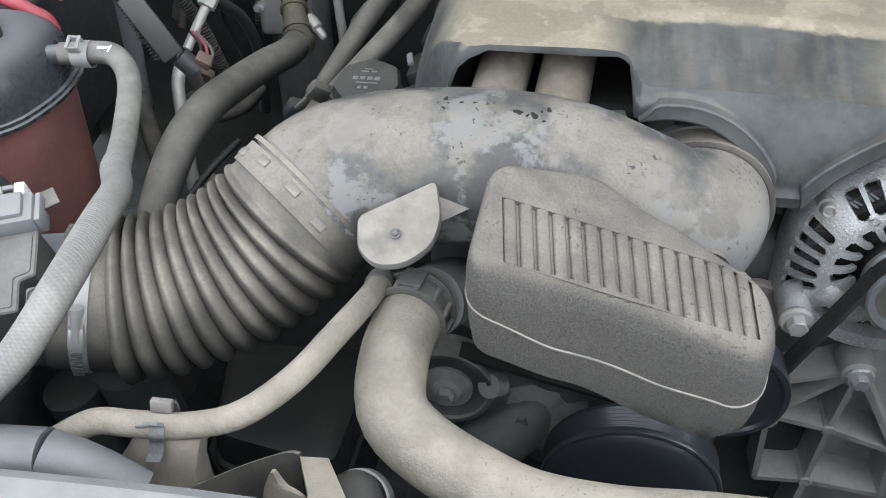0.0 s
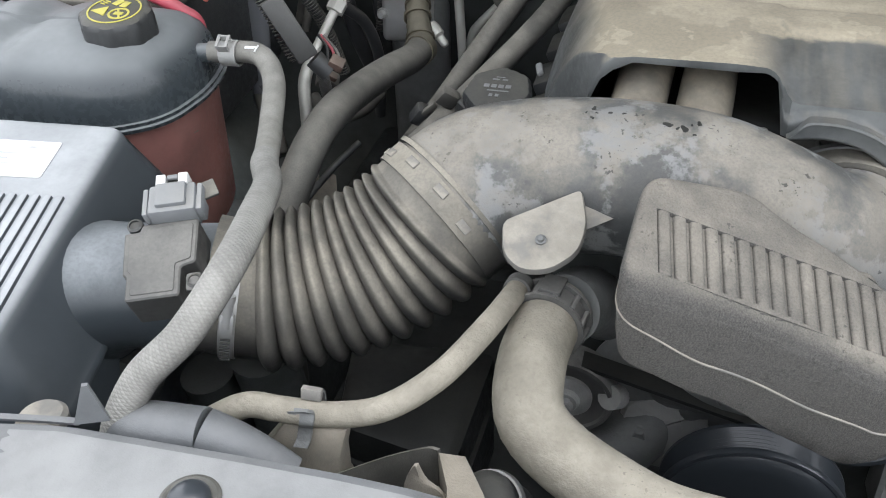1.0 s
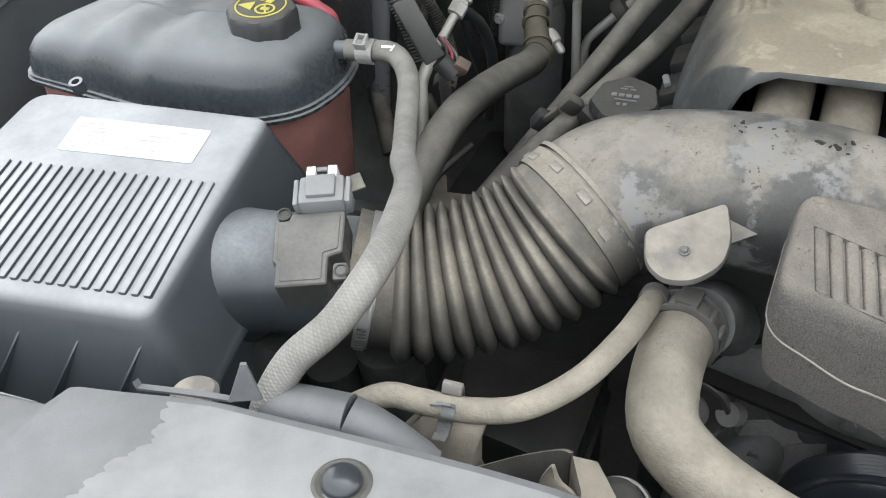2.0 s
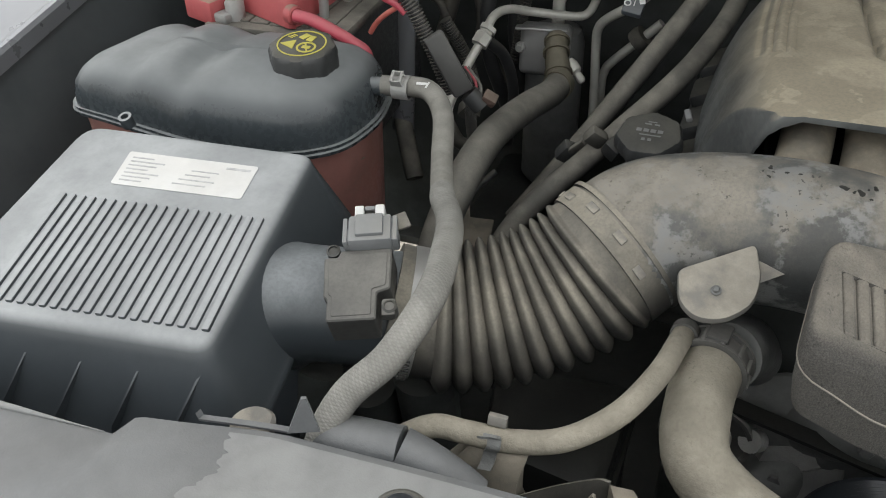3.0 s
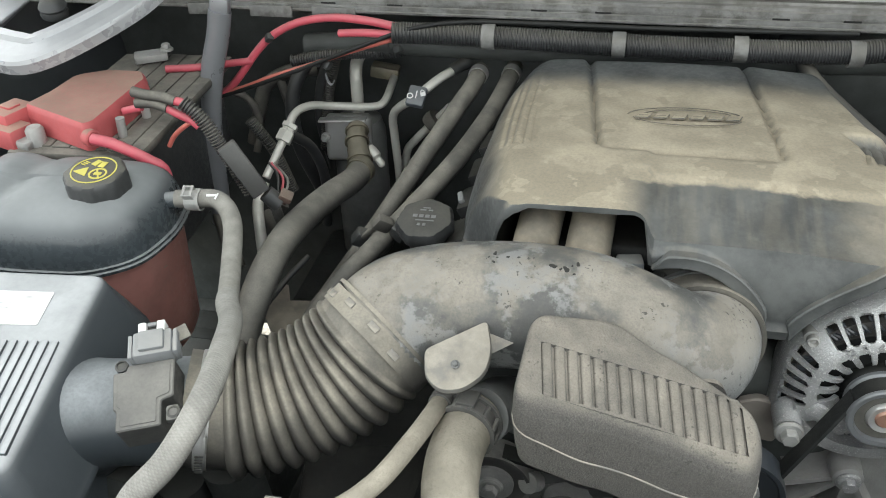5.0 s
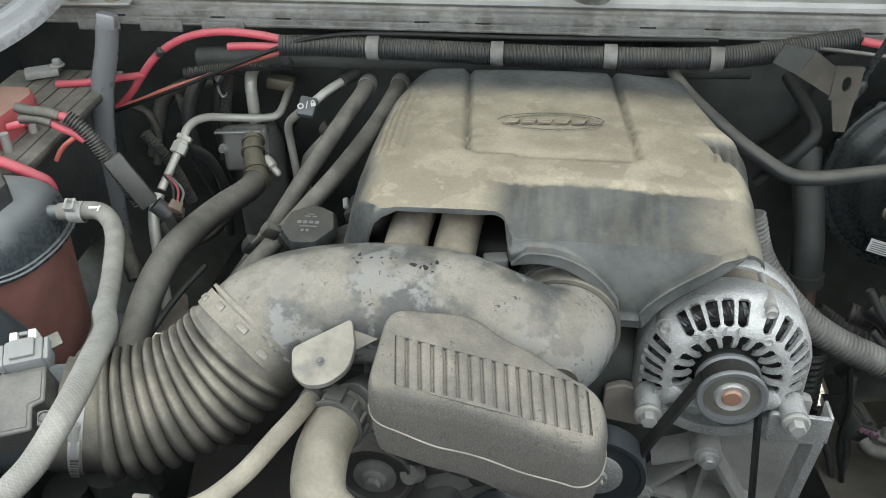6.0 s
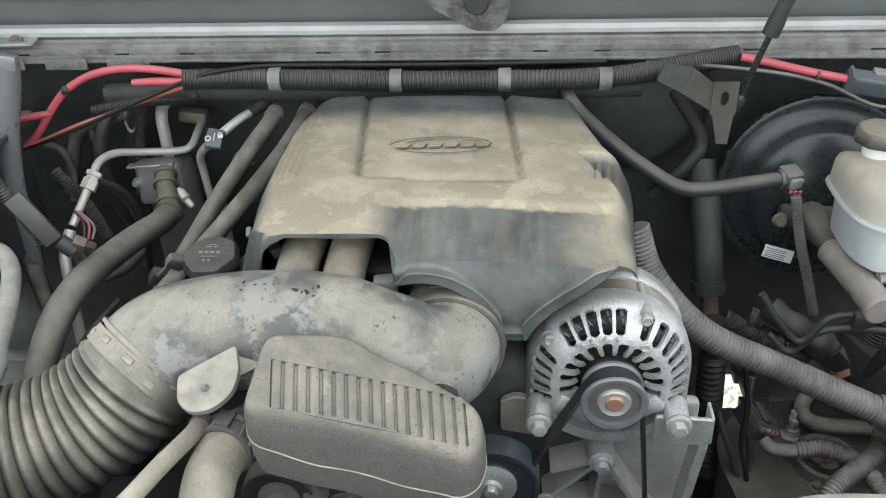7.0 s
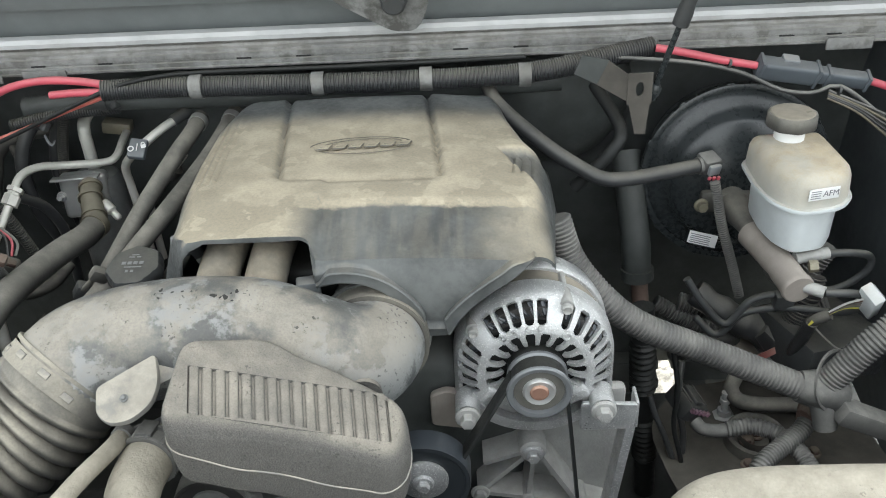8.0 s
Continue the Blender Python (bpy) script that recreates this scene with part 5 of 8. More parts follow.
part("service_port", lathe([(0, 0), (0.008, 0), (0.010, 0.008), (0.010, 0.02), (0.006, 0.024), (0.0065, 0.036), (0.004, 0.04), (0, 0.04)], (-0.256, 1.082, 0.962), (0.55, -0.30, -0.5), 16), M["pipe"], accum, "small capped service port")
suction = thing("suction_hose", "thick dusty grey air conditioning suction hose", "hose", (-0.27, 0.85, 0.92))
part("hose_body", tube([(-0.2575, 1.0400, 0.9440), (-0.2600, 0.995, 0.9470), (-0.2710, 0.9254, 0.9600), (-0.2810, 0.8426, 0.9720), (-0.2800, 0.7559, 0.9870), (-0.2815, 0.679, 0.9775), (-0.2950, 0.6312, 0.923), (-0.2996, 0.5998, 0.8507), (-0.30, 0.59, 0.70)], 0.0202, 28, 64), M["hose_suction"], suction)
part("ferrule", band((-0.2578, 1.034, 0.9444), (-0.1, -1.0, 0.05), 0.0206, 0.016, 0.0022, 28), M["brass"], suction, "crimped metal ferrule")
cable("ac_pipe", [(-0.392, 0.965, 0.958), (-0.372, 1.018, 1.008), (-0.366, 1.05, 1.030), (-0.352, 1.085, 1.030), (-0.325, 1.115, 1.018), (-0.265, 1.142, 1.008), (-0.246, 1.155, 1.012), (-0.241, 1.185, 1.026), (-0.246, 1.235, 1.030)], 0.0068, "pipe", "bent aluminium refrigerant pipe", "pipe", 14, 70)
pn = thing("pipe_nut", "hexagonal aluminium pipe nut on the refrigerant line", "pipe nut", (-0.37, 1.02, 0.99))
part("nut", lathe([(0.007, -0.014), (0.0135, -0.013), (0.0135, 0.004), (0.0105, 0.006), (0.0105, 0.010), (0.0135, 0.011), (0.0135, 0.018), (0.007, 0.020)], (-0.3715, 1.019, 1.009), (0.02, 0.05, 0.045), 6), M["pipe"], pn)
cable("ac_pipe", [(-0.298, 1.172, 0.975), (-0.297, 1.171, 1.03), (-0.297, 1.172, 1.052), (-0.298, 1.19, 1.07), (-0.298, 1.25, 1.075)], 0.0105, "pipe", "upright aluminium refrigerant pipe", "pipe", 16, 30)
cable("ac_pipe", [(-0.392, 0.955, 0.955), (-0.396, 0.93, 0.93), (-0.385, 0.90, 0.90), (-0.37, 0.86, 0.80)], 0.009, "pipe", "grey pipe below the nut", "pipe", 14, 24)
oil_lines = [([(-0.224, 1.150, 0.78), (-0.226, 1.150, 0.88), (-0.2285, 1.145, 0.960), (-0.226, 1.135, 0.995), (-0.208, 1.110, 1.024), (-0.165, 1.066, 1.066), (-0.135, 1.098, 1.084), (-0.107, 1.135, 1.092)], "bright steel cooler line with a black joint"), ([(-0.222, 1.19, 0.78), (-0.223, 1.19, 0.87), (-0.220, 1.19, 0.902), (-0.205, 1.19, 0.925), (-0.138, 1.19, 0.995)], "bright steel cooler line")]
for pts, lab in oil_lines:
    cable("metal_line", pts, 0.0072, "pipe", lab, "pipe", 14, 50)
flag = thing("line_tag", "grey plastic tag with white mark on the steel line", "tag", (-0.163, 1.055, 1.06))
tq = Vector((-0.163, 1.055, 1.070))
tagm = basis(Vector((0.1, -0.60, 0.8)), (0.7, 0.45, 0.5), tq)
part("clip", box((0, 0, 0), (0.028, 0.034, 0.012), (0, 0, 40), bev=0.003, m=tagm), M["slate"], flag)
tagf = basis(Vector((0.1, -0.60, 0.8)), (-0.25, 0.55, 0.5), tq + Vector((0.001, -0.004, 0.0058)))
part("mark", mark_ring(tagf @ Matrix.Translation((-0.010, 0, 0)), 0.0042, 0.0042, 0.0018, 0.0006, 20), M["white"], flag, "white ring mark")
part("mark", box((0, 0, 0.0003), (0.0016, 0.013, 0.0006), (0, 0, -22), bev=0.0002, m=tagf), M["white"], flag, "white slash mark")
part("mark", box((0.010, -0.0018, 0.0003), (0.008, 0.0065, 0.0006), bev=0.0002, m=tagf), M["white"], flag, "white padlock mark")
part("mark", mark_ring(tagf @ Matrix.Translation((0.010, 0.0018, 0)), 0.0026, 0.0036, 0.0014, 0.0006, 20), M["white"], flag)
solo("line_grommet", lathe([(0.007, -0.01), (0.018, -0.01), (0.020, 0.0), (0.018, 0.01), (0.007, 0.01)], (-0.168, 1.188, 0.966), (0.07, 0, 0.07), 24), M["hose_grey"], "round rubber grommet on the steel line", "grommet", (-0.168, 1.188, 0.95))
solo("line_joint", tube([(-0.120, 1.118, 1.089), (-0.098, 1.146, 1.096)], lambda s: 0.010 if s < 0.6 else 0.012, 14, 8), M["black"], "black plastic joint on the steel line", "pipe joint", (-0.109, 1.132, 1.08))

# heater hoses along the engine
h1 = [(-0.0739, 1.125, 1.0904), (-0.0774, 1.0696, 1.0863), (-0.0933, 1.0116, 1.0708), (-0.1346, 0.9265, 1.0186), (-0.1855, 0.8653, 0.9462), (-0.2479, 0.7836, 0.8653)]
h2 = [(-0.0235, 1.1551, 1.0859), (-0.0317, 1.0775, 1.076), (-0.043, 1.0, 1.0672), (-0.0723, 0.8949, 1.0472), (-0.1362, 0.8143, 0.9919), (-0.2219, 0.7135, 0.9159), (-0.2475, 0.6696, 0.8522)]
for pts in (h1, h2):
    hh = thing("heater_hose", "dusty grey heater hose running down beside the engine", "heater hose", pts[2], group="heater hoses")
    part("hose_body", tube(pts, 0.0135, 18, 50), M["hose_grey"], hh)
    a = Vector(pts[0]).lerp(Vector(pts[1]), 0.3)
    part("hose_clamp", band(a, Vector(pts[1]) - Vector(pts[0]), 0.0138, 0.014, 0.0015, 24), M["steel"], hh, "bright band clamp")
solo("hose_retainer", box((-0.150, 0.79, 1.004), (0.026, 0.016, 0.022), (20, 35, 30), bev=0.005), M["hose_grey"], "grey plastic retainer joining the heater hoses", "retainer", (-0.150, 0.79, 0.995))
for cx, cy, cz, rot in ((-0.186, 0.80, 0.972, 30), (-0.128, 0.79, 0.992, -20)):
    hc = thing("hose_clip", "black plastic clip on the heater hose", "clip", (cx, cy, cz - 0.015), group="hose clips")
    part("clip_body", box((cx, cy, cz), (0.022, 0.018, 0.026), (20, 30, rot), bev=0.004), M["black"], hc)
    part("clip_tongue", box((cx + 0.012, cy - 0.006, cz + 0.012), (0.008, 0.006, 0.022), (10, 50, rot), bev=0.002), M["hose_grey"], hc)
for pts, r in (([(-0.512, 1.19, 0.899), (-0.497, 1.20, 0.956), (-0.481, 1.21, 1.004), (-0.436, 1.215, 1.032), (-0.38, 1.22, 1.04)], 0.013), ([(-0.452, 1.21, 1.02), (-0.437, 1.20, 0.967), (-0.435, 1.19, 0.917), (-0.403, 1.18, 0.888), (-0.375, 1.16, 0.867)], 0.008), ([(-0.514, 1.0, 0.923), (-0.493, 0.98, 0.884), (-0.47, 0.95, 0.846), (-0.447, 0.92, 0.808)], 0.014), ([(-0.43, 1.02, 0.856), (-0.398, 1.0, 0.835), (-0.355, 1.02, 0.84), (-0.334, 1.06, 0.855)], 0.011), ([(-0.545, 1.20, 0.994), (-0.507, 1.19, 0.984), (-0.491, 1.18, 0.942), (-0.495, 1.16, 0.896)], 0.007)):
    cable("firewall_hose", pts, r, "hose_grey", "dusty dark hose against the firewall", "hose", 14, 30)
tp = thing("taped_plug", "brown dusty taped plug under the inline connector", "connector", (-0.362, 0.93, 0.92))
part("plug_body", box((-0.362, 0.932, 0.934), (0.030, 0.026, 0.022), (20, 35, 25), bev=0.005), M["hose_grey"], tp)
part("plug_clip", box((-0.350, 0.922, 0.946), (0.014, 0.012, 0.008), (20, 35, 25), bev=0.002), M["rust"], tp)
for k in range(3):
    part("wire", tube([(-0.366 + 0.006 * k, 0.945, 0.944), (-0.372 + 0.008 * k, 0.965, 0.966 - 0.004 * k), (-0.388 + 0.004 * k, 0.975, 0.980)], 0.0022, 8, 10), M[("black", "redwire", "hose_dusty")[k]], tp)
# oil filler
oil = thing("oil_filler_cap", "black lobed oil filler cap with pale printed marks", "oil cap", (-0.082, 0.765, 0.99))
o_ax = Vector((-0.05, -0.22, 0.97)).normalized()
oc = Vector((-0.083, 0.760, 1.022))
ocap = part("cap", lathe([(0, 0), (0.0355, 0), (0.0378, 0.003), (0.0378, 0.013), (0.0345, 0.0185), (0.027, 0.0205), (0, 0.0205)], oc, o_ax, 84, wobble=lambda a, h: 1 + (0.06 * (max(0.0, math.cos(7 * a)) ** 0.6 - 0.45) if h < 0.02 else 0)), M["black"], oil)
part("neck", lathe([(0, -0.07), (0.026, -0.07), (0.026, 0.0), (0, 0.0)], oc, o_ax, 32), M["black"], oil)
om = basis(o_ax, (0.05, 1, 0), oc + o_ax * 0.0206)
for bx, by, w, h in ((-0.012, 0.001, 0.006, 0.005), (-0.004, 0.001, 0.006, 0.005), (0.004, 0.001, 0.006, 0.005), (0.012, 0.001, 0.006, 0.005), (0.002, -0.0065, 0.024, 0.0016), (-0.004, -0.014, 0.004, 0.004), (0.003, -0.014, 0.004, 0.004), (-0.004, 0.012, 0.008, 0.002), (0.006, 0.012, 0.006, 0.002), (0.0, 0.016, 0.01, 0.0012)):
    part("print_bar", box((bx, by, 0.0002), (w, h, 0.0008), bev=0.0002, m=om), M["film"], ocap)

# ---- engine: cover, runners, alternator, belt drive ----
def lerp_list(table, x):
    if x <= table[0][0]:
        return table[0][1]
    for (xa, ya), (xb, yb) in zip(table, table[1:]):
        if x <= xb:
            return ya + (yb - ya) * (x - xa) / (xb - xa)
    return table[-1][1]
LEFT_FOOT = [(0.58, -0.026), (0.70, -0.034), (0.85, -0.038), (0.95, -0.036), (1.08, -0.012)]
RIGHT_FOOT = [(0.58, 0.458), (0.70, 0.470), (0.82, 0.482), (0.87, 0.462), (0.95, 0.442), (1.08, 0.42)]
FRONT_LOW = [(-0.034, 1.026), (0.008, 1.036), (0.021, 1.075), (0.029, 1.108), (0.036, 1.128), (0.046, 1.139), (0.062, 1.146), (0.176, 1.147), (0.184, 1.140), (0.187, 1.108), (0.200, 1.113), (0.222, 1.116), (0.245, 1.1125), (0.265, 1.102), (0.280, 1.089), (0.292, 1.073), (0.301, 1.056), (0.3065, 1.041), (0.311, 1.036), (0.334, 1.036), (0.3385, 1.041), (0.347, 1.058), (0.363, 1.076), (0.383, 1.093), (0.408, 1.111), (0.428, 1.1255), (0.440, 1.138), (0.450, 1.15), (0.48, 1.16)]
def front_y(x):
    return 0.598 + 0.030 * smooth(0.192, 0.180, x) + 0.080 * smooth(0.045, -0.02, x) + 0.02 * smooth(0.40, 0.47, x)
def panel_edge(x, y):
    """Signed distance inside the raised centre panel."""
    xl = 0.131 - 0.026 * (y - 0.738) / 0.27
    xr = 0.330 - 0.024 * (y - 0.738) / 0.27
    k = 160.0
    return -math.log(sum(math.exp(-k * min(d, 0.3)) for d in (x - xl, xr - x, y - 0.742))) / k
def top_z(y, x=0.3):
    z = 1.157 - (0.006 + 0.016 * smooth(0.17, 0.20, x)) * smooth(0.70, 0.585, y) - 0.05 * smooth(1.0, 1.115, y) ** 1.3
    return z
NU, NV, NC = 168, 118, 18
def cover_point(i, j):
    u = i / NU
    v = min(j, NV) / NV
    y = 1.105 + (0.598 - 1.105) * v
    xl, xr = lerp_list(LEFT_FOOT, y), lerp_list(RIGHT_FOOT, y)
    foot = 1.058 - 0.012 * smooth(0.75, 0.68, y)
    zt = top_z(y)
    w = (xr - xl)
    # across: left skirt, crown, right skirt
    if u < 0.2:
        s = u / 0.2
        x = xl + 0.078 * s ** 1.12
        foot -= 0.026
        z = foot + (zt - foot) * (1 - (1 - s) ** 2.1) 
    elif u > 0.84:
        s = (1 - u) / 0.16
        x = xr - 0.042 * s ** 1.4
        foot += 0.064 * smooth(0.78, 0.60, y)
        z = foot + (zt - 0.004 - foot) * (1 - (1 - s) ** 2.3)
    else:
        s = (u - 0.2) / 0.64
        x = xl + 0.078 + (w - 0.120) * s
        z = zt - 0.004 * smooth(0.7, 1.0, s) + 0.004 * math.sin(math.pi * s)
    z += 0.016 * smooth(0.20, 0.17, x) * smooth(0.70, 0.585, y)
    e = panel_edge(x, y)
    sidewise = smooth(0.745, 0.765, y)
    z -= 0.0055 * smooth(-0.009, 0.009, e) * (1 - 0.6 * sidewise) + 0.0085 * sidewise * math.exp(-((e + 0.003) / 0.0050) ** 2)
    # louvres
    if 0.735 < y < 0.965 and u < 0.26:
        fade = smooth(0.735, 0.75, y) * smooth(0.965, 0.93, y)
        for k in range(4):
            z -= 0.0035 * fade * math.exp(-((x - (xl + 0.050 + 0.0115 * k)) / 0.0026) ** 2)
    if 0.755 < y < 0.84 and u > 0.8:
        fade = smooth(0.755, 0.765, y) * smooth(0.84, 0.825, y)
        for k in range(3):
            z -= 0.004 * fade * math.exp(-((x - (xr - 0.058 + 0.012 * k)) / 0.0028) ** 2)
    # stepped-down corner behind the right lobe
    z -= 0.010 * smooth(0.777, 0.786, x + 0.45 * y) * smooth(0.838, 0.828, y) * smooth(0.64, 0.72, y)
    # crease where the right lobe begins, and a ledge along the front
    z -= 0.004 * smooth(0.695, 0.684, y) * smooth(0.14, 0.19, x)
    yf = front_y(x)
    y += (yf - 0.598) * smooth(0.55, 1.0, v)
    if j > NV:
        t = (j - NV) / NC
        low = min(z - 0.005, lerp_list(FRONT_LOW, x))
        drop = z - low
        z = z - drop * t
        lipband = smooth(0.0, 0.011, drop) * smooth(0.018, 0.012, drop * (1 - t))
        y += -0.010 * math.sin(math.pi * min(1.0, t * 0.8)) * smooth(0.0, 0.06, drop) - 0.006 * lipband
    return Vector((x, y, z))
def cover_mesh():
    bm = bmesh.new()
    vs = [[bm.verts.new(cover_point(i, j)) for j in range(NV + NC + 1)] for i in range(NU + 1)]
    for i in range(NU):
        for j in range(NV + NC):
            bm.faces.new((vs[i][j], vs[i + 1][j], vs[i + 1][j + 1], vs[i][j + 1]))
    bmesh.ops.recalc_face_normals(bm, faces=bm.faces)
    if sum(f.normal.z for f in bm.faces) < 0:
        bmesh.ops.reverse_faces(bm, faces=bm.faces)
    return bm
cover = thing("engine_cover", "dusty grey plastic engine cover with an oval emblem", "engine cover", (0.22, 0.84, 1.04))
cb = cover_mesh()
bmesh.ops.solidify(cb, geom=cb.faces[:] + cb.edges[:] + cb.verts[:], thickness=0.0035)
part("shell", cb, M["cover"], cover, sharp=45)
# broad raised lip round the throttle and alternator cut-outs
def edge_lip(x0, x1, width=0.0150, n=72):
    run = eased([Vector((x, 0.0, lerp_list(FRONT_LOW, x))) for x in (x0 + (x1 - x0) * k / 40 for k in range(41))], n, 4, 3)
    rings = []
    for k, q in enumerate(run):
        d = (run[min(k + 1, n - 1)] - run[max(k - 1, 0)]).normalized()
        up = Vector((-d.z, 0.0, d.x))
        y = front_y(q.x) - 0.0150
        w = width * (0.20 + 0.80 * smooth(0.0, 0.12, k / (n - 1)) * smooth(1.0, 0.80, k / (n - 1)))
        rings.append([Vector((q.x, y + dy, q.z)) + up * o for o, dy in ((-0.001, 0.010), (-0.001, 0.0005), (0.0014, -0.0016), (w * 0.70, -0.0010), (w * 0.88, -0.0020), (w, -0.0008), (w, 0.010))])
    return loft(rings)
for x0, x1 in ((0.193, 0.3080), (0.3365, 0.436)):
    part("edge_lip", edge_lip(x0, x1), M["cover"], cover)
em = Matrix.Translation((0.2245, 0.838, 1.1615)) @ pose(0, 0, 0, 0, 0, 3)
# darker emblem lines: dirt and the raised shapes' shade put into the colour
emblem = part("emblem", join(mark_ring(em, 0.068, 0.0255, 0.0012, 0.0010, 40, radians(20), radians(172)), mark_ring(em @ Matrix.Translation((0.004, 0.0, 0)), 0.066, 0.0235, 0.0012, 0.0010, 40, radians(188), radians(335))), M["runner"], cover, "raised oval emblem outline")
part("emblem_mark", mark_ring(em @ Matrix.Translation((0.004, 0.001, 0)), 0.055, 0.0185, 0.0010, 0.0009, 40, radians(25), radians(165)), M["runner"], emblem)
for k in range(6):
    slant = em @ Matrix.Translation((-0.049 + 0.0212 * k, -0.0005, 0)) @ Matrix(((1, 0.42, 0, 0), (0, 1, 0, 0), (0, 0, 1, 0), (0, 0, 0, 1)))
    outline = rounded([Vector((-0.0085, -0.0068)), Vector((0.0085, -0.0068)), Vector((0.0085, 0.0068)), Vector((-0.0085, 0.0068))], 0.002, 2)
    part("emblem_edge", slab(outline, [(0, 0), (0, 0.0009)], slant), M["runner"], emblem)
    part("emblem_mark", slab(inset(outline, 0.0011), [(0, 0.0), (0, 0.0015)], slant), M["cover"], emblem)
    part("emblem_bar", box((0.0, 0.0, 0.0016), (0.0105, 0.0010, 0.0006), bev=0.0002, m=slant), M["runner"], emblem)

# intake manifold runners seen through the cover's opening
manifold = thing("intake_manifold", "dusty intake manifold runners under the engine cover", "intake manifold", (0.15, 0.75, 0.98))
for x in (0.071, 0.1275):
    part("runner", tube([(x + 0.006, 0.76, 1.10), (x + 0.003, 0.70, 1.108), (x, 0.64, 1.102), (x - 0.004, 0.585, 1.075), (x - 0.006, 0.56, 1.03)], 0.0245, 24, 20), M["runner"], manifold)
    part("runner_seam", tube([(x + 0.022, 0.70, 1.118), (x + 0.019, 0.64, 1.113), (x + 0.015, 0.59, 1.086)], 0.003, 8, 10), M["runner"], manifold)
# near-black plenum: the shade inside the opening is put into its colour
part("plenum", box((0.21, 0.85, 1.035), (0.34, 0.38, 0.10), bev=0.02, seg=4), M["blackrubber"], manifold)
part("sensor_plug", box((0.172, 0.635, 1.074), (0.028, 0.02, 0.026), (0, 0, 10), bev=0.003), M["connector"], manifold, "small grey sensor plug")
part("sensor_stem", lathe([(0, 0), (0.009, 0), (0.009, 0.012), (0.006, 0.016), (0.006, 0.03), (0, 0.03)], (0.158, 0.632, 1.075), (0.3, -0.2, -1), 14), M["black"], manifold)

engine = thing("engine_block", "dark dusty engine block and front timing cover", "engine", (0.2, 0.85, 0.45))
part("block", box((0.22, 0.88, 0.74), (0.44, 0.50, 0.46), bev=0.03, seg=3), M["bay"], engine)
part("valve_cover", box((0.0, 0.90, 0.95), (0.10, 0.44, 0.10), (0, -25, 0), bev=0.015, seg=3), M["black"], engine)
part("valve_cover", box((0.44, 0.90, 0.95), (0.10, 0.44, 0.10), (0, 25, 0), bev=0.015, seg=3), M["black"], engine)
for k in range(4):
    part("ignition_coil", box((-0.036, 0.78 + 0.09 * k, 1.0), (0.045, 0.06, 0.03), (0, -25, 0), bev=0.006), M["black"], engine)
part("coil_wire_clip", box((-0.050, 0.825, 1.033), (0.008, 0.024, 0.007), (0, -20, 15), bev=0.0025), M["film"], engine, "pale plastic wire clip")
pump = part("water_pump", join(
    lathe([(0, 0), (0.075, 0), (0.078, 0.01), (0.07, 0.03), (0.05, 0.045), (0.03, 0.055), (0, 0.055)], (0.13, 0.60, 0.80), (0, -1, 0.05), 40),
    tube([(0.12, 0.59, 0.82), (0.15, 0.565, 0.845), (0.20, 0.555, 0.86), (0.26, 0.57, 0.84)], 0.032, 24, 20),
    tube([(0.13, 0.57, 0.79), (0.11, 0.545, 0.77), (0.08, 0.53, 0.74), (0.07, 0.53, 0.68)], 0.034, 24, 20),
    box((0.19, 0.575, 0.81), (0.10, 0.05, 0.09), (10, 0, 15), bev=0.016, seg=4)), M["cast_dark"], engine, "dull cast water pump housing")
part("pump_cover", join(
    slab(rounded([Vector((-0.046, -0.030)), Vector((-0.012, -0.044)), Vector((0.044, -0.030)), Vector((0.048, 0.022)), Vector((0.006, 0.034)), Vector((-0.038, 0.016))], 0.010, 4), [(0, 0), (0, 0.020), (0.004, 0.027), (0.012, 0.029)], basis((0.05, -0.95, 0.3), (0, 0.2, 1), (0.134, 0.566, 0.796))),
    tube([(0.095, 0.55, 0.764), (0.13, 0.540, 0.752), (0.175, 0.542, 0.757)], 0.011, 16, 12)), M["cast_dull"], pump, "grey cast pump cover")
for bx, bz in ((0.082, 0.842), (0.185, 0.865), (0.115, 0.792), (0.215, 0.80), (0.255, 0.865)):
    part("pump_bolt", hexbolt((bx, 0.530, bz), (0, -1, 0.15), 0.0075, 0.009, 0.011), M["cast_dark"], pump)
part("hose_stub", tube([(0.09, 0.53, 0.838), (0.082, 0.515, 0.850)], 0.012, 16, 4), M["cast_dull"], pump)
part("front_cover", lathe([(0, 0), (0.13, 0), (0.135, 0.012), (0.11, 0.03), (0.06, 0.036), (0, 0.036)], (0.2, 0.64, 0.72), (0, -1, 0), 40), M["cast_dark"], engine)
part("thermostat_housing", tube([(0.066, 0.56, 0.92), (0.058, 0.53, 0.955), (0.050, 0.495, 0.985), (0.040, 0.452, 1.008)], lambda s: 0.029, 28, 18), M["cast_dark"], engine, "thermostat outlet behind the radiator hose")

def pulley(name, centre, r, depth, mat, label, axis=(0, -1, 0), hub="steel", dish=0.006, grooves=0, face=None):
    p = thing(name, label, "pulley", Vector(centre) - Vector((0, 0, r)), group="belt pulleys")
    prof = [(0, 0.0), (r * 0.86, 0.0), (r, 0.0)]
    n = 6 if grooves else 0
    for k in range(n):
        h = depth * (0.12 + 0.76 * k / n)
        prof += [(r, h), (r - 0.0022, h + depth * 0.76 / n * 0.5)]
    prof += [(r, depth * 0.9), (r * 0.985, depth), (r * 0.90, depth), (r * 0.86, depth - dish * 0.5), (r * 0.55, depth - dish), (r * 0.40, depth - dish), (0, depth - dish)]
    part("wheel", lathe(prof, centre, axis, 56), M[mat], p)
    return p
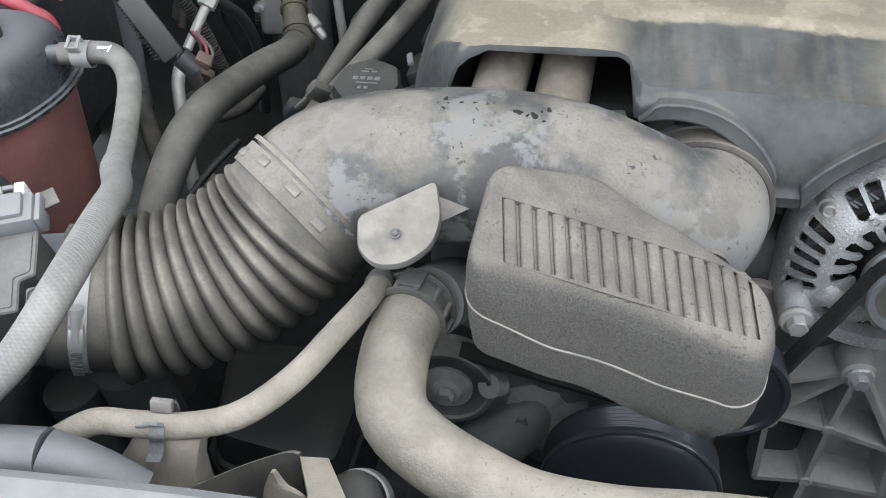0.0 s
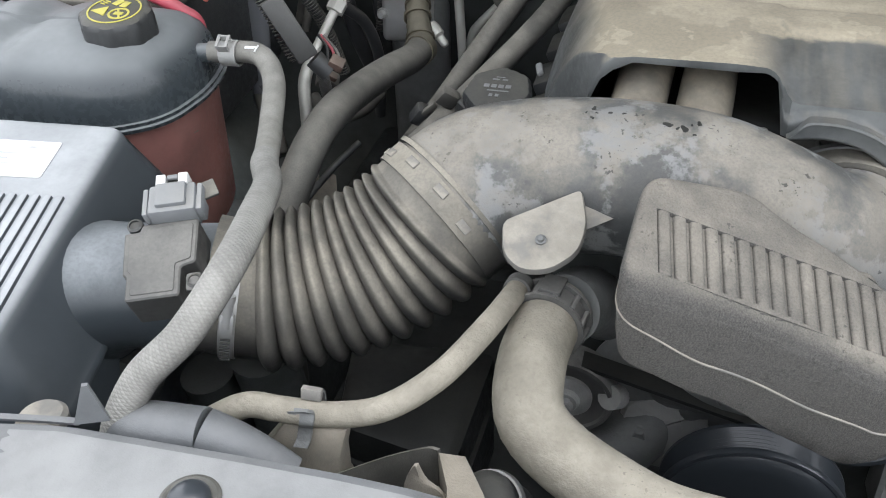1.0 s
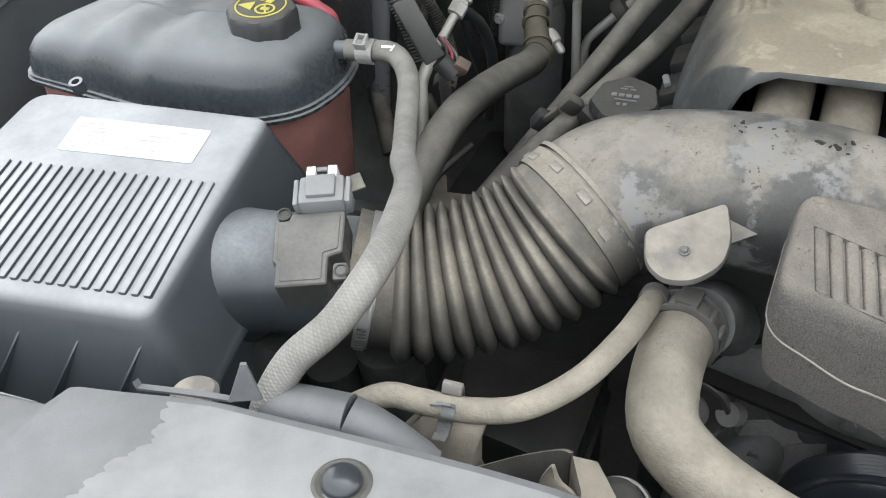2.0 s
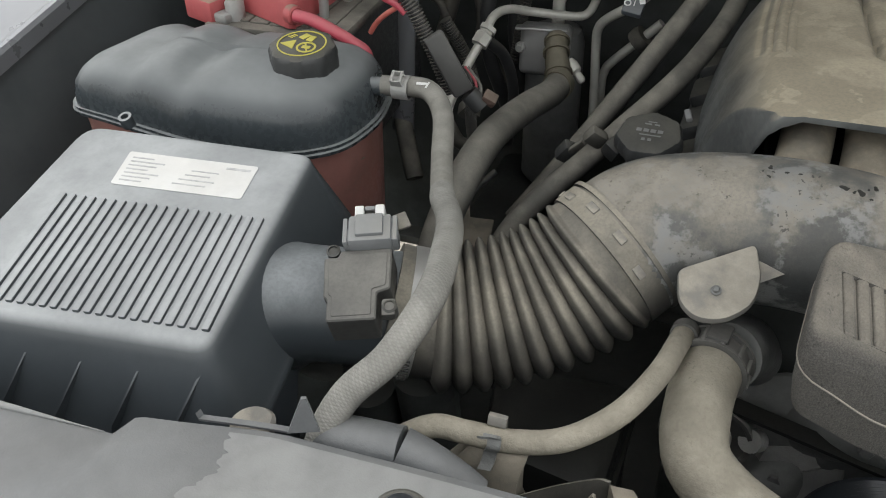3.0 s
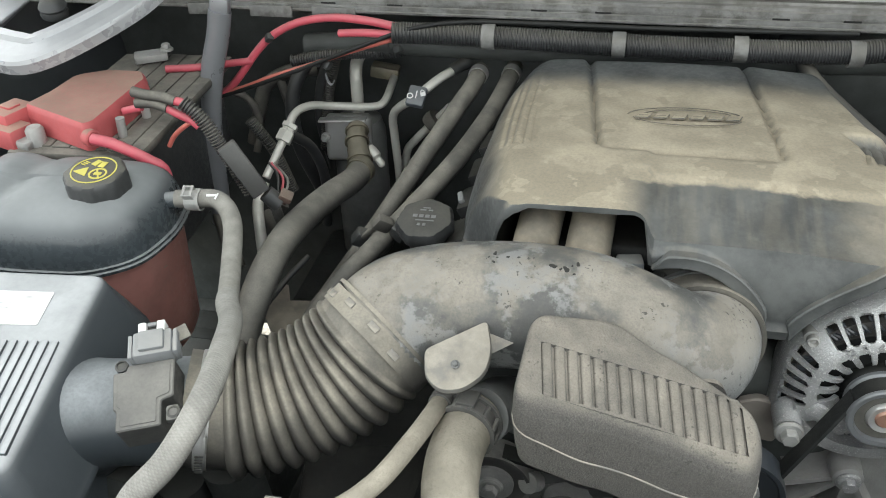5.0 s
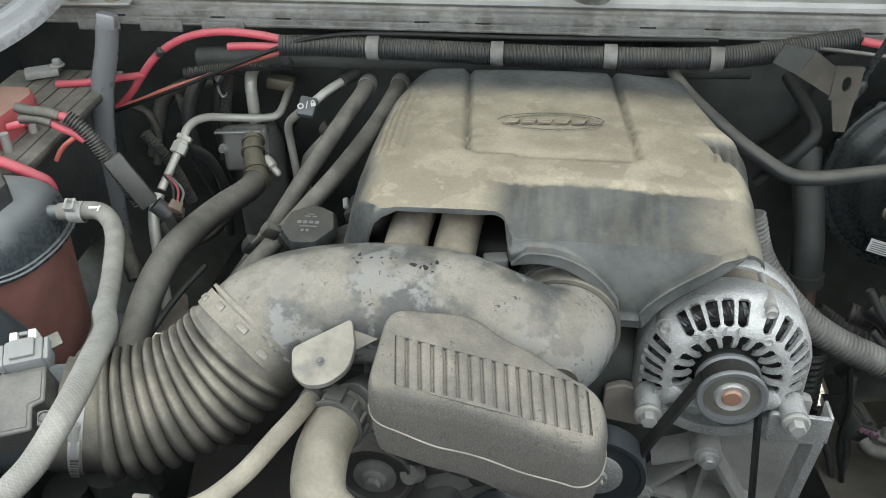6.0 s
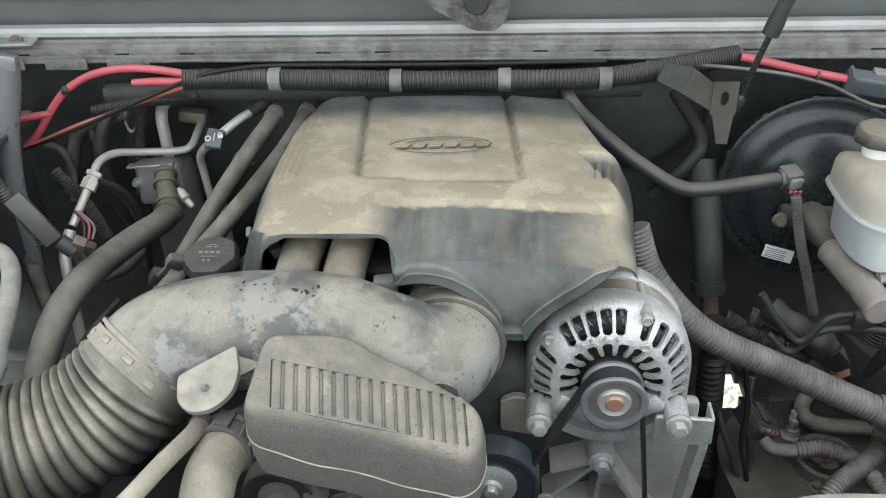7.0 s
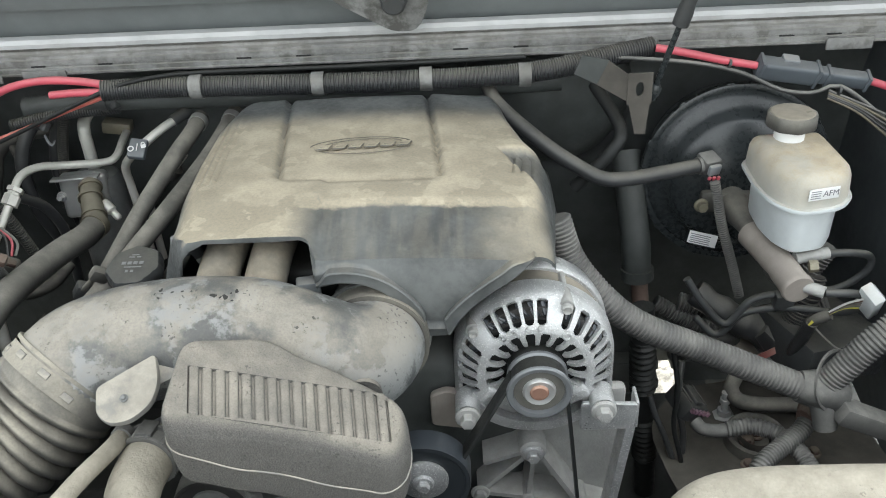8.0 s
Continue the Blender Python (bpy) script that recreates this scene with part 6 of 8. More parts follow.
p1 = pulley("tensioner_pulley", (0.299, 0.545, 0.873), 0.0565, 0.030, "pulley", "shiny black belt tensioner pulley with a bolt")
part("hub", lathe([(0, 0), (0.030, 0), (0.030, 0.003), (0.024, 0.006), (0, 0.006)], (0.299, 0.521, 0.873), (0, -1, 0), 30), M["cast"], p1, "bright bearing hub")
part("bolt", hexbolt((0.299, 0.514, 0.873), (0, -1, 0), 0.008, 0.010, 0.013), M["cast"], p1)
p2 = pulley("idler_pulley", (0.040, 0.545, 0.838), 0.047, 0.030, "loom", "grey dusty idler pulley beside the radiator hose")
part("hub", lathe([(0, 0), (0.026, 0), (0.026, 0.004), (0.015, 0.007), (0.012, 0.012), (0, 0.013)], (0.040, 0.521, 0.838), (0, -1, 0), 30), M["cast_dull"], p2)
part("bolt", hexbolt((0.040, 0.512, 0.838), (0, -1, 0), 0.009, 0.011, 0.014), M["cast_dull"], p2)
p3 = pulley("fan_pulley", (0.222, 0.497, 0.786), 0.0835, 0.034, "pulley", "large shiny black grooved fan pulley", grooves=6, dish=0.003)
part("rim", lathe([(0.0845, -0.004), (0.0845, 0.0), (0.0838, 0.002), (0.0815, 0.003), (0.0800, 0.0025), (0.0780, 0.0045), (0.0730, 0.0080), (0.066, 0.0100), (0.04, 0.0125), (0, 0.0135)], (0.222, 0.464, 0.786), (0, -1, 0), 72), M["pulley"], p3)
def belt_run(a, b, w=0.021, t=0.004):
    a, b = Vector(a), Vector(b)
    d = (b - a).normalized()
    n = d.cross(Vector((0, 1, 0))).normalized()
    q = lambda p: [p + Vector((0, s * w / 2, 0)) + n * k * t / 2 for s, k in ((-1, -1), (1, -1), (1, 1), (-1, 1))]
    return loft([q(a), q(a.lerp(b, 0.5)), q(b)])
belt = thing("drive_belt", "black ribbed rubber drive belt", "drive belt", (0.25, 0.525, 0.80))
part("span", belt_run((0.052, 0.528, 0.882), (0.295, 0.528, 0.823)), M["blackrubber"], belt)
part("span", belt_run((0.342, 0.532, 0.892), (0.4065, 0.566, 0.988)), M["blackrubber"], belt)
part("span", belt_run((0.4705, 0.566, 0.970), (0.492, 0.55, 0.75)), M["blackrubber"], belt)
part("wrap", loft([[Vector((0.4375 + r * math.cos(a), 0.566 + s, 0.976 + r * math.sin(a))) for r, s in ((0.030, -0.010), (0.034, -0.010), (0.034, 0.010), (0.030, 0.010))] for a in (radians(-12 + 190 * k / 24) for k in range(25))]), M["blackrubber"], belt)

# alternator
AX, AZ = 0.4365, 0.976
alt = thing("alternator", "silver cast aluminium alternator with finned front housing", "alternator", (AX, 0.64, AZ - 0.095))
# rear body and stator band
part("stator", lathe([(0, 0.0), (0.0905, 0.0), (0.0905, 0.052), (0, 0.052)], (AX, 0.672, AZ), (0, -1, 0), 64), M["tan_bracket"], alt, "dusty laminated stator ring")
part("rear_housing", lathe([(0, 0.0), (0.06, 0.0), (0.082, 0.012), (0.092, 0.03), (0.0965, 0.05), (0.0965, 0.062), (0.094, 0.066), (0, 0.066)], (AX, 0.736, AZ), (0, -1, 0), 64), M["cast"], alt)
part("winding", lathe([(0.04, 0.0), (0.083, 0.0), (0.083, 0.014), (0.04, 0.016)], (AX, 0.618, AZ), (0, -1, 0), 48), M["winding"], alt, "dark copper windings behind the fins")
# black backing disc stands in for the unlit inside behind the slots
part("shade_disc", lathe([(0, 0.0), (0.066, 0.0), (0.066, 0.010), (0.03, 0.013), (0, 0.013)], (AX, 0.612, AZ), (0, -1, 0), 48), M["blackrubber"], alt)
# front housing: a domed plate with two rows of vent slots
HOUSE_Y = [(0.0375, 0.5905), (0.0420, 0.5865), (0.0470, 0.5842), (0.0530, 0.5832), (0.0620, 0.5835), (0.0680, 0.5850), (0.0740, 0.5890), (0.0810, 0.5950), (0.0880, 0.6020), (0.0930, 0.6085), (0.0962, 0.6150), (0.0975, 0.6230), (0.0975, 0.6300)]
OUTER_SLOTS = [(d, 4.2) for d in (130, 118.8, 107.5, 96.2, 85)] + [(63.4, 4.0), (50, 4.4), (37, 4.3), (25.5, 4.0), (14.5, 3.9), (3.5, 3.9), (-8, 3.9), (-18.5, 3.6), (157.4, 4.0), (168.5, 3.9), (179, 3.8), (189.5, 3.8), (199.5, 3.4)]
INNER_SLOTS = [(-14 + 18.6 * k, 6.2) for k in range(12)]
def slot_lines(slots):
    out = []
    for d, w in slots:
        out += [d - w, d - w * 0.72, d - w * 0.4, d, d + w * 0.4, d + w * 0.72, d + w]
    return out
def slot_open(d, r, slots, r0, r1, corner):
    for c, w in slots:
        off = abs(d - c)
        if off < w:
            trim = corner * (1.0 if off > w * 0.72 else 0.35 if off > w * 0.4 else 0.0)
            if r0 + trim < r < r1 - trim:
                return True
    return False
def housing_at(r, a, y):
    """The round housing, drawn out to straight flanks below its axis."""
    reach = 1.0
    if math.sin(a) < 0:
        reach += (min(1.17, 1 / abs(math.cos(a))) - 1) * smooth(0.055, 0.09, r)
    return (AX + r * reach * math.cos(a), y, AZ + r * reach * math.sin(a))
def front_housing():
    angles = sorted(set(round(v, 2) for v in slot_lines(OUTER_SLOTS) + slot_lines(INNER_SLOTS) + [-39 + 3 * k for k in range(87)] if -39 <= v <= 219))
    radii = [0.0375, 0.0395, 0.0420, 0.0450, 0.0475, 0.0488, 0.0500, 0.0519, 0.0532, 0.0545, 0.0562, 0.0580, 0.0598, 0.0620, 0.0660, 0.0695, 0.0705, 0.0718, 0.0740, 0.0775, 0.0810, 0.0850, 0.0880, 0.0900, 0.0914, 0.0925, 0.0945, 0.0962, 0.0972, 0.0975]
    bm = bmesh.new()
    grid = []
    for d in angles:
        a = radians(d)
        grid.append([bm.verts.new(housing_at(r, a, lerp_list(HOUSE_Y, r))) for r in radii])
        grid[-1].append(bm.verts.new(housing_at(0.0978, a, 0.640)))
    for i in range(len(angles) - 1):
        d = (angles[i] + angles[i + 1]) / 2
        for j in range(len(radii)):
            r = (radii[j] + radii[j + 1]) / 2 if j + 1 < len(radii) else 0.098
            if slot_open(d, r, OUTER_SLOTS, 0.0695, 0.0930, 0.0017) or slot_open(d, r, INNER_SLOTS, 0.0, 0.0600, 0.0026):
                continue
            bm.faces.new((grid[i][j], grid[i + 1][j], grid[i + 1][j + 1], grid[i][j + 1]))
    bmesh.ops.delete(bm, geom=[v for v in bm.verts if not v.link_faces], context="VERTS")
    bmesh.ops.recalc_face_normals(bm, faces=bm.faces)
    if sum(f.normal.y for f in bm.faces) > 0:
        bmesh.ops.reverse_faces(bm, faces=bm.faces)
    bmesh.ops.solidify(bm, geom=bm.faces[:] + bm.edges[:] + bm.verts[:], thickness=0.0055)
    return bm
part("front_housing", front_housing(), M["cast"], alt, "slotted cast front housing", sharp=50)
for deg, rr in ((66.5, 0.0900), (144, 0.0900)):
    a = radians(deg)
    c = Vector((AX + rr * math.cos(a), 0.602, AZ + rr * math.sin(a)))
    part("through_bolt", lathe([(0, 0), (0.0065, 0), (0.0065, 0.006), (0.0052, 0.0075), (0.0035, 0.004), (0, 0.004)], c, (0, -1, 0), 16), M["cast_dull"], alt)
    part("case_boss", tube([c + Vector((0, 0.002, 0)), c + Vector((0, 0.05, 0)), c + Vector((0, 0.10, 0))], lambda s: 0.0085 if s < 0.3 else 0.0045, 18, 12), M["cast_dull"], alt)
for deg, rr in ((58, 0.0655), (208, 0.0640)):
    a = radians(deg)
    part("front_screw", lathe([(0, 0), (0.006, 0), (0.006, 0.002), (0.0045, 0.003), (0.0035, 0.0005), (0, 0.0005)], (AX + rr * math.cos(a), 0.584, AZ + rr * math.sin(a)), (0, -1, 0), 16), M["cast"], alt)
def toothed_arc():
    rows = []
    for k in range(73):
        a = radians(215 + 110 * k / 72)
        r1 = 0.0545 + (0.0035 if (k // 4) % 2 else 0.0)
        rows.append([Vector((AX + r * math.cos(a), y, AZ + r * math.sin(a))) for r, y in ((0.040, 0.580), (r1, 0.580), (r1, 0.584), (0.040, 0.584))])
    return loft(rows)
part("toothed_plate", toothed_arc(), M["cast_dull"], alt, "toothed grey plate behind the pulley")
for ch, deg in (("D", 125), ("R", 112.5), ("4", 100), ("4", 88.5)):
    a = radians(deg)
    out_dir = Vector((math.cos(a), 0, math.sin(a)))
    part("cast_letter", lettering(ch, 0.0115, basis((0, -1, 0.05), out_dir + Vector((0, 0.05, 0)), (AX + 0.0658 * math.cos(a), 0.5830, AZ + 0.0658 * math.sin(a))), 0.0014), M["cast"], alt)
# pulley and fan
part("fan_disc", lathe([(0, 0), (0.033, 0), (0.034, 0.004), (0.033, 0.014), (0.03, 0.018), (0, 0.018)], (AX, 0.602, AZ), (0, -1, 0), 48), M["blackrubber"], alt)
PX, PZ = 0.4375, 0.976
apul = part("alternator_pulley", lathe([(0, 0), (0.036, 0), (0.036, 0.004), (0.033, 0.006), (0.033, 0.026), (0.036, 0.028), (0.0385, 0.031), (0.0378, 0.0335), (0.0360, 0.0345), (0.0310, 0.0335), (0.0298, 0.030), (0.0292, 0.004), (0, 0.004)], (PX, 0.583, PZ), (0, -1, 0), 56), M["pulley_grey"], alt, "grey grooved alternator pulley")
part("pulley_cup", lathe([(0.012, 0), (0.0185, 0), (0.0195, 0.010), (0.017, 0.014), (0.012, 0.012)], (PX, 0.563, PZ), (0, -1, 0), 40), M["steel"], apul, "bright pulley hub")
part("pulley_bowl", lathe([(0.0296, 0.029), (0.0284, 0.016), (0.0250, 0.0075), (0.0180, 0.0060)], (PX, 0.583, PZ), (0, -1, 0), 40), M["hose_grey"], apul, "dusty pulley recess")
part("pulley_nut", lathe([(0, 0), (0.011, 0), (0.011, 0.013), (0.009, 0.015), (0.006, 0.015), (0, 0.014)], (PX, 0.563, PZ), (0, -1, 0), 30), M["copper"], apul, "copper-coloured shaft nut")
# lower mounting ears
for ex, ez in ((0.354, 0.930), (0.515, 0.934)):
    ear = part("mount_ear", join(tube([(ex, 0.600, ez), (ex, 0.566, ez)], 0.0150, 24, 5), box(((ex + AX) / 2, 0.59, (ez + AZ - 0.03) / 2), (0.05, 0.024, 0.022), (0, 32 if ex < AX else -32, 0), bev=0.006)), M["cast"], alt)
    part("mount_bolt", hexbolt((ex, 0.563, ez), (0, -1, 0), 0.0095, 0.013, 0.0155), M["cast_dull"], ear, "steel flange bolt")
part("lower_arc", loft([[Vector((AX + r * math.cos(a), 0.596 + s, AZ + 0.01 + r * math.sin(a))) for r, s in ((0.086, -0.012), (0.100, -0.012), (0.100, 0.012), (0.086, 0.012))] for a in (radians(208 + 124 * k / 24) for k in range(25))]), M["cast"], alt)
coils = []
for k in range(72):
    a0, a1 = radians(5 * k), radians(5 * k + (9 if k % 2 else 5))
    coils.append(tube([(AX + r * math.cos(a0 + (a1 - a0) * t), y, AZ + r * math.sin(a0 + (a1 - a0) * t)) for r, y, t in ((0.068, 0.614, 0.0), (0.072, 0.603, 0.2), (0.079, 0.604, 0.6), (0.0855, 0.611, 1.0))], 0.0021, 6, 7))
part("stator_coil", join(*coils), M["pulley"], alt, "glossy dark wire loops behind the fins")

# cast bracket below the alternator
abr = thing("alternator_bracket", "ribbed cast aluminium accessory bracket below the alternator", "bracket", (0.44, 0.60, 0.70))
part("back_plate", box((0.452, 0.645, 0.735), (0.21, 0.02, 0.34), bev=0.008), M["cast_dull"], abr, "dirty recessed back plate")
hubc = Vector((0.434, 0.590, 0.848))
# black arc added for the shade between toothed plate and lower arc
part("shade_arc", loft([[Vector((AX + r * math.cos(a), y, AZ + r * math.sin(a))) for r, y in ((0.05, 0.606), (0.088, 0.606), (0.088, 0.612), (0.05, 0.612))] for a in (radians(206 + 128 * k / 24) for k in range(25))]), M["blackrubber"], abr, "black arc added for the shade below the alternator")
part("boss", lathe([(0, 0), (0.018, 0), (0.0165, 0.03), (0.012, 0.032), (0, 0.032)], hubc + Vector((0, 0.026, 0)), (0, -1, 0), 24), M["cast_dull"], abr)
part("boss_bolt", hexbolt(hubc + Vector((0, -0.008, 0)), (0, -1, 0), 0.0085, 0.011, 0.0135), M["cast"], abr)
def web(a, b, w=0.007, d0=0.03):
    a, b = Vector(a), Vector(b)
    n = (b - a).normalized().cross(Vector((0, 1, 0))).normalized() * w / 2
    back = Vector((0, 0.022, 0))
    return loft([[p - n + Vector((0, -d0, 0)), p + n + Vector((0, -d0, 0)), p + n * 1.6 + back, p - n * 1.6 + back] for p in (a, b)])
NODE = {k: Vector((x, 0.618, z)) for k, x, z in (("hub", 0.437, 0.846), ("mid", 0.429, 0.758), ("low", 0.425, 0.672), ("left", 0.366, 0.770), ("upper", 0.372, 0.822), ("right", 0.500, 0.735), ("far", 0.548, 0.715), ("low_left", 0.372, 0.668), ("low_right", 0.505, 0.664), ("foot", 0.418, 0.58))}
for a, b in (("hub", "mid"), ("hub", "left"), ("hub", "upper"), ("hub", "right"), ("mid", "left"), ("mid", "right"), ("right", "far"), ("mid", "low"), ("left", "low_left"), ("low", "low_left"), ("low", "low_right"), ("right", "low_right"), ("low", "foot")):
    part("rib", web(NODE[a], NODE[b], 0.0062, 0.026), M["cast_dull"], abr)
for k in ("mid", "low", "right"):
    part("rib_boss", lathe([(0, 0), (0.0095, 0), (0.0080, 0.048), (0.0060, 0.050), (0, 0.050)], NODE[k] + Vector((0, 0.022, 0)), (0, -1, 0), 16), M["cast_dull"], abr)
part("foot_bolt", hexbolt(NODE["left"] + Vector((0, -0.026, 0)), (0, -1, 0), 0.0085, 0.010, 0.0125), M["cast_dull"], abr)
part("side_plate", slab(rounded([Vector((-0.045, -0.03)), Vector((0.02, -0.03)), Vector((0.024, 0.010)), Vector((-0.045, 0.014))], 0.006), [(0, 0), (0, 0.004), (0.0012, 0.005)], basis((0, -1, 0), (0, 0, 1), (0.535, 0.582, 0.920))), M["cast"], abr)
part("side_flange", box((0.5585, 0.594, 0.911), (0.004, 0.03, 0.040), bev=0.001), M["cast"], abr)
part("side_leg", loft([[Vector((0.553 - 0.02 * t - 0.006, 0.580, 0.89 - 0.17 * t)), Vector((0.558 - 0.02 * t, 0.580, 0.89 - 0.17 * t)), Vector((0.558 - 0.02 * t, 0.612, 0.89 - 0.17 * t)), Vector((0.553 - 0.02 * t - 0.006, 0.612, 0.89 - 0.17 * t))] for t in (0, 0.5, 1)]), M["cast"], abr)
part("left_plate", slab(rounded([Vector((-0.035, -0.035)), Vector((0.02, -0.045)), Vector((0.03, 0.02)), Vector((-0.012, 0.032)), Vector((-0.035, 0.022))], 0.008), [(0, 0), (0, 0.008), (0.002, 0.010)], basis((0, -1, 0), (0, 0, 1), (0.337, 0.622, 0.902)) @ Matrix.Diagonal((0.85, 0.85, 1, 1))), M["cast_tan"], abr)

# ---- hoses at the front ----
rad = thing("radiator_hose", "fat beige dusty upper radiator hose", "radiator hose", (0.1, 0.35, 0.97))
HOSE_G = [(0.036, 0.452, 1.0085), (0.029, 0.4240, 1.0125), (0.0255, 0.385, 1.0100), (0.0310, 0.350, 0.9930), (0.0560, 0.3350, 0.9745), (0.0960, 0.3205, 0.9630), (0.1380, 0.3060, 0.9605), (0.1960, 0.3020, 0.9605), (0.2600, 0.306, 0.961), (0.3959, 0.3072, 0.9660), (0.5179, 0.3267, 0.9745), (0.5978, 0.3815, 0.9795), (0.7192, 0.3885, 0.9805), (0.8497, 0.383, 0.980)]
part("hose_body", tube(HOSE_G, 0.0263, 36, 110), M["hose_beige"], rad)
rax = Vector((0.15, 0.95, -0.05)).normalized()
clampG = part("clamp_ring", band((0.0300, 0.4335, 1.0120), rax, 0.0268, 0.016, 0.0020, 48), M["sensor"], rad, "dusty plastic quick-connect ring")
part("ring_flange", band((0.0284, 0.4250, 1.0125), rax, 0.0272, 0.0035, 0.0038, 48), M["loom"], clampG)
part("ring_flange", band((0.0316, 0.4425, 1.0115), rax, 0.0285, 0.0035, 0.0040, 48), M["loom"], clampG)
gm = basis(rax, (0, 0, 1), (0.0300, 0.4335, 1.0120))
for k in range(12):
    a = radians(30 * k + 10)
    c = gm @ Vector((0.0302 * math.cos(a), 0.0302 * math.sin(a), 0))
    part("ring_web", box((0, 0, 0), (0.004, 0.004, 0.018), bev=0.001, m=basis(rax, c - gm.translation, c)), M["loom"], clampG)
part("release_tab", box((0.0, 0.031, 0.004), (0.018, 0.005, 0.022), bev=0.0015, m=gm), M["sensor"], clampG, "square release tab")
vent = thing("vent_hose", "thin beige dusty vent hose held by a clip", "vent hose", (-0.08, 0.30, 1.0))
HOSE_H = [(0.0045, 0.4469, 1.0327), (0.0, 0.416, 1.0383), (-0.0075, 0.3630, 1.0530), (-0.0275, 0.3190, 1.0480), (-0.0608, 0.2979, 1.0302), (-0.0976, 0.2878, 1.0245), (-0.1324, 0.2844, 1.0248), (-0.1606, 0.2805, 1.0241), (-0.1929, 0.2561, 1.0109), (-0.2213, 0.2263, 0.9888)]
part("hose_body", tube(HOSE_H, 0.0093, 20, 80), M["hose_beige"], vent)
part("hose_end", band((0.0038, 0.440, 1.0335), (0.1, 0.98, -0.18), 0.0090, 0.010, 0.0026, 24), M["loom"], vent)
# clip post
clip = thing("hose_clip", "dusty clip stand holding the vent hose", "hose clip", (-0.115, 0.285, 0.97))
part("stand", loft([[Vector((cx + sx * w, cy + sy * d, z)) for sx, sy in ((-1, -0.7), (-0.7, -1), (0.7, -1), (1, -0.7), (1, 0.7), (0.7, 1), (-0.7, 1), (-1, 0.7))] for cx, cy, z, w, d in ((-0.128, 0.284, 0.950, 0.044, 0.018), (-0.126, 0.285, 0.966, 0.036, 0.016), (-0.118, 0.287, 0.990, 0.028, 0.014), (-0.108, 0.289, 1.012, 0.023, 0.012), (-0.105, 0.290, 1.017, 0.021, 0.010), (-0.105, 0.290, 1.018, 0.017, 0.008))]), M["tan_bracket"], clip)
def bent_strip(pts, width, t=0.0011, n=28):
    """Thin spring steel bent along a line that lies across x."""
    q = even(pts, n)
    rows = []
    for k, c in enumerate(q):
        d = (q[min(k + 1, n - 1)] - q[max(k - 1, 0)]).normalized()
        side = Vector((1, 0.08, 0.02))
        up = side.cross(d).normalized()
        rows.append([c - side * width / 2 - up * t, c + side * width / 2 - up * t, c + side * width / 2 + up * t, c - side * width / 2 + up * t])
    return loft(rows)
part("jaw", bent_strip([(-0.1105, 0.2745, 1.0400), (-0.1080, 0.2770, 1.0355), (-0.1075, 0.2735, 1.0290), (-0.1105, 0.2765, 1.0205), (-0.1115, 0.2735, 1.0125), (-0.1130, 0.2690, 1.0075)], 0.0100), M["cast_dark"], clip, "bent spring steel jaw")
part("jaw", bent_strip([(-0.1170, 0.2715, 1.0385), (-0.1125, 0.2735, 1.0385), (-0.1075, 0.2750, 1.0392)], 0.0045), M["cast_dark"], clip)
part("jaw", bent_strip([(-0.1110, 0.3020, 1.0180), (-0.1110, 0.3015, 1.0300), (-0.1110, 0.2970, 1.0370)], 0.0110), M["cast_dark"], clip)
part("clip_head", box((-0.1105, 0.2925, 1.0375), (0.0145, 0.0055, 0.0090), (-12, 4, 4), bev=0.0008), M["flap"], clip, "pale clip head")

# ---- along the cowl ----
cl = thing("cowl_loom", "black split loom strapped along the cowl", "wire loom", (0.2, 1.07, 1.14))
part("loom", corrugated([(-0.195, 1.052, 1.172), (-0.12, 1.066, 1.168), (0.0, 1.074, 1.163), (0.2, 1.076, 1.159), (0.4, 1.078, 1.160), (0.50, 1.082, 1.166), (0.58, 1.095, 1.176), (0.66, 1.11, 1.186)], 0.0158, 0.0040, 0.0016, 16), M["loom_black"], cl)
for x in (-0.052, 0.137, 0.305, 0.458):
    zc = 1.1653 if x < 0 else 1.160
    yc = 1.0706 if x < 0 else 1.0755 if x < 0.3 else 1.0775
    strap = loft([[Vector((x - 0.0095 + 0.019 * (s > 0), yc + r * math.sin(a), zc + r * math.cos(a))) for s, r in ((-1, 0.0172), (1, 0.0172), (1, 0.0188), (-1, 0.0188))] for a in (radians(10 - 20 * k) for k in range(11))])
    part("strap", strap, M["cowl"], cl, "grey metal strap")
conduit = thing("cowl_conduit", "dark conduit under the cowl loom", "conduit", (0.05, 1.115, 1.11))
part("conduit_body", tube([(-0.36, 1.13, 1.118), (-0.24, 1.12, 1.130), (-0.1, 1.115, 1.132), (0.1, 1.115, 1.130), (0.3, 1.12, 1.128), (0.52, 1.13, 1.13)], 0.018, 18, 40), M["bay"], conduit)
for x in (-0.22, 0.02, 0.24):
    part("conduit_clip", band((x, 1.117, 1.131), (1, 0, 0), 0.0185, 0.010, 0.0015, 24), M["black"], conduit)
cable("red_cable", [(-0.56, 1.05, 1.030), (-0.505, 1.058, 1.045), (-0.465, 1.062, 1.075), (-0.420, 1.064, 1.128), (-0.390, 1.066, 1.155), (-0.345, 1.066, 1.177), (-0.291, 1.064, 1.187), (-0.235, 1.060, 1.186), (-0.185, 1.054, 1.180)], 0.0062, "redwire", "thick red cable looped toward the cowl loom")
cable("red_cable", [(-0.540, 0.99, 1.122), (-0.50, 1.0, 1.122), (-0.47, 1.02, 1.120), (-0.448, 1.055, 1.112), (-0.43, 1.063, 1.112)], 0.0058, "redwire", "red cable across the battery")
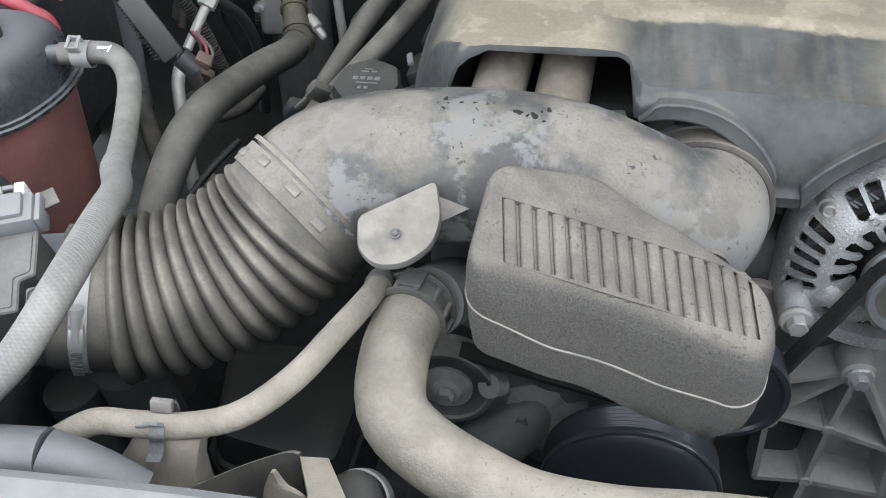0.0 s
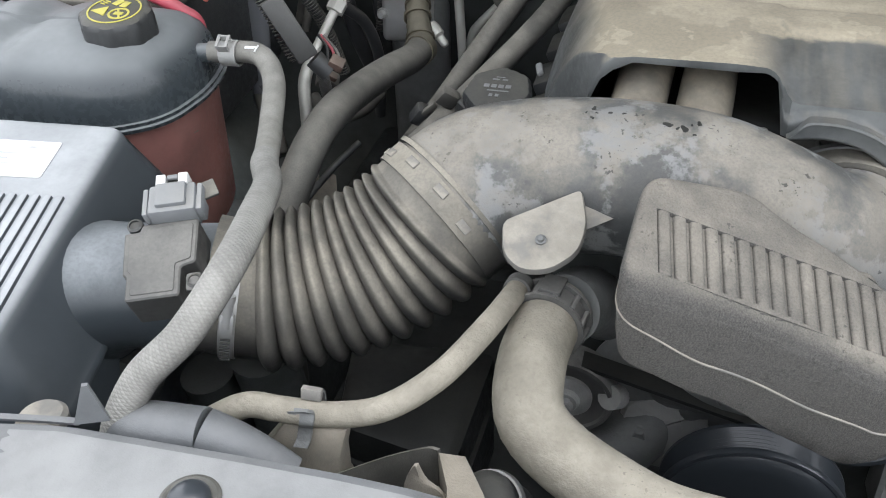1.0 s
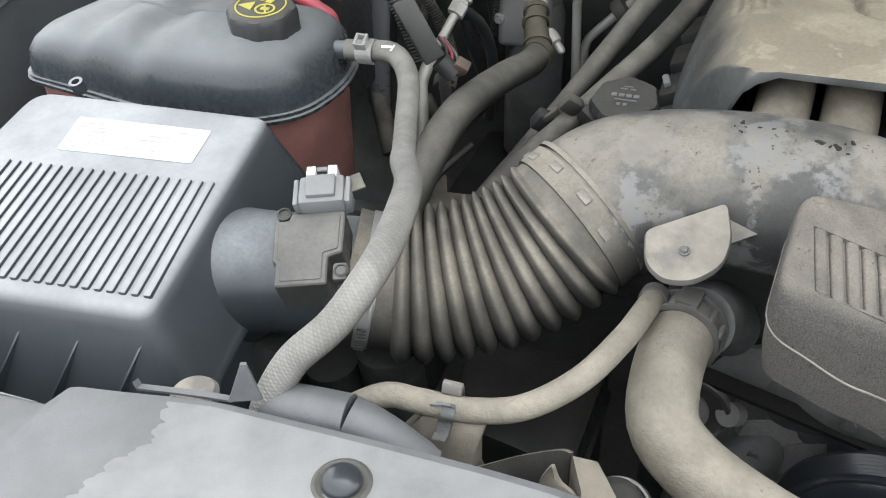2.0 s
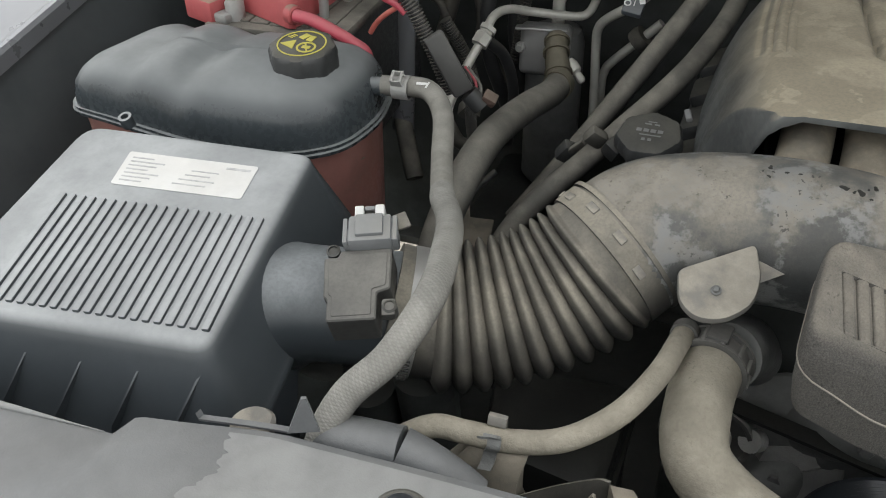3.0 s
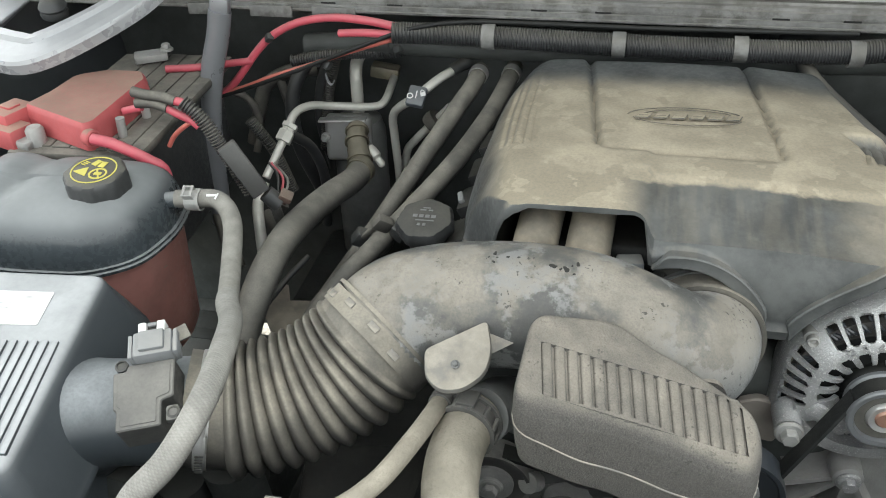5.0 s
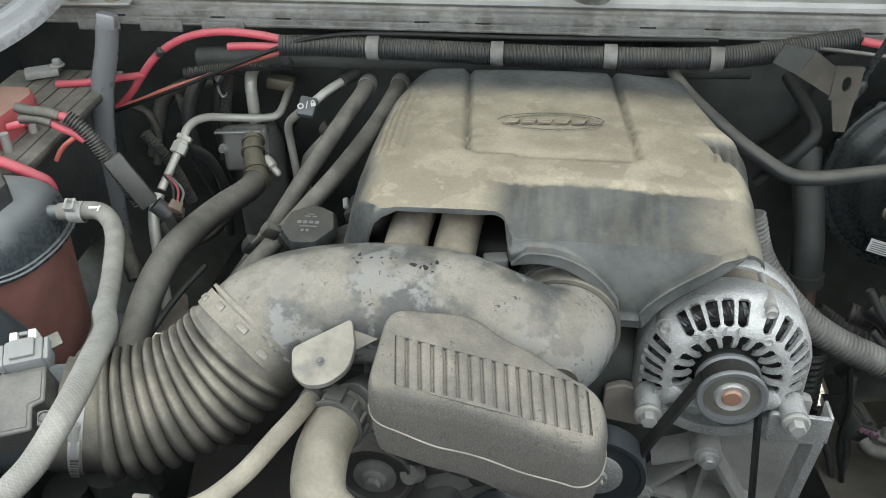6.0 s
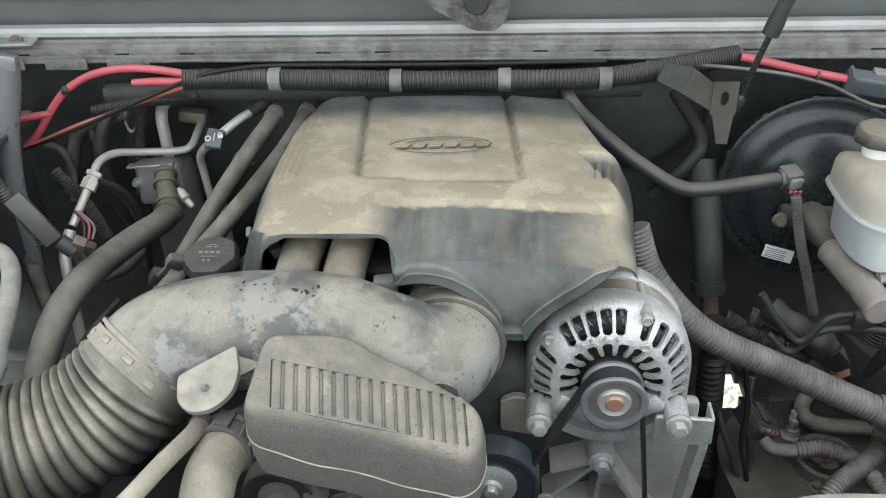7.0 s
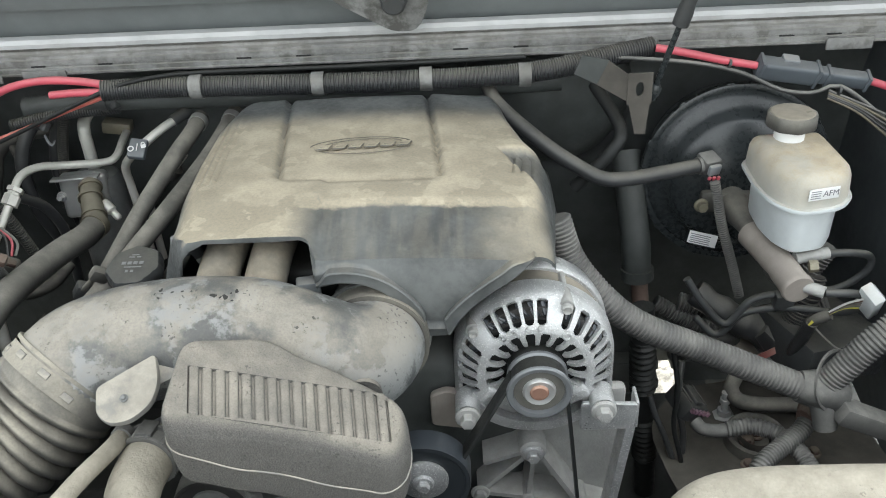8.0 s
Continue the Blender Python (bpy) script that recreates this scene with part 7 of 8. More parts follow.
cable("red_cable", [(-0.281, 1.062, 1.164), (-0.24, 1.060, 1.167), (-0.19, 1.055, 1.168)], 0.0062, "redwire", "short red cable under the loop")
cable("orange_cable", [(-0.53, 1.055, 1.045), (-0.455, 1.06, 1.066), (-0.40, 1.062, 1.088), (-0.33, 1.062, 1.112), (-0.26, 1.060, 1.138), (-0.195, 1.056, 1.160)], 0.0036, "orangewire", "thin faded red cable under the loop")
cable("black_cable", [(-0.55, 1.05, 1.035), (-0.475, 1.056, 1.056), (-0.38, 1.056, 1.092), (-0.30, 1.052, 1.126), (-0.22, 1.048, 1.160), (-0.16, 1.048, 1.182), (-0.09, 1.068, 1.187), (0.0, 1.082, 1.184), (0.2, 1.090, 1.181), (0.46, 1.092, 1.184)], 0.0034, "blackrubber", "thin black cable along the loom")
for pts in ([(-0.38, 1.10, 1.10), (-0.30, 1.11, 1.112), (-0.20, 1.115, 1.118)], [(-0.44, 1.04, 1.02), (-0.41, 1.05, 0.96), (-0.39, 1.06, 0.88)], [(-0.34, 1.20, 1.07), (-0.36, 1.20, 1.0), (-0.37, 1.18, 0.9)]):
    lm_ = thing("side_loom", "dark corrugated loom behind the pipes", "wire loom", pts[1], group="side looms")
    part("loom", corrugated(pts, 0.009, 0.0042, 0.0018, 12), M["loom_black"], lm_)
for pts, r in (([(-0.30, 1.19, 1.10), (-0.36, 1.17, 1.09), (-0.40, 1.14, 1.03), (-0.40, 1.13, 0.94), (-0.37, 1.14, 0.84)], 0.012), ([(-0.22, 1.21, 1.10), (-0.30, 1.215, 1.09), (-0.36, 1.21, 1.05), (-0.38, 1.20, 0.96), (-0.36, 1.19, 0.86)], 0.010), ([(-0.385, 1.06, 0.99), (-0.36, 1.09, 0.95), (-0.35, 1.11, 0.88), (-0.36, 1.12, 0.78)], 0.009)):
    cable("bay_hose", pts, r, "loom_black", "dark hose curving down the firewall", "hose", 12, 30)
for x, y, z, r in ((-0.395, 1.061, 1.152, 40), (-0.305, 1.062, 1.112, -30), (-0.335, 1.10, 1.100, 10), (-0.20, 1.10, 1.128, 60)):
    solo("cable_clip", box((x, y, z), (0.012, 0.012, 0.014), (r, 20, r), bev=0.003), M["black"], "small dark cable clip near the cowl", "cable clip", (x, y, z - 0.007), group="cable clips")
solo("cable_tie", loft([[Vector((-0.302 + r * math.cos(a) * 0.4, 1.062 + s, 1.098 + r * math.sin(a))) for r, s in ((0.017, -0.003), (0.019, -0.003), (0.019, 0.003), (0.017, 0.003))] for a in (radians(180 + 14 * k) for k in range(11))]), M["connector"], "pale looped cable tie end", "cable tie", (-0.302, 1.062, 1.08))
solo("pipe_union", box((-0.262, 1.232, 1.036), (0.05, 0.03, 0.022), (0, 10, 5), bev=0.004), M["brass"], "brassy pipe union on the firewall", "pipe union", (-0.262, 1.232, 1.025))

# ---- brake booster, reservoir and the driver's side ----
boost = thing("brake_booster", "large round black brake booster", "brake booster", (0.79, 1.10, 0.79))
b_ax = Vector((-0.04, -1, 0.10)).normalized()
bc = Vector((0.815, 1.115, 0.956))
part("rear_shell", lathe([(r * 0.905, h) for r, h in [(0, -0.09), (0.12, -0.09), (0.155, -0.06), (0.166, -0.02), (0.170, 0.0)]], bc, b_ax, 72), M["booster"], boost)
part("rim", lathe([(r * 0.905, h) for r, h in [(0.160, -0.006), (0.1725, -0.006), (0.1745, 0.0), (0.1725, 0.008), (0.165, 0.010), (0.158, 0.008)]], bc, b_ax, 72), M["booster"], boost)
part("front_shell", lathe([(r * 0.905, h) for r, h in [(0.164, 0.006), (0.158, 0.014), (0.148, 0.017), (0.138, 0.019), (0.130, 0.026), (0.122, 0.040), (0.114, 0.046), (0.085, 0.050), (0.060, 0.056), (0.035, 0.060), (0, 0.060)]], bc, b_ax, 72), M["booster"], boost)
for k in range(12):
    a = radians(30 * k + 8)
    m = basis(b_ax, (0, 0, 1), bc)
    part("crimp", box((0, 0, 0), (0.012, 0.004, 0.012), bev=0.001, m=m @ Matrix.Translation((0.157 * math.cos(a), 0.157 * math.sin(a), 0.002)) @ pose(0, 0, 0, 0, 0, math.degrees(a) - 90)), M["booster"], boost)
lbm = basis(Vector((-0.1, -1, 0.22)), (0.22, 0, 1), (0.757, 1.050, 0.866))
bl = part("label", box((0, 0, 0), (0.048, 0.022, 0.0008), bev=0.0002, m=lbm), M["white"], boost, "white printed barcode label")
for k in range(5):
    part("print_bar", box((-0.004 + 0.0 * k, 0.006 - 0.0035 * k, 0.0006), (0.034 - 0.003 * (k % 2), 0.0016, 0.0006), bev=0.0002, m=lbm), M["ink"], bl)
mc = thing("master_cylinder", "dusty cast brake master cylinder with milky fluid reservoir", "master cylinder", (0.82, 0.93, 0.90))
part("cylinder", lathe([(0, 0.0), (0.027, 0.0), (0.025, 0.03), (0.019, 0.06), (0.016, 0.085), (0.016, 0.18), (0.020, 0.185), (0.020, 0.205), (0.017, 0.212), (0, 0.214)], (0.796, 1.058, 0.935), (0.11, -1, -0.06), 32), M["hose_grey"], mc)
part("flange", box((0.798, 1.045, 0.94), (0.11, 0.018, 0.04), (0, 0, -6), bev=0.010), M["hose_grey"], mc)
for bx in (0.742, 0.852):
    part("flange_nut", hexbolt((bx, 1.032, 0.942), (0.1, -1, 0), 0.009, 0.012, 0.012), M["brass"], mc)
part("lug", tube([(0.800, 0.95, 0.935), (0.815, 0.88, 0.932), (0.826, 0.815, 0.926)], lambda s: 0.022, 28, 14), M["cast_tan"], mc, "dusty cast cylinder end")
part("end_cap", lathe([(0, 0.0), (0.0235, 0.0), (0.0235, 0.006), (0.0215, 0.009), (0, 0.010)], (0.826, 0.817, 0.926), (0.15, -0.95, -0.1), 32), M["cast_tan"], mc)
part("port_nut", lathe([(0, 0), (0.009, 0), (0.009, 0.012), (0, 0.012)], (0.848, 0.838, 0.945), (0.9, -0.1, 0.1), 6), M["brass"], mc, "small brass pipe nut")
for a, b in (((0.835, 0.86, 0.945), (0.885, 0.868, 0.948)), ((0.83, 0.82, 0.928), (0.86, 0.80, 0.925))):
    part("port", tube([a, b], 0.009, 14, 4), M["cast_dull"], mc)
res_up = rounded([Vector((0.784, 0.990)), Vector((0.782, 0.905)), Vector((0.792, 0.856)), Vector((0.818, 0.828)), Vector((0.874, 0.840)), Vector((0.900, 0.872)), Vector((0.896, 0.992))], [0.02, 0.02, 0.02, 0.018, 0.018, 0.018, 0.02], 5)
reservoir = part("reservoir", slab(res_up, [(0.0, 1.042), (-0.001, 1.05), (0.0008, 1.074), (0.0045, 1.083), (0.011, 1.0885), (0.019, 1.091)]), M["reservoir_dusty"], mc, "milky plastic brake fluid reservoir")
part("reservoir_seam", slab(res_up, [(0.0, 1.037), (-0.005, 1.037), (-0.006, 1.040), (-0.005, 1.043), (0.0, 1.043)]), M["reservoir"], reservoir)
res_lo = rounded([Vector((0.792, 0.980)), Vector((0.791, 0.910)), Vector((0.800, 0.866)), Vector((0.822, 0.838)), Vector((0.868, 0.848)), Vector((0.890, 0.876)), Vector((0.886, 0.980))], [0.02, 0.015, 0.02, 0.02, 0.012, 0.02, 0.02], 5)
part("reservoir_base", slab(res_lo, [(0.012, 0.960), (0.004, 0.966), (0.002, 0.975), (0.0, 1.0375)]), M["reservoir"], reservoir)
rc = Vector((0.836, 0.962, 1.092))
part("neck", lathe([(0.0215, -0.004), (0.0215, 0.022), (0.020, 0.024)], rc, (0, 0, 1), 32), M["white"], reservoir, "white filler neck")
rcap = part("reservoir_cap", lathe([(0, 0.018), (0.034, 0.018), (0.036, 0.022), (0.036, 0.034), (0.033, 0.0385), (0.012, 0.041), (0.0, 0.041)], rc, (0, 0, 1), 72, wobble=lambda a, h: 1 + (0.05 * (max(0.0, math.cos(8 * a)) ** 0.6 - 0.5) if h < 0.04 else 0)), M["hose_grey"], reservoir, "dusty black scalloped cap")
part("cap_top", lathe([(0, 0.040), (0.0315, 0.0385), (0.030, 0.0400), (0.012, 0.0418), (0, 0.0418)], rc, (0, 0, 1), 48), M["tan_bracket"], rcap, "tan dust on the cap's top")
part("cap_mark", mark_ring(Matrix.Translation(rc + Vector((0, 0, 0.041))), 0.0095, 0.0085, 0.003), M["brass"], rcap)
part("cap_mark", box(rc + Vector((0.02, -0.006, 0.0408)), (0.009, 0.004, 0.001), (0, 0, 30), bev=0.0003), M["brass"], rcap)
# its sticker, on the face turned to the front
afm_a, afm_b = Vector((0.8225, 0.8290)), Vector((0.8665, 0.8384))
amid = (afm_a + afm_b) / 2
adir = (afm_b - afm_a).normalized()
am = basis(Vector((adir.y, -adir.x, 0.0)), (0, 0, 1), (amid.x + adir.y * 0.0022, amid.y - adir.x * 0.0026, 1.067))
afm = part("sticker", box((0, 0, 0), (0.045, 0.0175, 0.0012), bev=0.0004, m=am), M["white"], reservoir, "white sticker with letters")
part("letters", lettering("AFM", 0.0125, am @ Matrix.Translation((0.010, 0, 0.0008)), 0.0003), M["ink"], afm)
for k in range(4):
    part("print_bar", box((-0.0125, 0.005 - 0.0034 * k, 0.0008), (0.015, 0.0012, 0.0006), bev=0.0002, m=am), M["ink"], afm)

# inline fuse holder and red cable on the driver's side
fh_ = thing("inline_connector", "grey inline cable connector with red cable", "connector", (0.87, 1.08, 1.13))
fdir = Vector((0.17, 0.0, -0.03)).normalized()
fmx = basis(fdir, (0, -0.4, 1), (0.862, 1.075, 1.150))
part("body", box((0, 0, 0), (0.027, 0.032, 0.100), bev=0.006, seg=3, m=fmx), M["slate"], fh_)
part("tail", box((0, 0, 0.086), (0.021, 0.024, 0.078), bev=0.005, seg=3, m=fmx), M["slate"], fh_)
part("latch", box((0.009, 0.014, 0.0), (0.016, 0.010, 0.026), bev=0.002, m=fmx), M["connector"], fh_)
for dz in (-0.045, 0.044, 0.062, 0.125):
    part("collar", box((0, 0, dz), (0.030, 0.035, 0.006) if dz < 0.05 else (0.025, 0.028, 0.006), bev=0.002, m=fmx), M["slate"], fh_)
cable("red_cable", [(0.66, 1.09, 1.190), (0.70, 1.082, 1.184), (0.76, 1.076, 1.171), (0.815, 1.075, 1.160)], 0.0062, "redwire", "thick red cable from behind the strut")
cable("red_cable", [(0.985, 1.075, 1.130), (1.03, 1.07, 1.115), (1.08, 1.05, 1.095)], 0.0062, "redwire", "thick red cable toward the fuse box")
cable("black_cable", [(0.52, 1.09, 1.182), (0.62, 1.085, 1.177), (0.72, 1.075, 1.168), (0.79, 1.068, 1.152), (0.85, 1.062, 1.125), (0.90, 1.06, 1.118), (0.94, 1.05, 1.13), (1.02, 1.03, 1.07), (1.06, 1.0, 1.03)], 0.0034, "loom", "thin dark cable past the reservoir")
for k in range(5):
    cable("wire", [(0.92, 1.05, 1.125 - 0.003 * k), (0.97, 1.04, 1.105 - 0.004 * k), (1.02 + 0.004 * k, 1.02, 1.085 - 0.012 * k), (1.07, 1.0, 1.06 - 0.012 * k)], 0.0022, ("loom", "brass", "loom", "loom_black", "brass")[k], "thin dusty wire toward the fender", "wire", 8, 20)
for (x, y, z) in ((0.770, 1.073, 1.166), (0.935, 1.05, 1.125)):
    solo("cable_tie", band((x, y, z), (1, 0, -0.2), 0.0065, 0.004, 0.0012, 16), M["black"], "black cable tie round the wires", "cable tie", (x, y, z - 0.007), group="cable ties")

# strut bracket
sb = thing("strut_bracket", "bare grey stamped bracket with a slot for the strut", "bracket", (0.61, 0.99, 1.09))
def ring_plate(cx, cz, w, h, hw, hh, y0, y1, n=32):
    def rect(k):
        a = 2 * math.pi * k / n
        c, s = math.cos(a), math.sin(a)
        r = 1 / max(abs(c), abs(s))
        return c * r, s * r
    rings = []
    for y, inner in ((y0, False), (y0, True), (y1, True), (y1, False), (y0, False)):
        rings.append([Vector((cx + (hw * math.cos(2 * math.pi * k / n) if inner else w * rect(k)[0]), y, cz + (hh * math.sin(2 * math.pi * k / n) if inner else h * rect(k)[1]))) for k in range(n)])
    return loft(rings, cap=False)
part("slotted_plate", ring_plate(0.618, 1.166, 0.018, 0.024, 0.006, 0.011, 0.984, 0.988), M["tower"], sb)
part("arm", loft([[Vector(p) for p in ((0.574, 1.000, 1.205), (0.602, 0.986, 1.187), (0.602, 0.986, 1.146), (0.558, 1.004, 1.168))], [Vector(p) + Vector((0, 0.004, 0)) for p in ((0.574, 1.000, 1.205), (0.602, 0.986, 1.187), (0.602, 0.986, 1.146), (0.558, 1.004, 1.168))]]), M["tower"], sb)
part("leg", loft([[Vector(p) for p in ((0.603, 0.985, 1.144), (0.634, 0.985, 1.144), (0.630, 0.982, 1.096), (0.614, 0.982, 1.097))], [Vector(p) + Vector((0, 0.004, 0)) for p in ((0.603, 0.985, 1.144), (0.634, 0.985, 1.144), (0.630, 0.982, 1.096), (0.614, 0.982, 1.097))]]), M["tower"], sb)
wing = ((0.574, 1.001, 1.205), (0.558, 1.005, 1.168), (0.528, 1.03, 1.176), (0.540, 1.03, 1.204))
part("back_flange", loft([[Vector(p) for p in wing], [Vector(p) + Vector((0, 0.004, 0)) for p in wing]]), M["bay"], sb)
pad = thing("firewall_pad", "dark moulded insulation bulge on the firewall", "insulation", (0.55, 1.25, 0.95))
part("bulge", lathe([(0, 0.10), (0.06, 0.095), (0.11, 0.075), (0.14, 0.04), (0.15, 0.0)], (0.52, 1.30, 1.06), (0.1, -1, 0.05), 48), M["bay"], pad)
part("bulge_edge", lathe([(0.150, 0.0), (0.160, 0.0), (0.161, 0.012), (0.152, 0.014)], (0.52, 1.295, 1.06), (0.1, -1, 0.05), 48), M["black"], pad)

# vacuum hose with its sensor
vac = thing("vacuum_hose", "dusty grey vacuum hose from the engine to the booster", "vacuum hose", (0.58, 1.0, 1.0))
VAC = [(0.3952, 1.1256, 1.1346), (0.4169, 1.0654, 1.1159), (0.4764, 1.0117, 1.078), (0.5252, 0.9891, 1.0484), (0.5686, 0.9773, 1.0272), (0.6122, 0.9847, 1.0207), (0.6676, 1.0026, 1.0194), (0.7329, 1.0195, 1.0215)]
part("hose_body", tube(VAC, 0.0116, 20, 50), M["loom_black"], vac)
part("check_valve", join(box((0.742, 1.022, 1.024), (0.030, 0.030, 0.026), (15, 0, 20), bev=0.004), band((0.728, 1.018, 1.0213), (1, 0.25, 0.02), 0.0122, 0.008, 0.002, 24)), M["loom"], vac, "grey check valve and plug")
part("plug_face", box((0.748, 1.006, 1.019), (0.020, 0.008, 0.018), (15, 0, 20), bev=0.002), M["connector"], vac)
for k in range(3):
    part("seal", box((0.741 + 0.007 * k, 1.003, 1.006), (0.005, 0.004, 0.006), (15, 0, 20), bev=0.001), M["redwire"], vac)
part("lead", corrugated([(0.7489, 1.0, 1.0014), (0.7565, 1.0, 0.9729), (0.770, 1.0, 0.9207), (0.796, 1.0, 0.8437), (0.816, 1.0, 0.78)], 0.0075, 0.0042, 0.0018, 12), M["loom"], vac)
solo("small_hose", tube([(0.57, 1.10, 1.13), (0.60, 1.02, 1.09), (0.585, 1.0, 1.06), (0.53, 1.0, 1.0)], 0.010, 14, 24), M["blackrubber"], "dark hose behind the bracket", "hose", (0.58, 1.03, 1.04))

# steering shaft and rubber boot
shaft = thing("steering_shaft", "dusty steering shaft with rusty joint", "steering shaft", (0.65, 1.0, 0.70))
part("column", tube([(0.640, 1.16, 0.98), (0.648, 1.075, 0.865), (0.653, 1.062, 0.80)], 0.025, 24, 10), M["bay"], shaft)
part("cup", band((0.654, 1.061, 0.795), (0.05, -0.1, -1), 0.0235, 0.02, 0.005, 28), M["bay"], shaft)
part("joint", tube([(0.656, 1.058, 0.80), (0.664, 1.045, 0.71), (0.66, 1.0, 0.62)], 0.0145, 18, 8), M["rust"], shaft, "rusty steel joint")
part("boot", loft(rings_along(even([(0.632, 0.905, 0.835), (0.6365, 0.90, 0.763), (0.643, 0.90, 0.668), (0.6567, 0.90, 0.524), (0.664, 0.90, 0.415)], 260), lambda s: 0.0195 + (0.0028 * math.sin(2 * math.pi * s / 0.0275) if 0.15 < s < 0.39 or 0.54 < s < 0.77 else -0.001), 24)), M["blackrubber"], shaft, "black ribbed rubber boot")

# big ribbed loom across to the fuse box
bigl = thing("engine_loom", "thick grey ribbed engine wiring loom", "wire loom", (0.7, 0.77, 0.80))
part("loom", corrugated([(0.4806, 0.8032, 1.0594), (0.5026, 0.792, 0.9986), (0.5489, 0.7709, 0.9438), (0.6, 0.7636, 0.9042), (0.6809, 0.7624, 0.8645), (0.7605, 0.7529, 0.8305), (0.8385, 0.7415, 0.7986)], 0.0192, 0.0062, 0.0020, 22), M["loom"], bigl)
part("tape_joint", join(lathe([(0, -0.036), (0.022, -0.036), (0.028, -0.01), (0.027, 0.014), (0.020, 0.036), (0, 0.036)], (0.858, 0.742, 0.794), (0.9, -0.1, -0.25), 20, wobble=lambda a, h: 1 + 0.10 * math.sin(3 * a + 90 * h)), tube([(0.85, 0.742, 0.80), (0.86, 0.728, 0.77), (0.865, 0.72, 0.745)], 0.017, 14, 6)), M["loom"], bigl, "lumpy grey taped junction")
part("branch", corrugated([(0.865, 0.742, 0.81), (0.895, 0.742, 0.855), (0.93, 0.745, 0.895), (0.99, 0.76, 0.94), (1.06, 0.78, 0.98)], 0.0195, 0.0062, 0.0022, 20), M["loom"], bigl)
part("hoop", mark_ring(basis((0.6, -0.7, 0.3), (0, 0, 1), (0.868, 0.742, 0.815)), 0.042, 0.042, 0.004, 0.003), M["loom"], bigl)
part("channel", box((0.93, 0.715, 0.757), (0.12, 0.035, 0.030), (0, 25, 0), bev=0.004), M["loom"], bigl, "grey plastic wiring channel")
# dark brake pipes, connectors and lower clutter
for pts, r in (([(0.865, 0.87, 0.945), (0.92, 0.87, 0.945), (0.955, 0.88, 0.93), (0.955, 0.885, 0.90), (0.92, 0.89, 0.868), (0.86, 0.895, 0.86), (0.80, 0.90, 0.845), (0.765, 0.90, 0.80), (0.73, 0.91, 0.83), (0.70, 0.92, 0.875)], 0.006),
               ([(0.86, 0.80, 0.925), (0.91, 0.80, 0.92), (0.94, 0.82, 0.89), (0.92, 0.86, 0.845), (0.85, 0.89, 0.835), (0.79, 0.90, 0.82), (0.755, 0.905, 0.775), (0.72, 0.92, 0.80)], 0.006)):
    cable("brake_pipe", pts, r, "black", "black steel brake pipe below the master cylinder", "pipe", 12, 70)
solo("pipe_clamp", box((0.845, 0.893, 0.848), (0.03, 0.02, 0.028), (10, 0, 0), bev=0.003), M["black"], "black plastic brake pipe clamp", "pipe clamp", (0.845, 0.893, 0.834))
conn = thing("loose_connector", "pale multi-pin connector with coloured wires", "connector", (0.84, 0.62, 1.02))
cx0 = basis(Vector((0.75, 0.2, 0.35)), (0, -0.5, 0.9), (0.925, 0.80, 0.905))
conn.location = (0.925, 0.80, 0.88)
part("housing", box((0, 0.008, 0), (0.032, 0.064, 0.017), bev=0.002, m=cx0), M["reservoir"], conn)
for k in range(7):
    part("pin_slot", box((0.0, -0.019 + 0.009 * k, 0.009), (0.022, 0.005, 0.003), bev=0.0005, m=cx0), M["ink"], conn)
for k in range(6):
    a = cx0 @ Vector((0.004, -0.02 + 0.008 * k, -0.008))
    part("wire", tube([a, a.lerp(Vector((0.885, 0.835, 0.862)), 0.5) + Vector((0, 0, 0.004)), (0.880 + 0.001 * k, 0.838, 0.852 + 0.001 * k)], 0.0017, 6, 12), M[("yellow", "hose_dusty", "tan_bracket", "hose_dusty", "rust", "white")[k]], conn)
part("wrap", tube([(0.892, 0.833, 0.862), (0.880, 0.838, 0.852), (0.872, 0.845, 0.840)], 0.0085, 12, 8), M["hose_grey"], conn)
part("sleeve", tube([(0.873, 0.844, 0.841), (0.872, 0.862, 0.80), (0.871, 0.880, 0.76), (0.875, 0.90, 0.72)], 0.010, 12, 12), M["loom_black"], conn)
part("wire", tube([(0.872, 0.842, 0.838), (0.895, 0.832, 0.815), (0.918, 0.825, 0.800), (0.945, 0.82, 0.805)], 0.0016, 6, 20), M["hose_dusty"], conn)
part("wire_end", box((0.873, 0.842, 0.843), (0.012, 0.012, 0.013), (20, 20, 0), bev=0.002), M["yellow"], conn)

wheel_house = thing("strut_tower", "dusty brown-grey frame tower with a round cup and a stud", "frame", (0.82, 0.82, 0.50))
part("tower", slab(rounded([Vector((0.752, 0.64)), Vector((0.716, 0.74)), Vector((0.700, 0.86)), Vector((0.745, 0.918)), Vector((0.86, 0.938)), Vector((0.945, 0.90)), Vector((0.965, 0.78)), Vector((0.945, 0.64))], [0.03, 0.08, 0.06, 0.05, 0.05, 0.06, 0.06, 0.03], 6), [(-0.022, 0.46), (-0.014, 0.535), (-0.004, 0.572), (0.006, 0.592), (0.020, 0.604), (0.05, 0.612)]), M["tower"], wheel_house)
part("tower_flange", slab(rounded([Vector((0.80, 0.62)), Vector((0.80, 0.80)), Vector((0.93, 0.905)), Vector((0.985, 0.79)), Vector((0.97, 0.62))], [0.02, 0.03, 0.06, 0.06, 0.03], 6), [(0.0, 0.54), (0.0, 0.575), (0.003, 0.579)]), M["tower"], wheel_house)
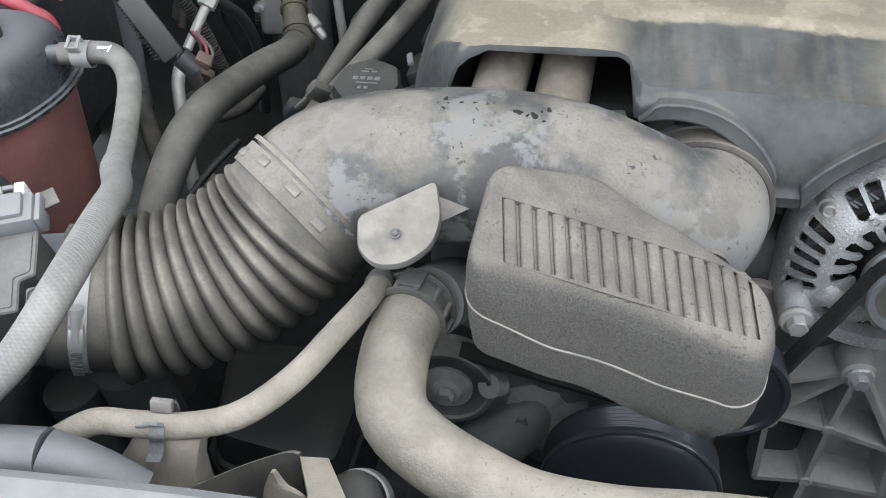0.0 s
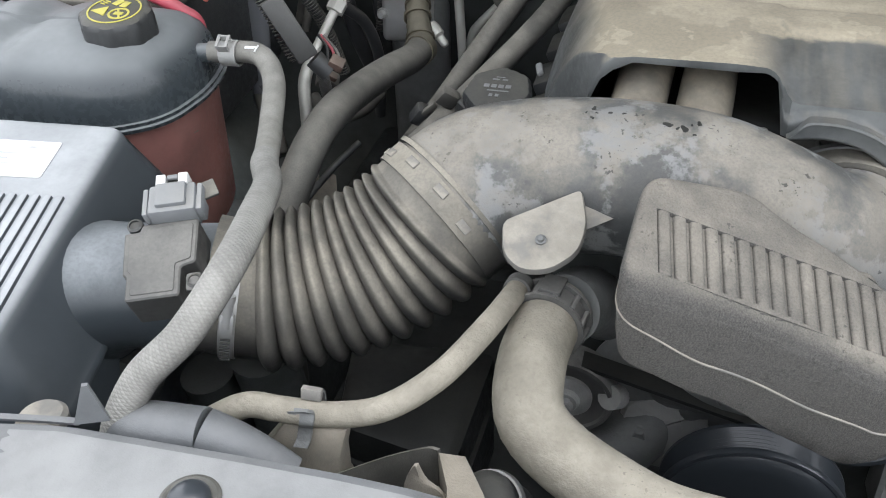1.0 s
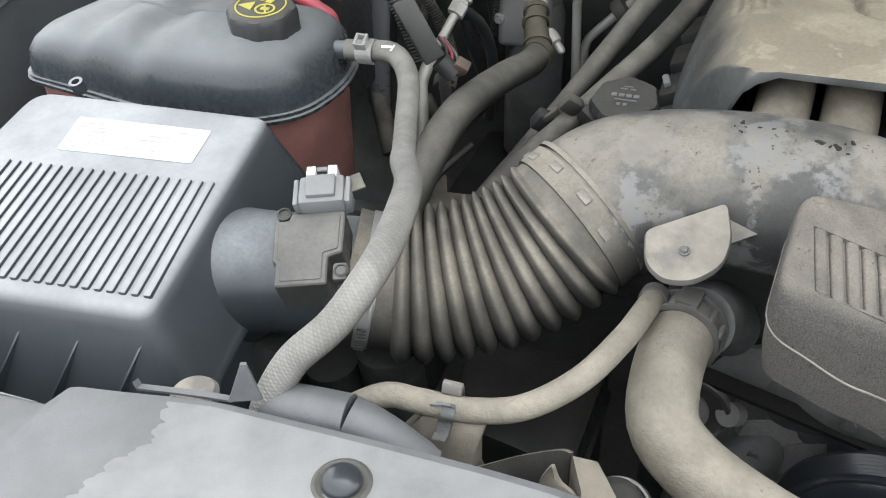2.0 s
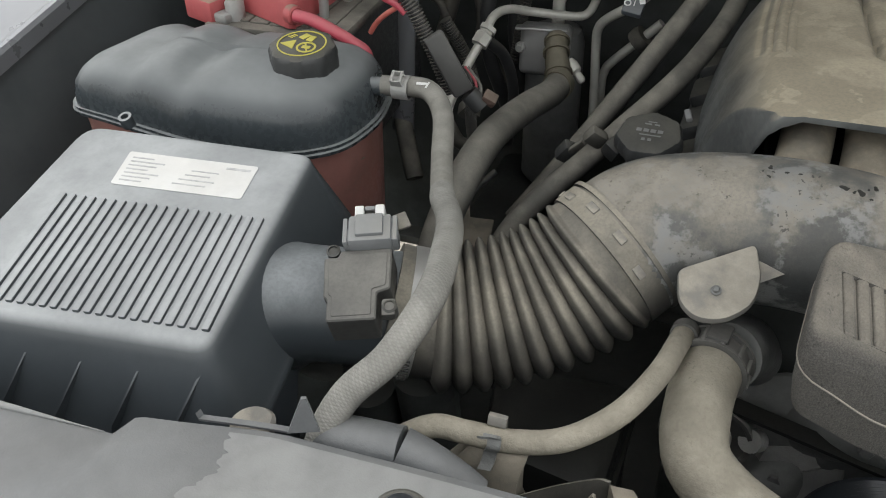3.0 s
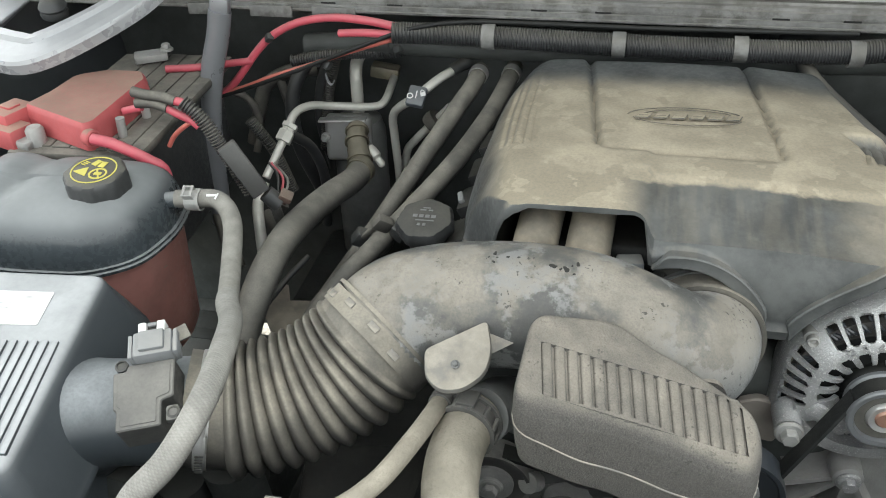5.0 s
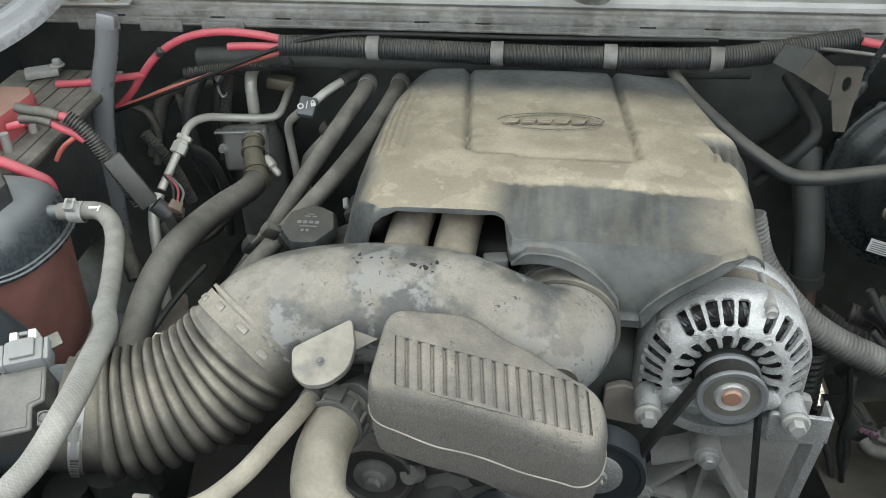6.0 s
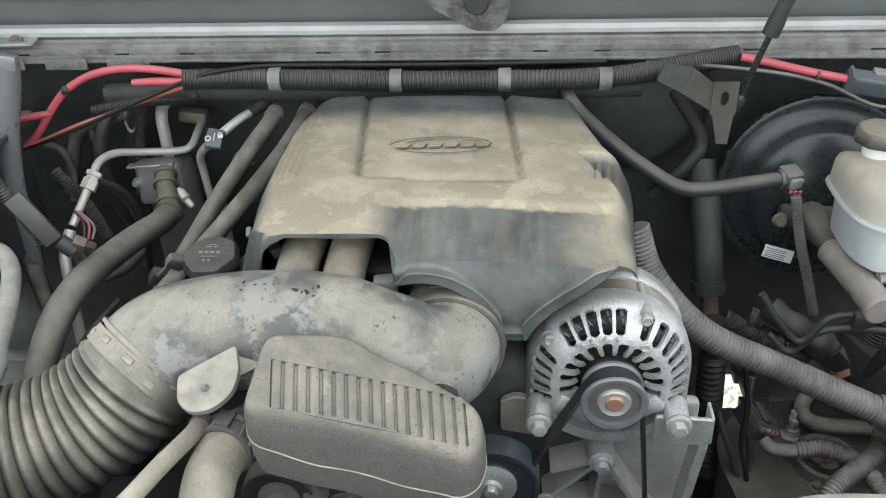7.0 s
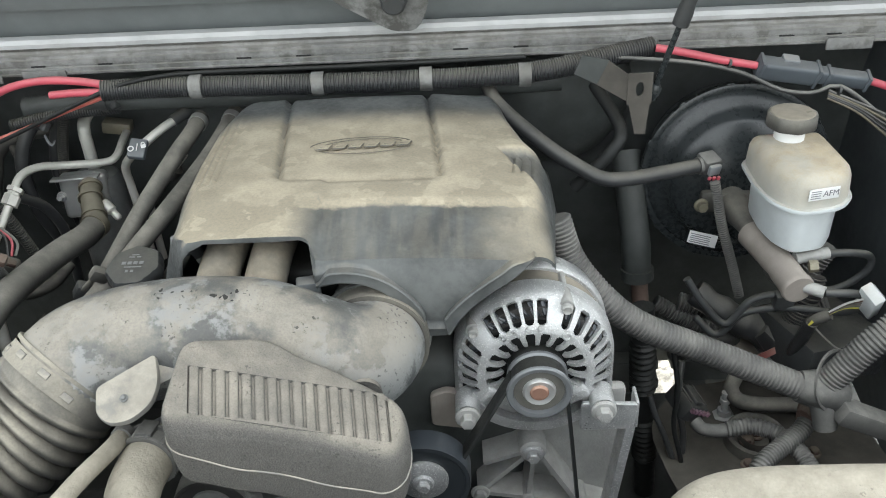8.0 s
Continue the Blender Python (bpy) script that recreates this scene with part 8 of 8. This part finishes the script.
part("cup", lathe([(0.0, 0.006), (0.016, 0.008), (0.030, 0.004), (0.036, 0.004), (0.040, 0.022), (0.044, 0.026), (0.048, 0.022), (0.050, 0.0)], (0.815, 0.828, 0.610), (0, -0.05, 1), 44), M["hose_grey"], wheel_house, "dusty round cup with a raised rim")
part("cup_rim", lathe([(0.022, 0.004), (0.025, 0.018), (0.028, 0.004)], (0.815, 0.828, 0.612), (0, -0.05, 1), 40), M["tower"], wheel_house)
for bx, by, bz in ((0.818, 0.836, 0.62), (0.800, 0.822, 0.62), (0.790, 0.778, 0.612), (0.90, 0.80, 0.612)):
    part("bolt", hexbolt((bx, by, bz), (0, -0.1, 1), 0.008, 0.010, 0.012), M["rust"], wheel_house)
part("stud", join(tube([(0.783, 0.893, 0.60), (0.780, 0.894, 0.662)], 0.0062, 12, 4), lathe([(0, 0), (0.019, 0), (0.019, 0.004), (0.012, 0.006), (0.0115, 0.017), (0, 0.017)], (0.782, 0.893, 0.609), (0, 0, 1), 6), lathe([(0, 0), (0.0085, 0), (0.0085, 0.008), (0, 0.009)], (0.781, 0.894, 0.640), (0, 0, 1), 14)), M["cast_dull"], wheel_house, "dusty stud with nut")
# plug and its ribbed lead over the tower
tplug = thing("wiring_plug", "black multi-way plug with purple seals over the tower", "connector", (0.70, 0.835, 0.66))
pm = basis(Vector((0.3, -0.9, -0.15)), Vector((0.5, 0.2, 0.85)), (0.699, 0.838, 0.692))
part("housing", box((0, 0, 0), (0.044, 0.034, 0.056), bev=0.006, m=pm), M["black"], tplug)
part("latch", box((-0.004, 0.019, 0.002), (0.016, 0.008, 0.040), bev=0.002, m=pm), M["black"], tplug)
for k in range(4):
    part("housing_rib", box((-0.018 + 0.012 * k, 0.0175, -0.004), (0.003, 0.003, 0.044), bev=0.0008, m=pm), M["loom_black"], tplug)
for k in range(5):
    part("seal", box((-0.018 + 0.009 * k, 0.010, 0.030), (0.006, 0.008, 0.007), bev=0.0015, m=pm), M["seal"], tplug, "purple wire seal")
part("lead", tube([(0.706, 0.806, 0.682), (0.716, 0.793, 0.678), (0.735, 0.784, 0.682), (0.752, 0.783, 0.685)], 0.0105, 16, 16), M["loom"], tplug)
part("ribbed_lead", corrugated([(0.748, 0.783, 0.685), (0.787, 0.783, 0.69), (0.824, 0.762, 0.69), (0.842, 0.727, 0.688), (0.853, 0.69, 0.68)], 0.0125, 0.0058, 0.0016, 16), M["loom"], tplug)
blead = thing("branch_lead", "grey ribbed branch lead under the taped junction", "wire loom", (0.81, 0.726, 0.67))
part("loom", corrugated([(0.868, 0.773, 0.715), (0.845, 0.752, 0.704), (0.811, 0.727, 0.700), (0.775, 0.698, 0.695), (0.75, 0.67, 0.67)], 0.0135, 0.0055, 0.0020, 16), M["loom"], blead)
part("collar", lathe([(0.008, -0.012), (0.020, -0.010), (0.022, 0.004), (0.014, 0.014), (0.006, 0.016)], (0.868, 0.774, 0.716), (0.7, 0.6, 0.3), 16, wobble=lambda a, h: 1 + 0.12 * math.sin(3 * a + 200 * h)), M["rust"], blead, "brown cracked rubber collar")
cable("tower_hose", [(0.822, 0.945, 0.69), (0.805, 0.925, 0.672), (0.792, 0.904, 0.660), (0.800, 0.880, 0.655), (0.838, 0.872, 0.652), (0.884, 0.872, 0.650), (0.93, 0.875, 0.64)], 0.0125, "hose_grey", "dusty black hose looped behind the stud", "hose", 16, 40)
cable("tower_hose", [(0.705, 0.945, 0.70), (0.718, 0.925, 0.735), (0.745, 0.930, 0.742), (0.78, 0.95, 0.728), (0.81, 0.98, 0.70)], 0.014, "loom_black", "black hose over the plug", "hose", 16, 30)
cable("control_rod", [(0.632, 0.81, 0.735), (0.641, 0.80, 0.705), (0.665, 0.80, 0.643), (0.695, 0.80, 0.545), (0.70, 0.80, 0.50)], 0.0048, "black", "thin black rod beside the rubber boot", "rod", 10, 24)
cable("hanging_wire", [(0.668, 0.835, 0.80), (0.676, 0.815, 0.74), (0.672, 0.800, 0.68), (0.688, 0.790, 0.61), (0.700, 0.80, 0.52)], 0.0042, "blackrubber", "thin black wire hanging beside the tower", "wire", 10, 30)
cable("hanging_wire", [(0.690, 0.860, 0.76), (0.684, 0.835, 0.70), (0.694, 0.815, 0.64), (0.690, 0.805, 0.56)], 0.0055, "loom_black", "short black sleeved wire beside the tower", "wire", 10, 30)
tclip = thing("wiring_clip", "black plastic wiring clip on the tower wall", "clip", (0.706, 0.84, 0.575))
part("clip_body", box((0.706, 0.835, 0.590), (0.030, 0.014, 0.022), (10, 30, 0), bev=0.003), M["black"], tclip)
part("clip_tab", box((0.700, 0.826, 0.604), (0.012, 0.008, 0.018), (0, -20, 10), bev=0.002), M["black"], tclip)
# taped bundle low under the booster
tb = thing("taped_bundle", "dark taped hose bundle with a rusty red clamp", "wire loom", (0.85, 0.95, 0.70))
part("trunk", tube([(0.735, 0.985, 0.805), (0.765, 0.97, 0.785), (0.801, 0.965, 0.762), (0.845, 0.955, 0.742), (0.868, 0.945, 0.73)], lambda t: 0.021 + 0.008 * t + 0.002 * math.sin(23 * t), 18, 30), M["loom_black"], tb)
part("knot", lathe([(0, -0.04), (0.022, -0.034), (0.034, -0.006), (0.030, 0.02), (0.02, 0.04), (0, 0.042)], (0.868, 0.94, 0.735), (0.6, -0.2, -0.5), 22, wobble=lambda a, h: 1 + 0.13 * math.sin(3 * a + 80 * h) + 0.05 * math.sin(7 * a)), M["loom_black"], tb)
part("ribbed_branch", corrugated([(0.865, 0.935, 0.752), (0.884, 0.932, 0.782), (0.897, 0.93, 0.824), (0.905, 0.94, 0.86)], 0.020, 0.006, 0.002, 18), M["loom_black"], tb)
part("clamp", band((0.858, 0.925, 0.722), (0.4, -0.6, -0.6), 0.024, 0.010, 0.003, 28), M["redclamp"], tb, "rusty red clamp band")
part("tail", tube([(0.878, 0.925, 0.72), (0.886, 0.905, 0.70), (0.895, 0.885, 0.675)], 0.012, 12, 8), M["loom_black"], tb)
for pts in ([(0.72, 1.02, 0.76), (0.80, 1.0, 0.745), (0.88, 0.97, 0.76), (0.94, 0.95, 0.80)], [(0.70, 1.1, 0.70), (0.78, 1.08, 0.66), (0.88, 1.05, 0.66), (1.0, 1.0, 0.68)], [(0.86, 0.98, 0.72), (0.88, 0.97, 0.78), (0.90, 0.96, 0.84), (0.93, 0.96, 0.90)]):
    hz = thing("lower_loom", "dusty dark loom low in the bay", "wire loom", pts[1], group="lower looms")
    part("loom", corrugated(pts, 0.016, 0.006, 0.002, 14), M["loom"], hz)
solo("abs_box", box((0.93, 0.93, 0.74), (0.16, 0.14, 0.07), (0, 8, 20), bev=0.006), M["black"], "dark metal module low by the fender", "module", (0.93, 0.93, 0.70))
solo("frame_plate", box((0.815, 0.965, 0.705), (0.07, 0.06, 0.005), (25, 20, 30), bev=0.001), M["tan_bracket"], "dusty tan metal plate below the booster", "plate", (0.815, 0.965, 0.69))

# ---- low in the front of the bay ----
fshroud = thing("fan_shroud", "black plastic box below the bellows", "plastic box", (-0.1, 0.48, 0.70))
part("box_body", slab(rounded([Vector((-0.165, 0.42)), Vector((-0.04, 0.40)), Vector((-0.035, 0.555)), Vector((-0.19, 0.54))], 0.02), [(0.004, 0.70), (0, 0.71), (0, 0.835), (0.003, 0.846), (0.010, 0.85)]), M["blackrubber"], fshroud)
part("box_flange", slab(rounded([Vector((-0.169, 0.416)), Vector((-0.036, 0.396)), Vector((-0.031, 0.559)), Vector((-0.194, 0.544))], 0.02), [(0, 0.800), (0, 0.806), (0.004, 0.808)]), M["blackrubber"], fshroud)
solo("frame_rail", box((-0.36, 0.62, 0.60), (0.10, 1.3, 0.16), bev=0.02), M["bay"], "dark chassis rail low in the bay", "chassis rail", (-0.36, 0.62, 0.52), kind="structure")
solo("frame_rail", box((0.72, 0.30, 0.52), (0.10, 0.7, 0.16), bev=0.02), M["bay"], "dark chassis rail low on the driver's side", "chassis rail", (0.72, 0.30, 0.44), kind="structure")
for pts, r in (([(-0.28, 0.41, 0.90), (-0.275, 0.42, 0.82), (-0.27, 0.44, 0.70)], 0.026), ([(-0.225, 0.42, 0.93), (-0.222, 0.43, 0.85), (-0.22, 0.45, 0.70)], 0.03), ([(-0.32, 0.38, 0.95), (-0.34, 0.36, 0.88), (-0.34, 0.36, 0.70)], 0.03)):
    solo("dark_duct", tube(pts, r, 18, 12), M["bay"], "dark plastic duct under the air meter", "duct", pts[2], group="dark ducts")
shb = thing("radiator_shroud", "dusty beige radiator fan shroud edge", "fan shroud", (-0.05, 0.29, 0.90))
part("shroud_edge", slab(rounded([Vector((-0.200, 0.258)), Vector((-0.080, 0.258)), Vector((-0.088, 0.276)), Vector((-0.16, 0.281))], 0.004), [(0, 0.92), (0, 0.970), (0.002, 0.974)]), M["tan_bracket"], shb)
# the wall's shade is painted: a darker grey than the tan ledge
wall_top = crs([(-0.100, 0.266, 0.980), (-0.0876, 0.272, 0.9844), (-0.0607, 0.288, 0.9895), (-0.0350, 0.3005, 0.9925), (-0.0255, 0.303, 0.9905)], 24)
part("shroud_wall", loft([[p, p + Vector((0.0014, 0.0026, -0.0004)), p + Vector((0.0014, 0.0026, -0.055)), p + Vector((0, -0.003, -0.055))] for p in wall_top]), M["hose_grey"], shb, "shroud front wall in darker grey for its shade")
ledge = [Vector(v) for v in ((-0.0250, 0.3025, 0.9903), (-0.0075, 0.3120, 0.9800), (0.0035, 0.2950, 0.9835), (0.0120, 0.2820, 0.9850), (0.0230, 0.2650, 0.9840), (-0.0090, 0.2640, 0.9840), (-0.0120, 0.2770, 0.9855))]
part("shroud_ledge", loft([[v + Vector((0, 0, -0.040)) for v in ledge], [v + Vector((0, 0, -0.002)) for v in ledge], [v.lerp(Vector((-0.004, 0.284, 0.986)), 0.05) for v in ledge]]), M["tan_bracket"], shb)
fin_out = crs([(-0.0420, 0.2700, 0.975), (-0.0400, 0.2730, 0.990), (-0.0345, 0.2745, 1.0035), (-0.0325, 0.2750, 1.0050)], 12)
fin_in = crs([(-0.0130, 0.2765, 0.975), (-0.0180, 0.2765, 0.9815), (-0.0265, 0.2765, 0.9890), (-0.0315, 0.2755, 1.0045)], 12)
part("shroud_web", loft([[a, a.lerp(b, 0.5) + Vector((0, -0.001, 0)), b, b + Vector((0, 0.003, 0)), a + Vector((0, 0.003, 0))] for a, b in zip(fin_out, fin_in)]), M["tan_bracket"], shb)
solo("side_hose", tube([(0.022, 0.33, 0.90), (0.012, 0.315, 0.93), (0.012, 0.295, 0.95), (0.03, 0.26, 0.955)], 0.022, 20, 16), M["black"], "short black coolant hose below the radiator hose", "coolant hose", (0.015, 0.31, 0.90))
solo("hose_clamp", band((0.0135, 0.307, 0.938), (-0.1, -0.5, 0.6), 0.0225, 0.012, 0.002, 30), M["cast_dull"], "spring clamp on the short black hose", "hose clamp", (0.0135, 0.307, 0.92))
# fittings beside the radiator cover
rb = thing("radiator_mount", "grey rounded radiator mount with a pale strap", "mount", (-0.2, 0.235, 1.03))
part("dome", tube([(-0.238, 0.2405, 1.0195), (-0.224, 0.2405, 1.0275), (-0.205, 0.2415, 1.0315), (-0.168, 0.2450, 1.0315)], lambda s: 0.0190 * math.sqrt(max(0.02, 1 - max(0.0, 1 - s / 0.40) ** 2.2)), 40, 40), M["shroud"], rb, sharp=60)
part("side_flange", tube([(-0.169, 0.2450, 1.0315), (-0.150, 0.2455, 1.0255), (-0.128, 0.2460, 1.0145), (-0.112, 0.2460, 1.0040)], lambda s: 0.0186 - 0.0035 * s, 36, 20), M["shroud"], rb)
hb = thing("hold_bracket", "bent grey metal bracket at the radiator cover", "bracket", (-0.255, 0.22, 1.05))
def strip(pts, w=Vector((0.001, 0.005, 0))):
    return loft([[Vector(p), Vector(p) + w, Vector(p) + w + Vector((0, 0, 0.0022)), Vector(p) + Vector((0, 0, 0.0022))] for p in pts])
part("foot", strip([(-0.3135, 0.2090, 1.0520), (-0.3120, 0.2092, 1.0465), (-0.2842, 0.2150, 1.0460), (-0.2606, 0.2195, 1.0455), (-0.2439, 0.2215, 1.0460), (-0.238, 0.2235, 1.052)]), M["shroud"], hb)
part("upright", loft([[Vector(p) for p in ((-0.243, 0.219, 1.0530), (-0.222, 0.228, 1.0530), (-0.229, 0.2275, 1.084), (-0.2325, 0.226, 1.084))], [Vector(p) + Vector((0.0012, -0.0026, 0)) for p in ((-0.243, 0.219, 1.0530), (-0.222, 0.228, 1.0530), (-0.229, 0.2275, 1.084), (-0.2325, 0.226, 1.084))]]), M["shroud"], hb)
solo("mount_cap", lathe([(0, 0), (0.017, 0), (0.017, 0.006), (0.014, 0.009), (0, 0.010)], (-0.2810, 0.2290, 1.0300), (0, 0.1, 1), 28), M["flap"], "pale round cap behind the radiator cover", "cap", (-0.279, 0.2235, 1.043))
floor_bits = [box((0.1, 0.42, 0.42), (2.3, 1.48, 0.02), bev=0.004)]
for ya, yb, gaps in ((1.16, 1.195, ((-0.645, -0.585), (0.735, 0.785), (0.845, 0.93))), (1.195, 1.255, ((-0.645, -0.515), (0.75, 0.80))), (1.255, 1.30, ((0.762, 0.79),))):
    edges = [-1.05] + [v for g in gaps for v in g] + [1.25]
    for xa, xb in zip(edges[::2], edges[1::2]):
        floor_bits.append(box(((xa + xb) / 2, (ya + yb) / 2, 0.42), (xb - xa, yb - ya, 0.02), bev=0.002))
solo("splash_floor", join(*floor_bits), M["bay"], "dark splash panel under the engine bay", "splash panel", (0.1, 0.55, 0.41), kind="structure")
solo("wall_front", box((0.2, 0.06, 0.72), (2.0, 0.03, 0.58), bev=0.004), M["bay"], "dark radiator core behind the front cover", "radiator", (0.2, 0.06, 0.43), kind="structure")

# pieces seen low behind the bellows
solo("liner_plate", loft([[Vector(p) for p in ((-0.372, 0.835, 0.80), (-0.36, 0.89, 0.812), (-0.345, 0.885, 0.81), (-0.335, 0.86, 0.80), (-0.300, 0.865, 0.80), (-0.290, 0.80, 0.79), (-0.34, 0.79, 0.79))], [Vector(p) - Vector((0, 0, 0.006)) for p in ((-0.372, 0.835, 0.80), (-0.36, 0.89, 0.812), (-0.345, 0.885, 0.81), (-0.335, 0.86, 0.80), (-0.300, 0.865, 0.80), (-0.290, 0.80, 0.79), (-0.34, 0.79, 0.79))]]), M["tan_bracket"], "tan dusty liner plate low behind the bellows", "liner plate", (-0.33, 0.84, 0.79))
cable("brake_wire", [(-0.31, 0.90, 0.86), (-0.335, 0.865, 0.84), (-0.355, 0.82, 0.82), (-0.37, 0.79, 0.80)], 0.005, "black", "black curved wire behind the bellows")
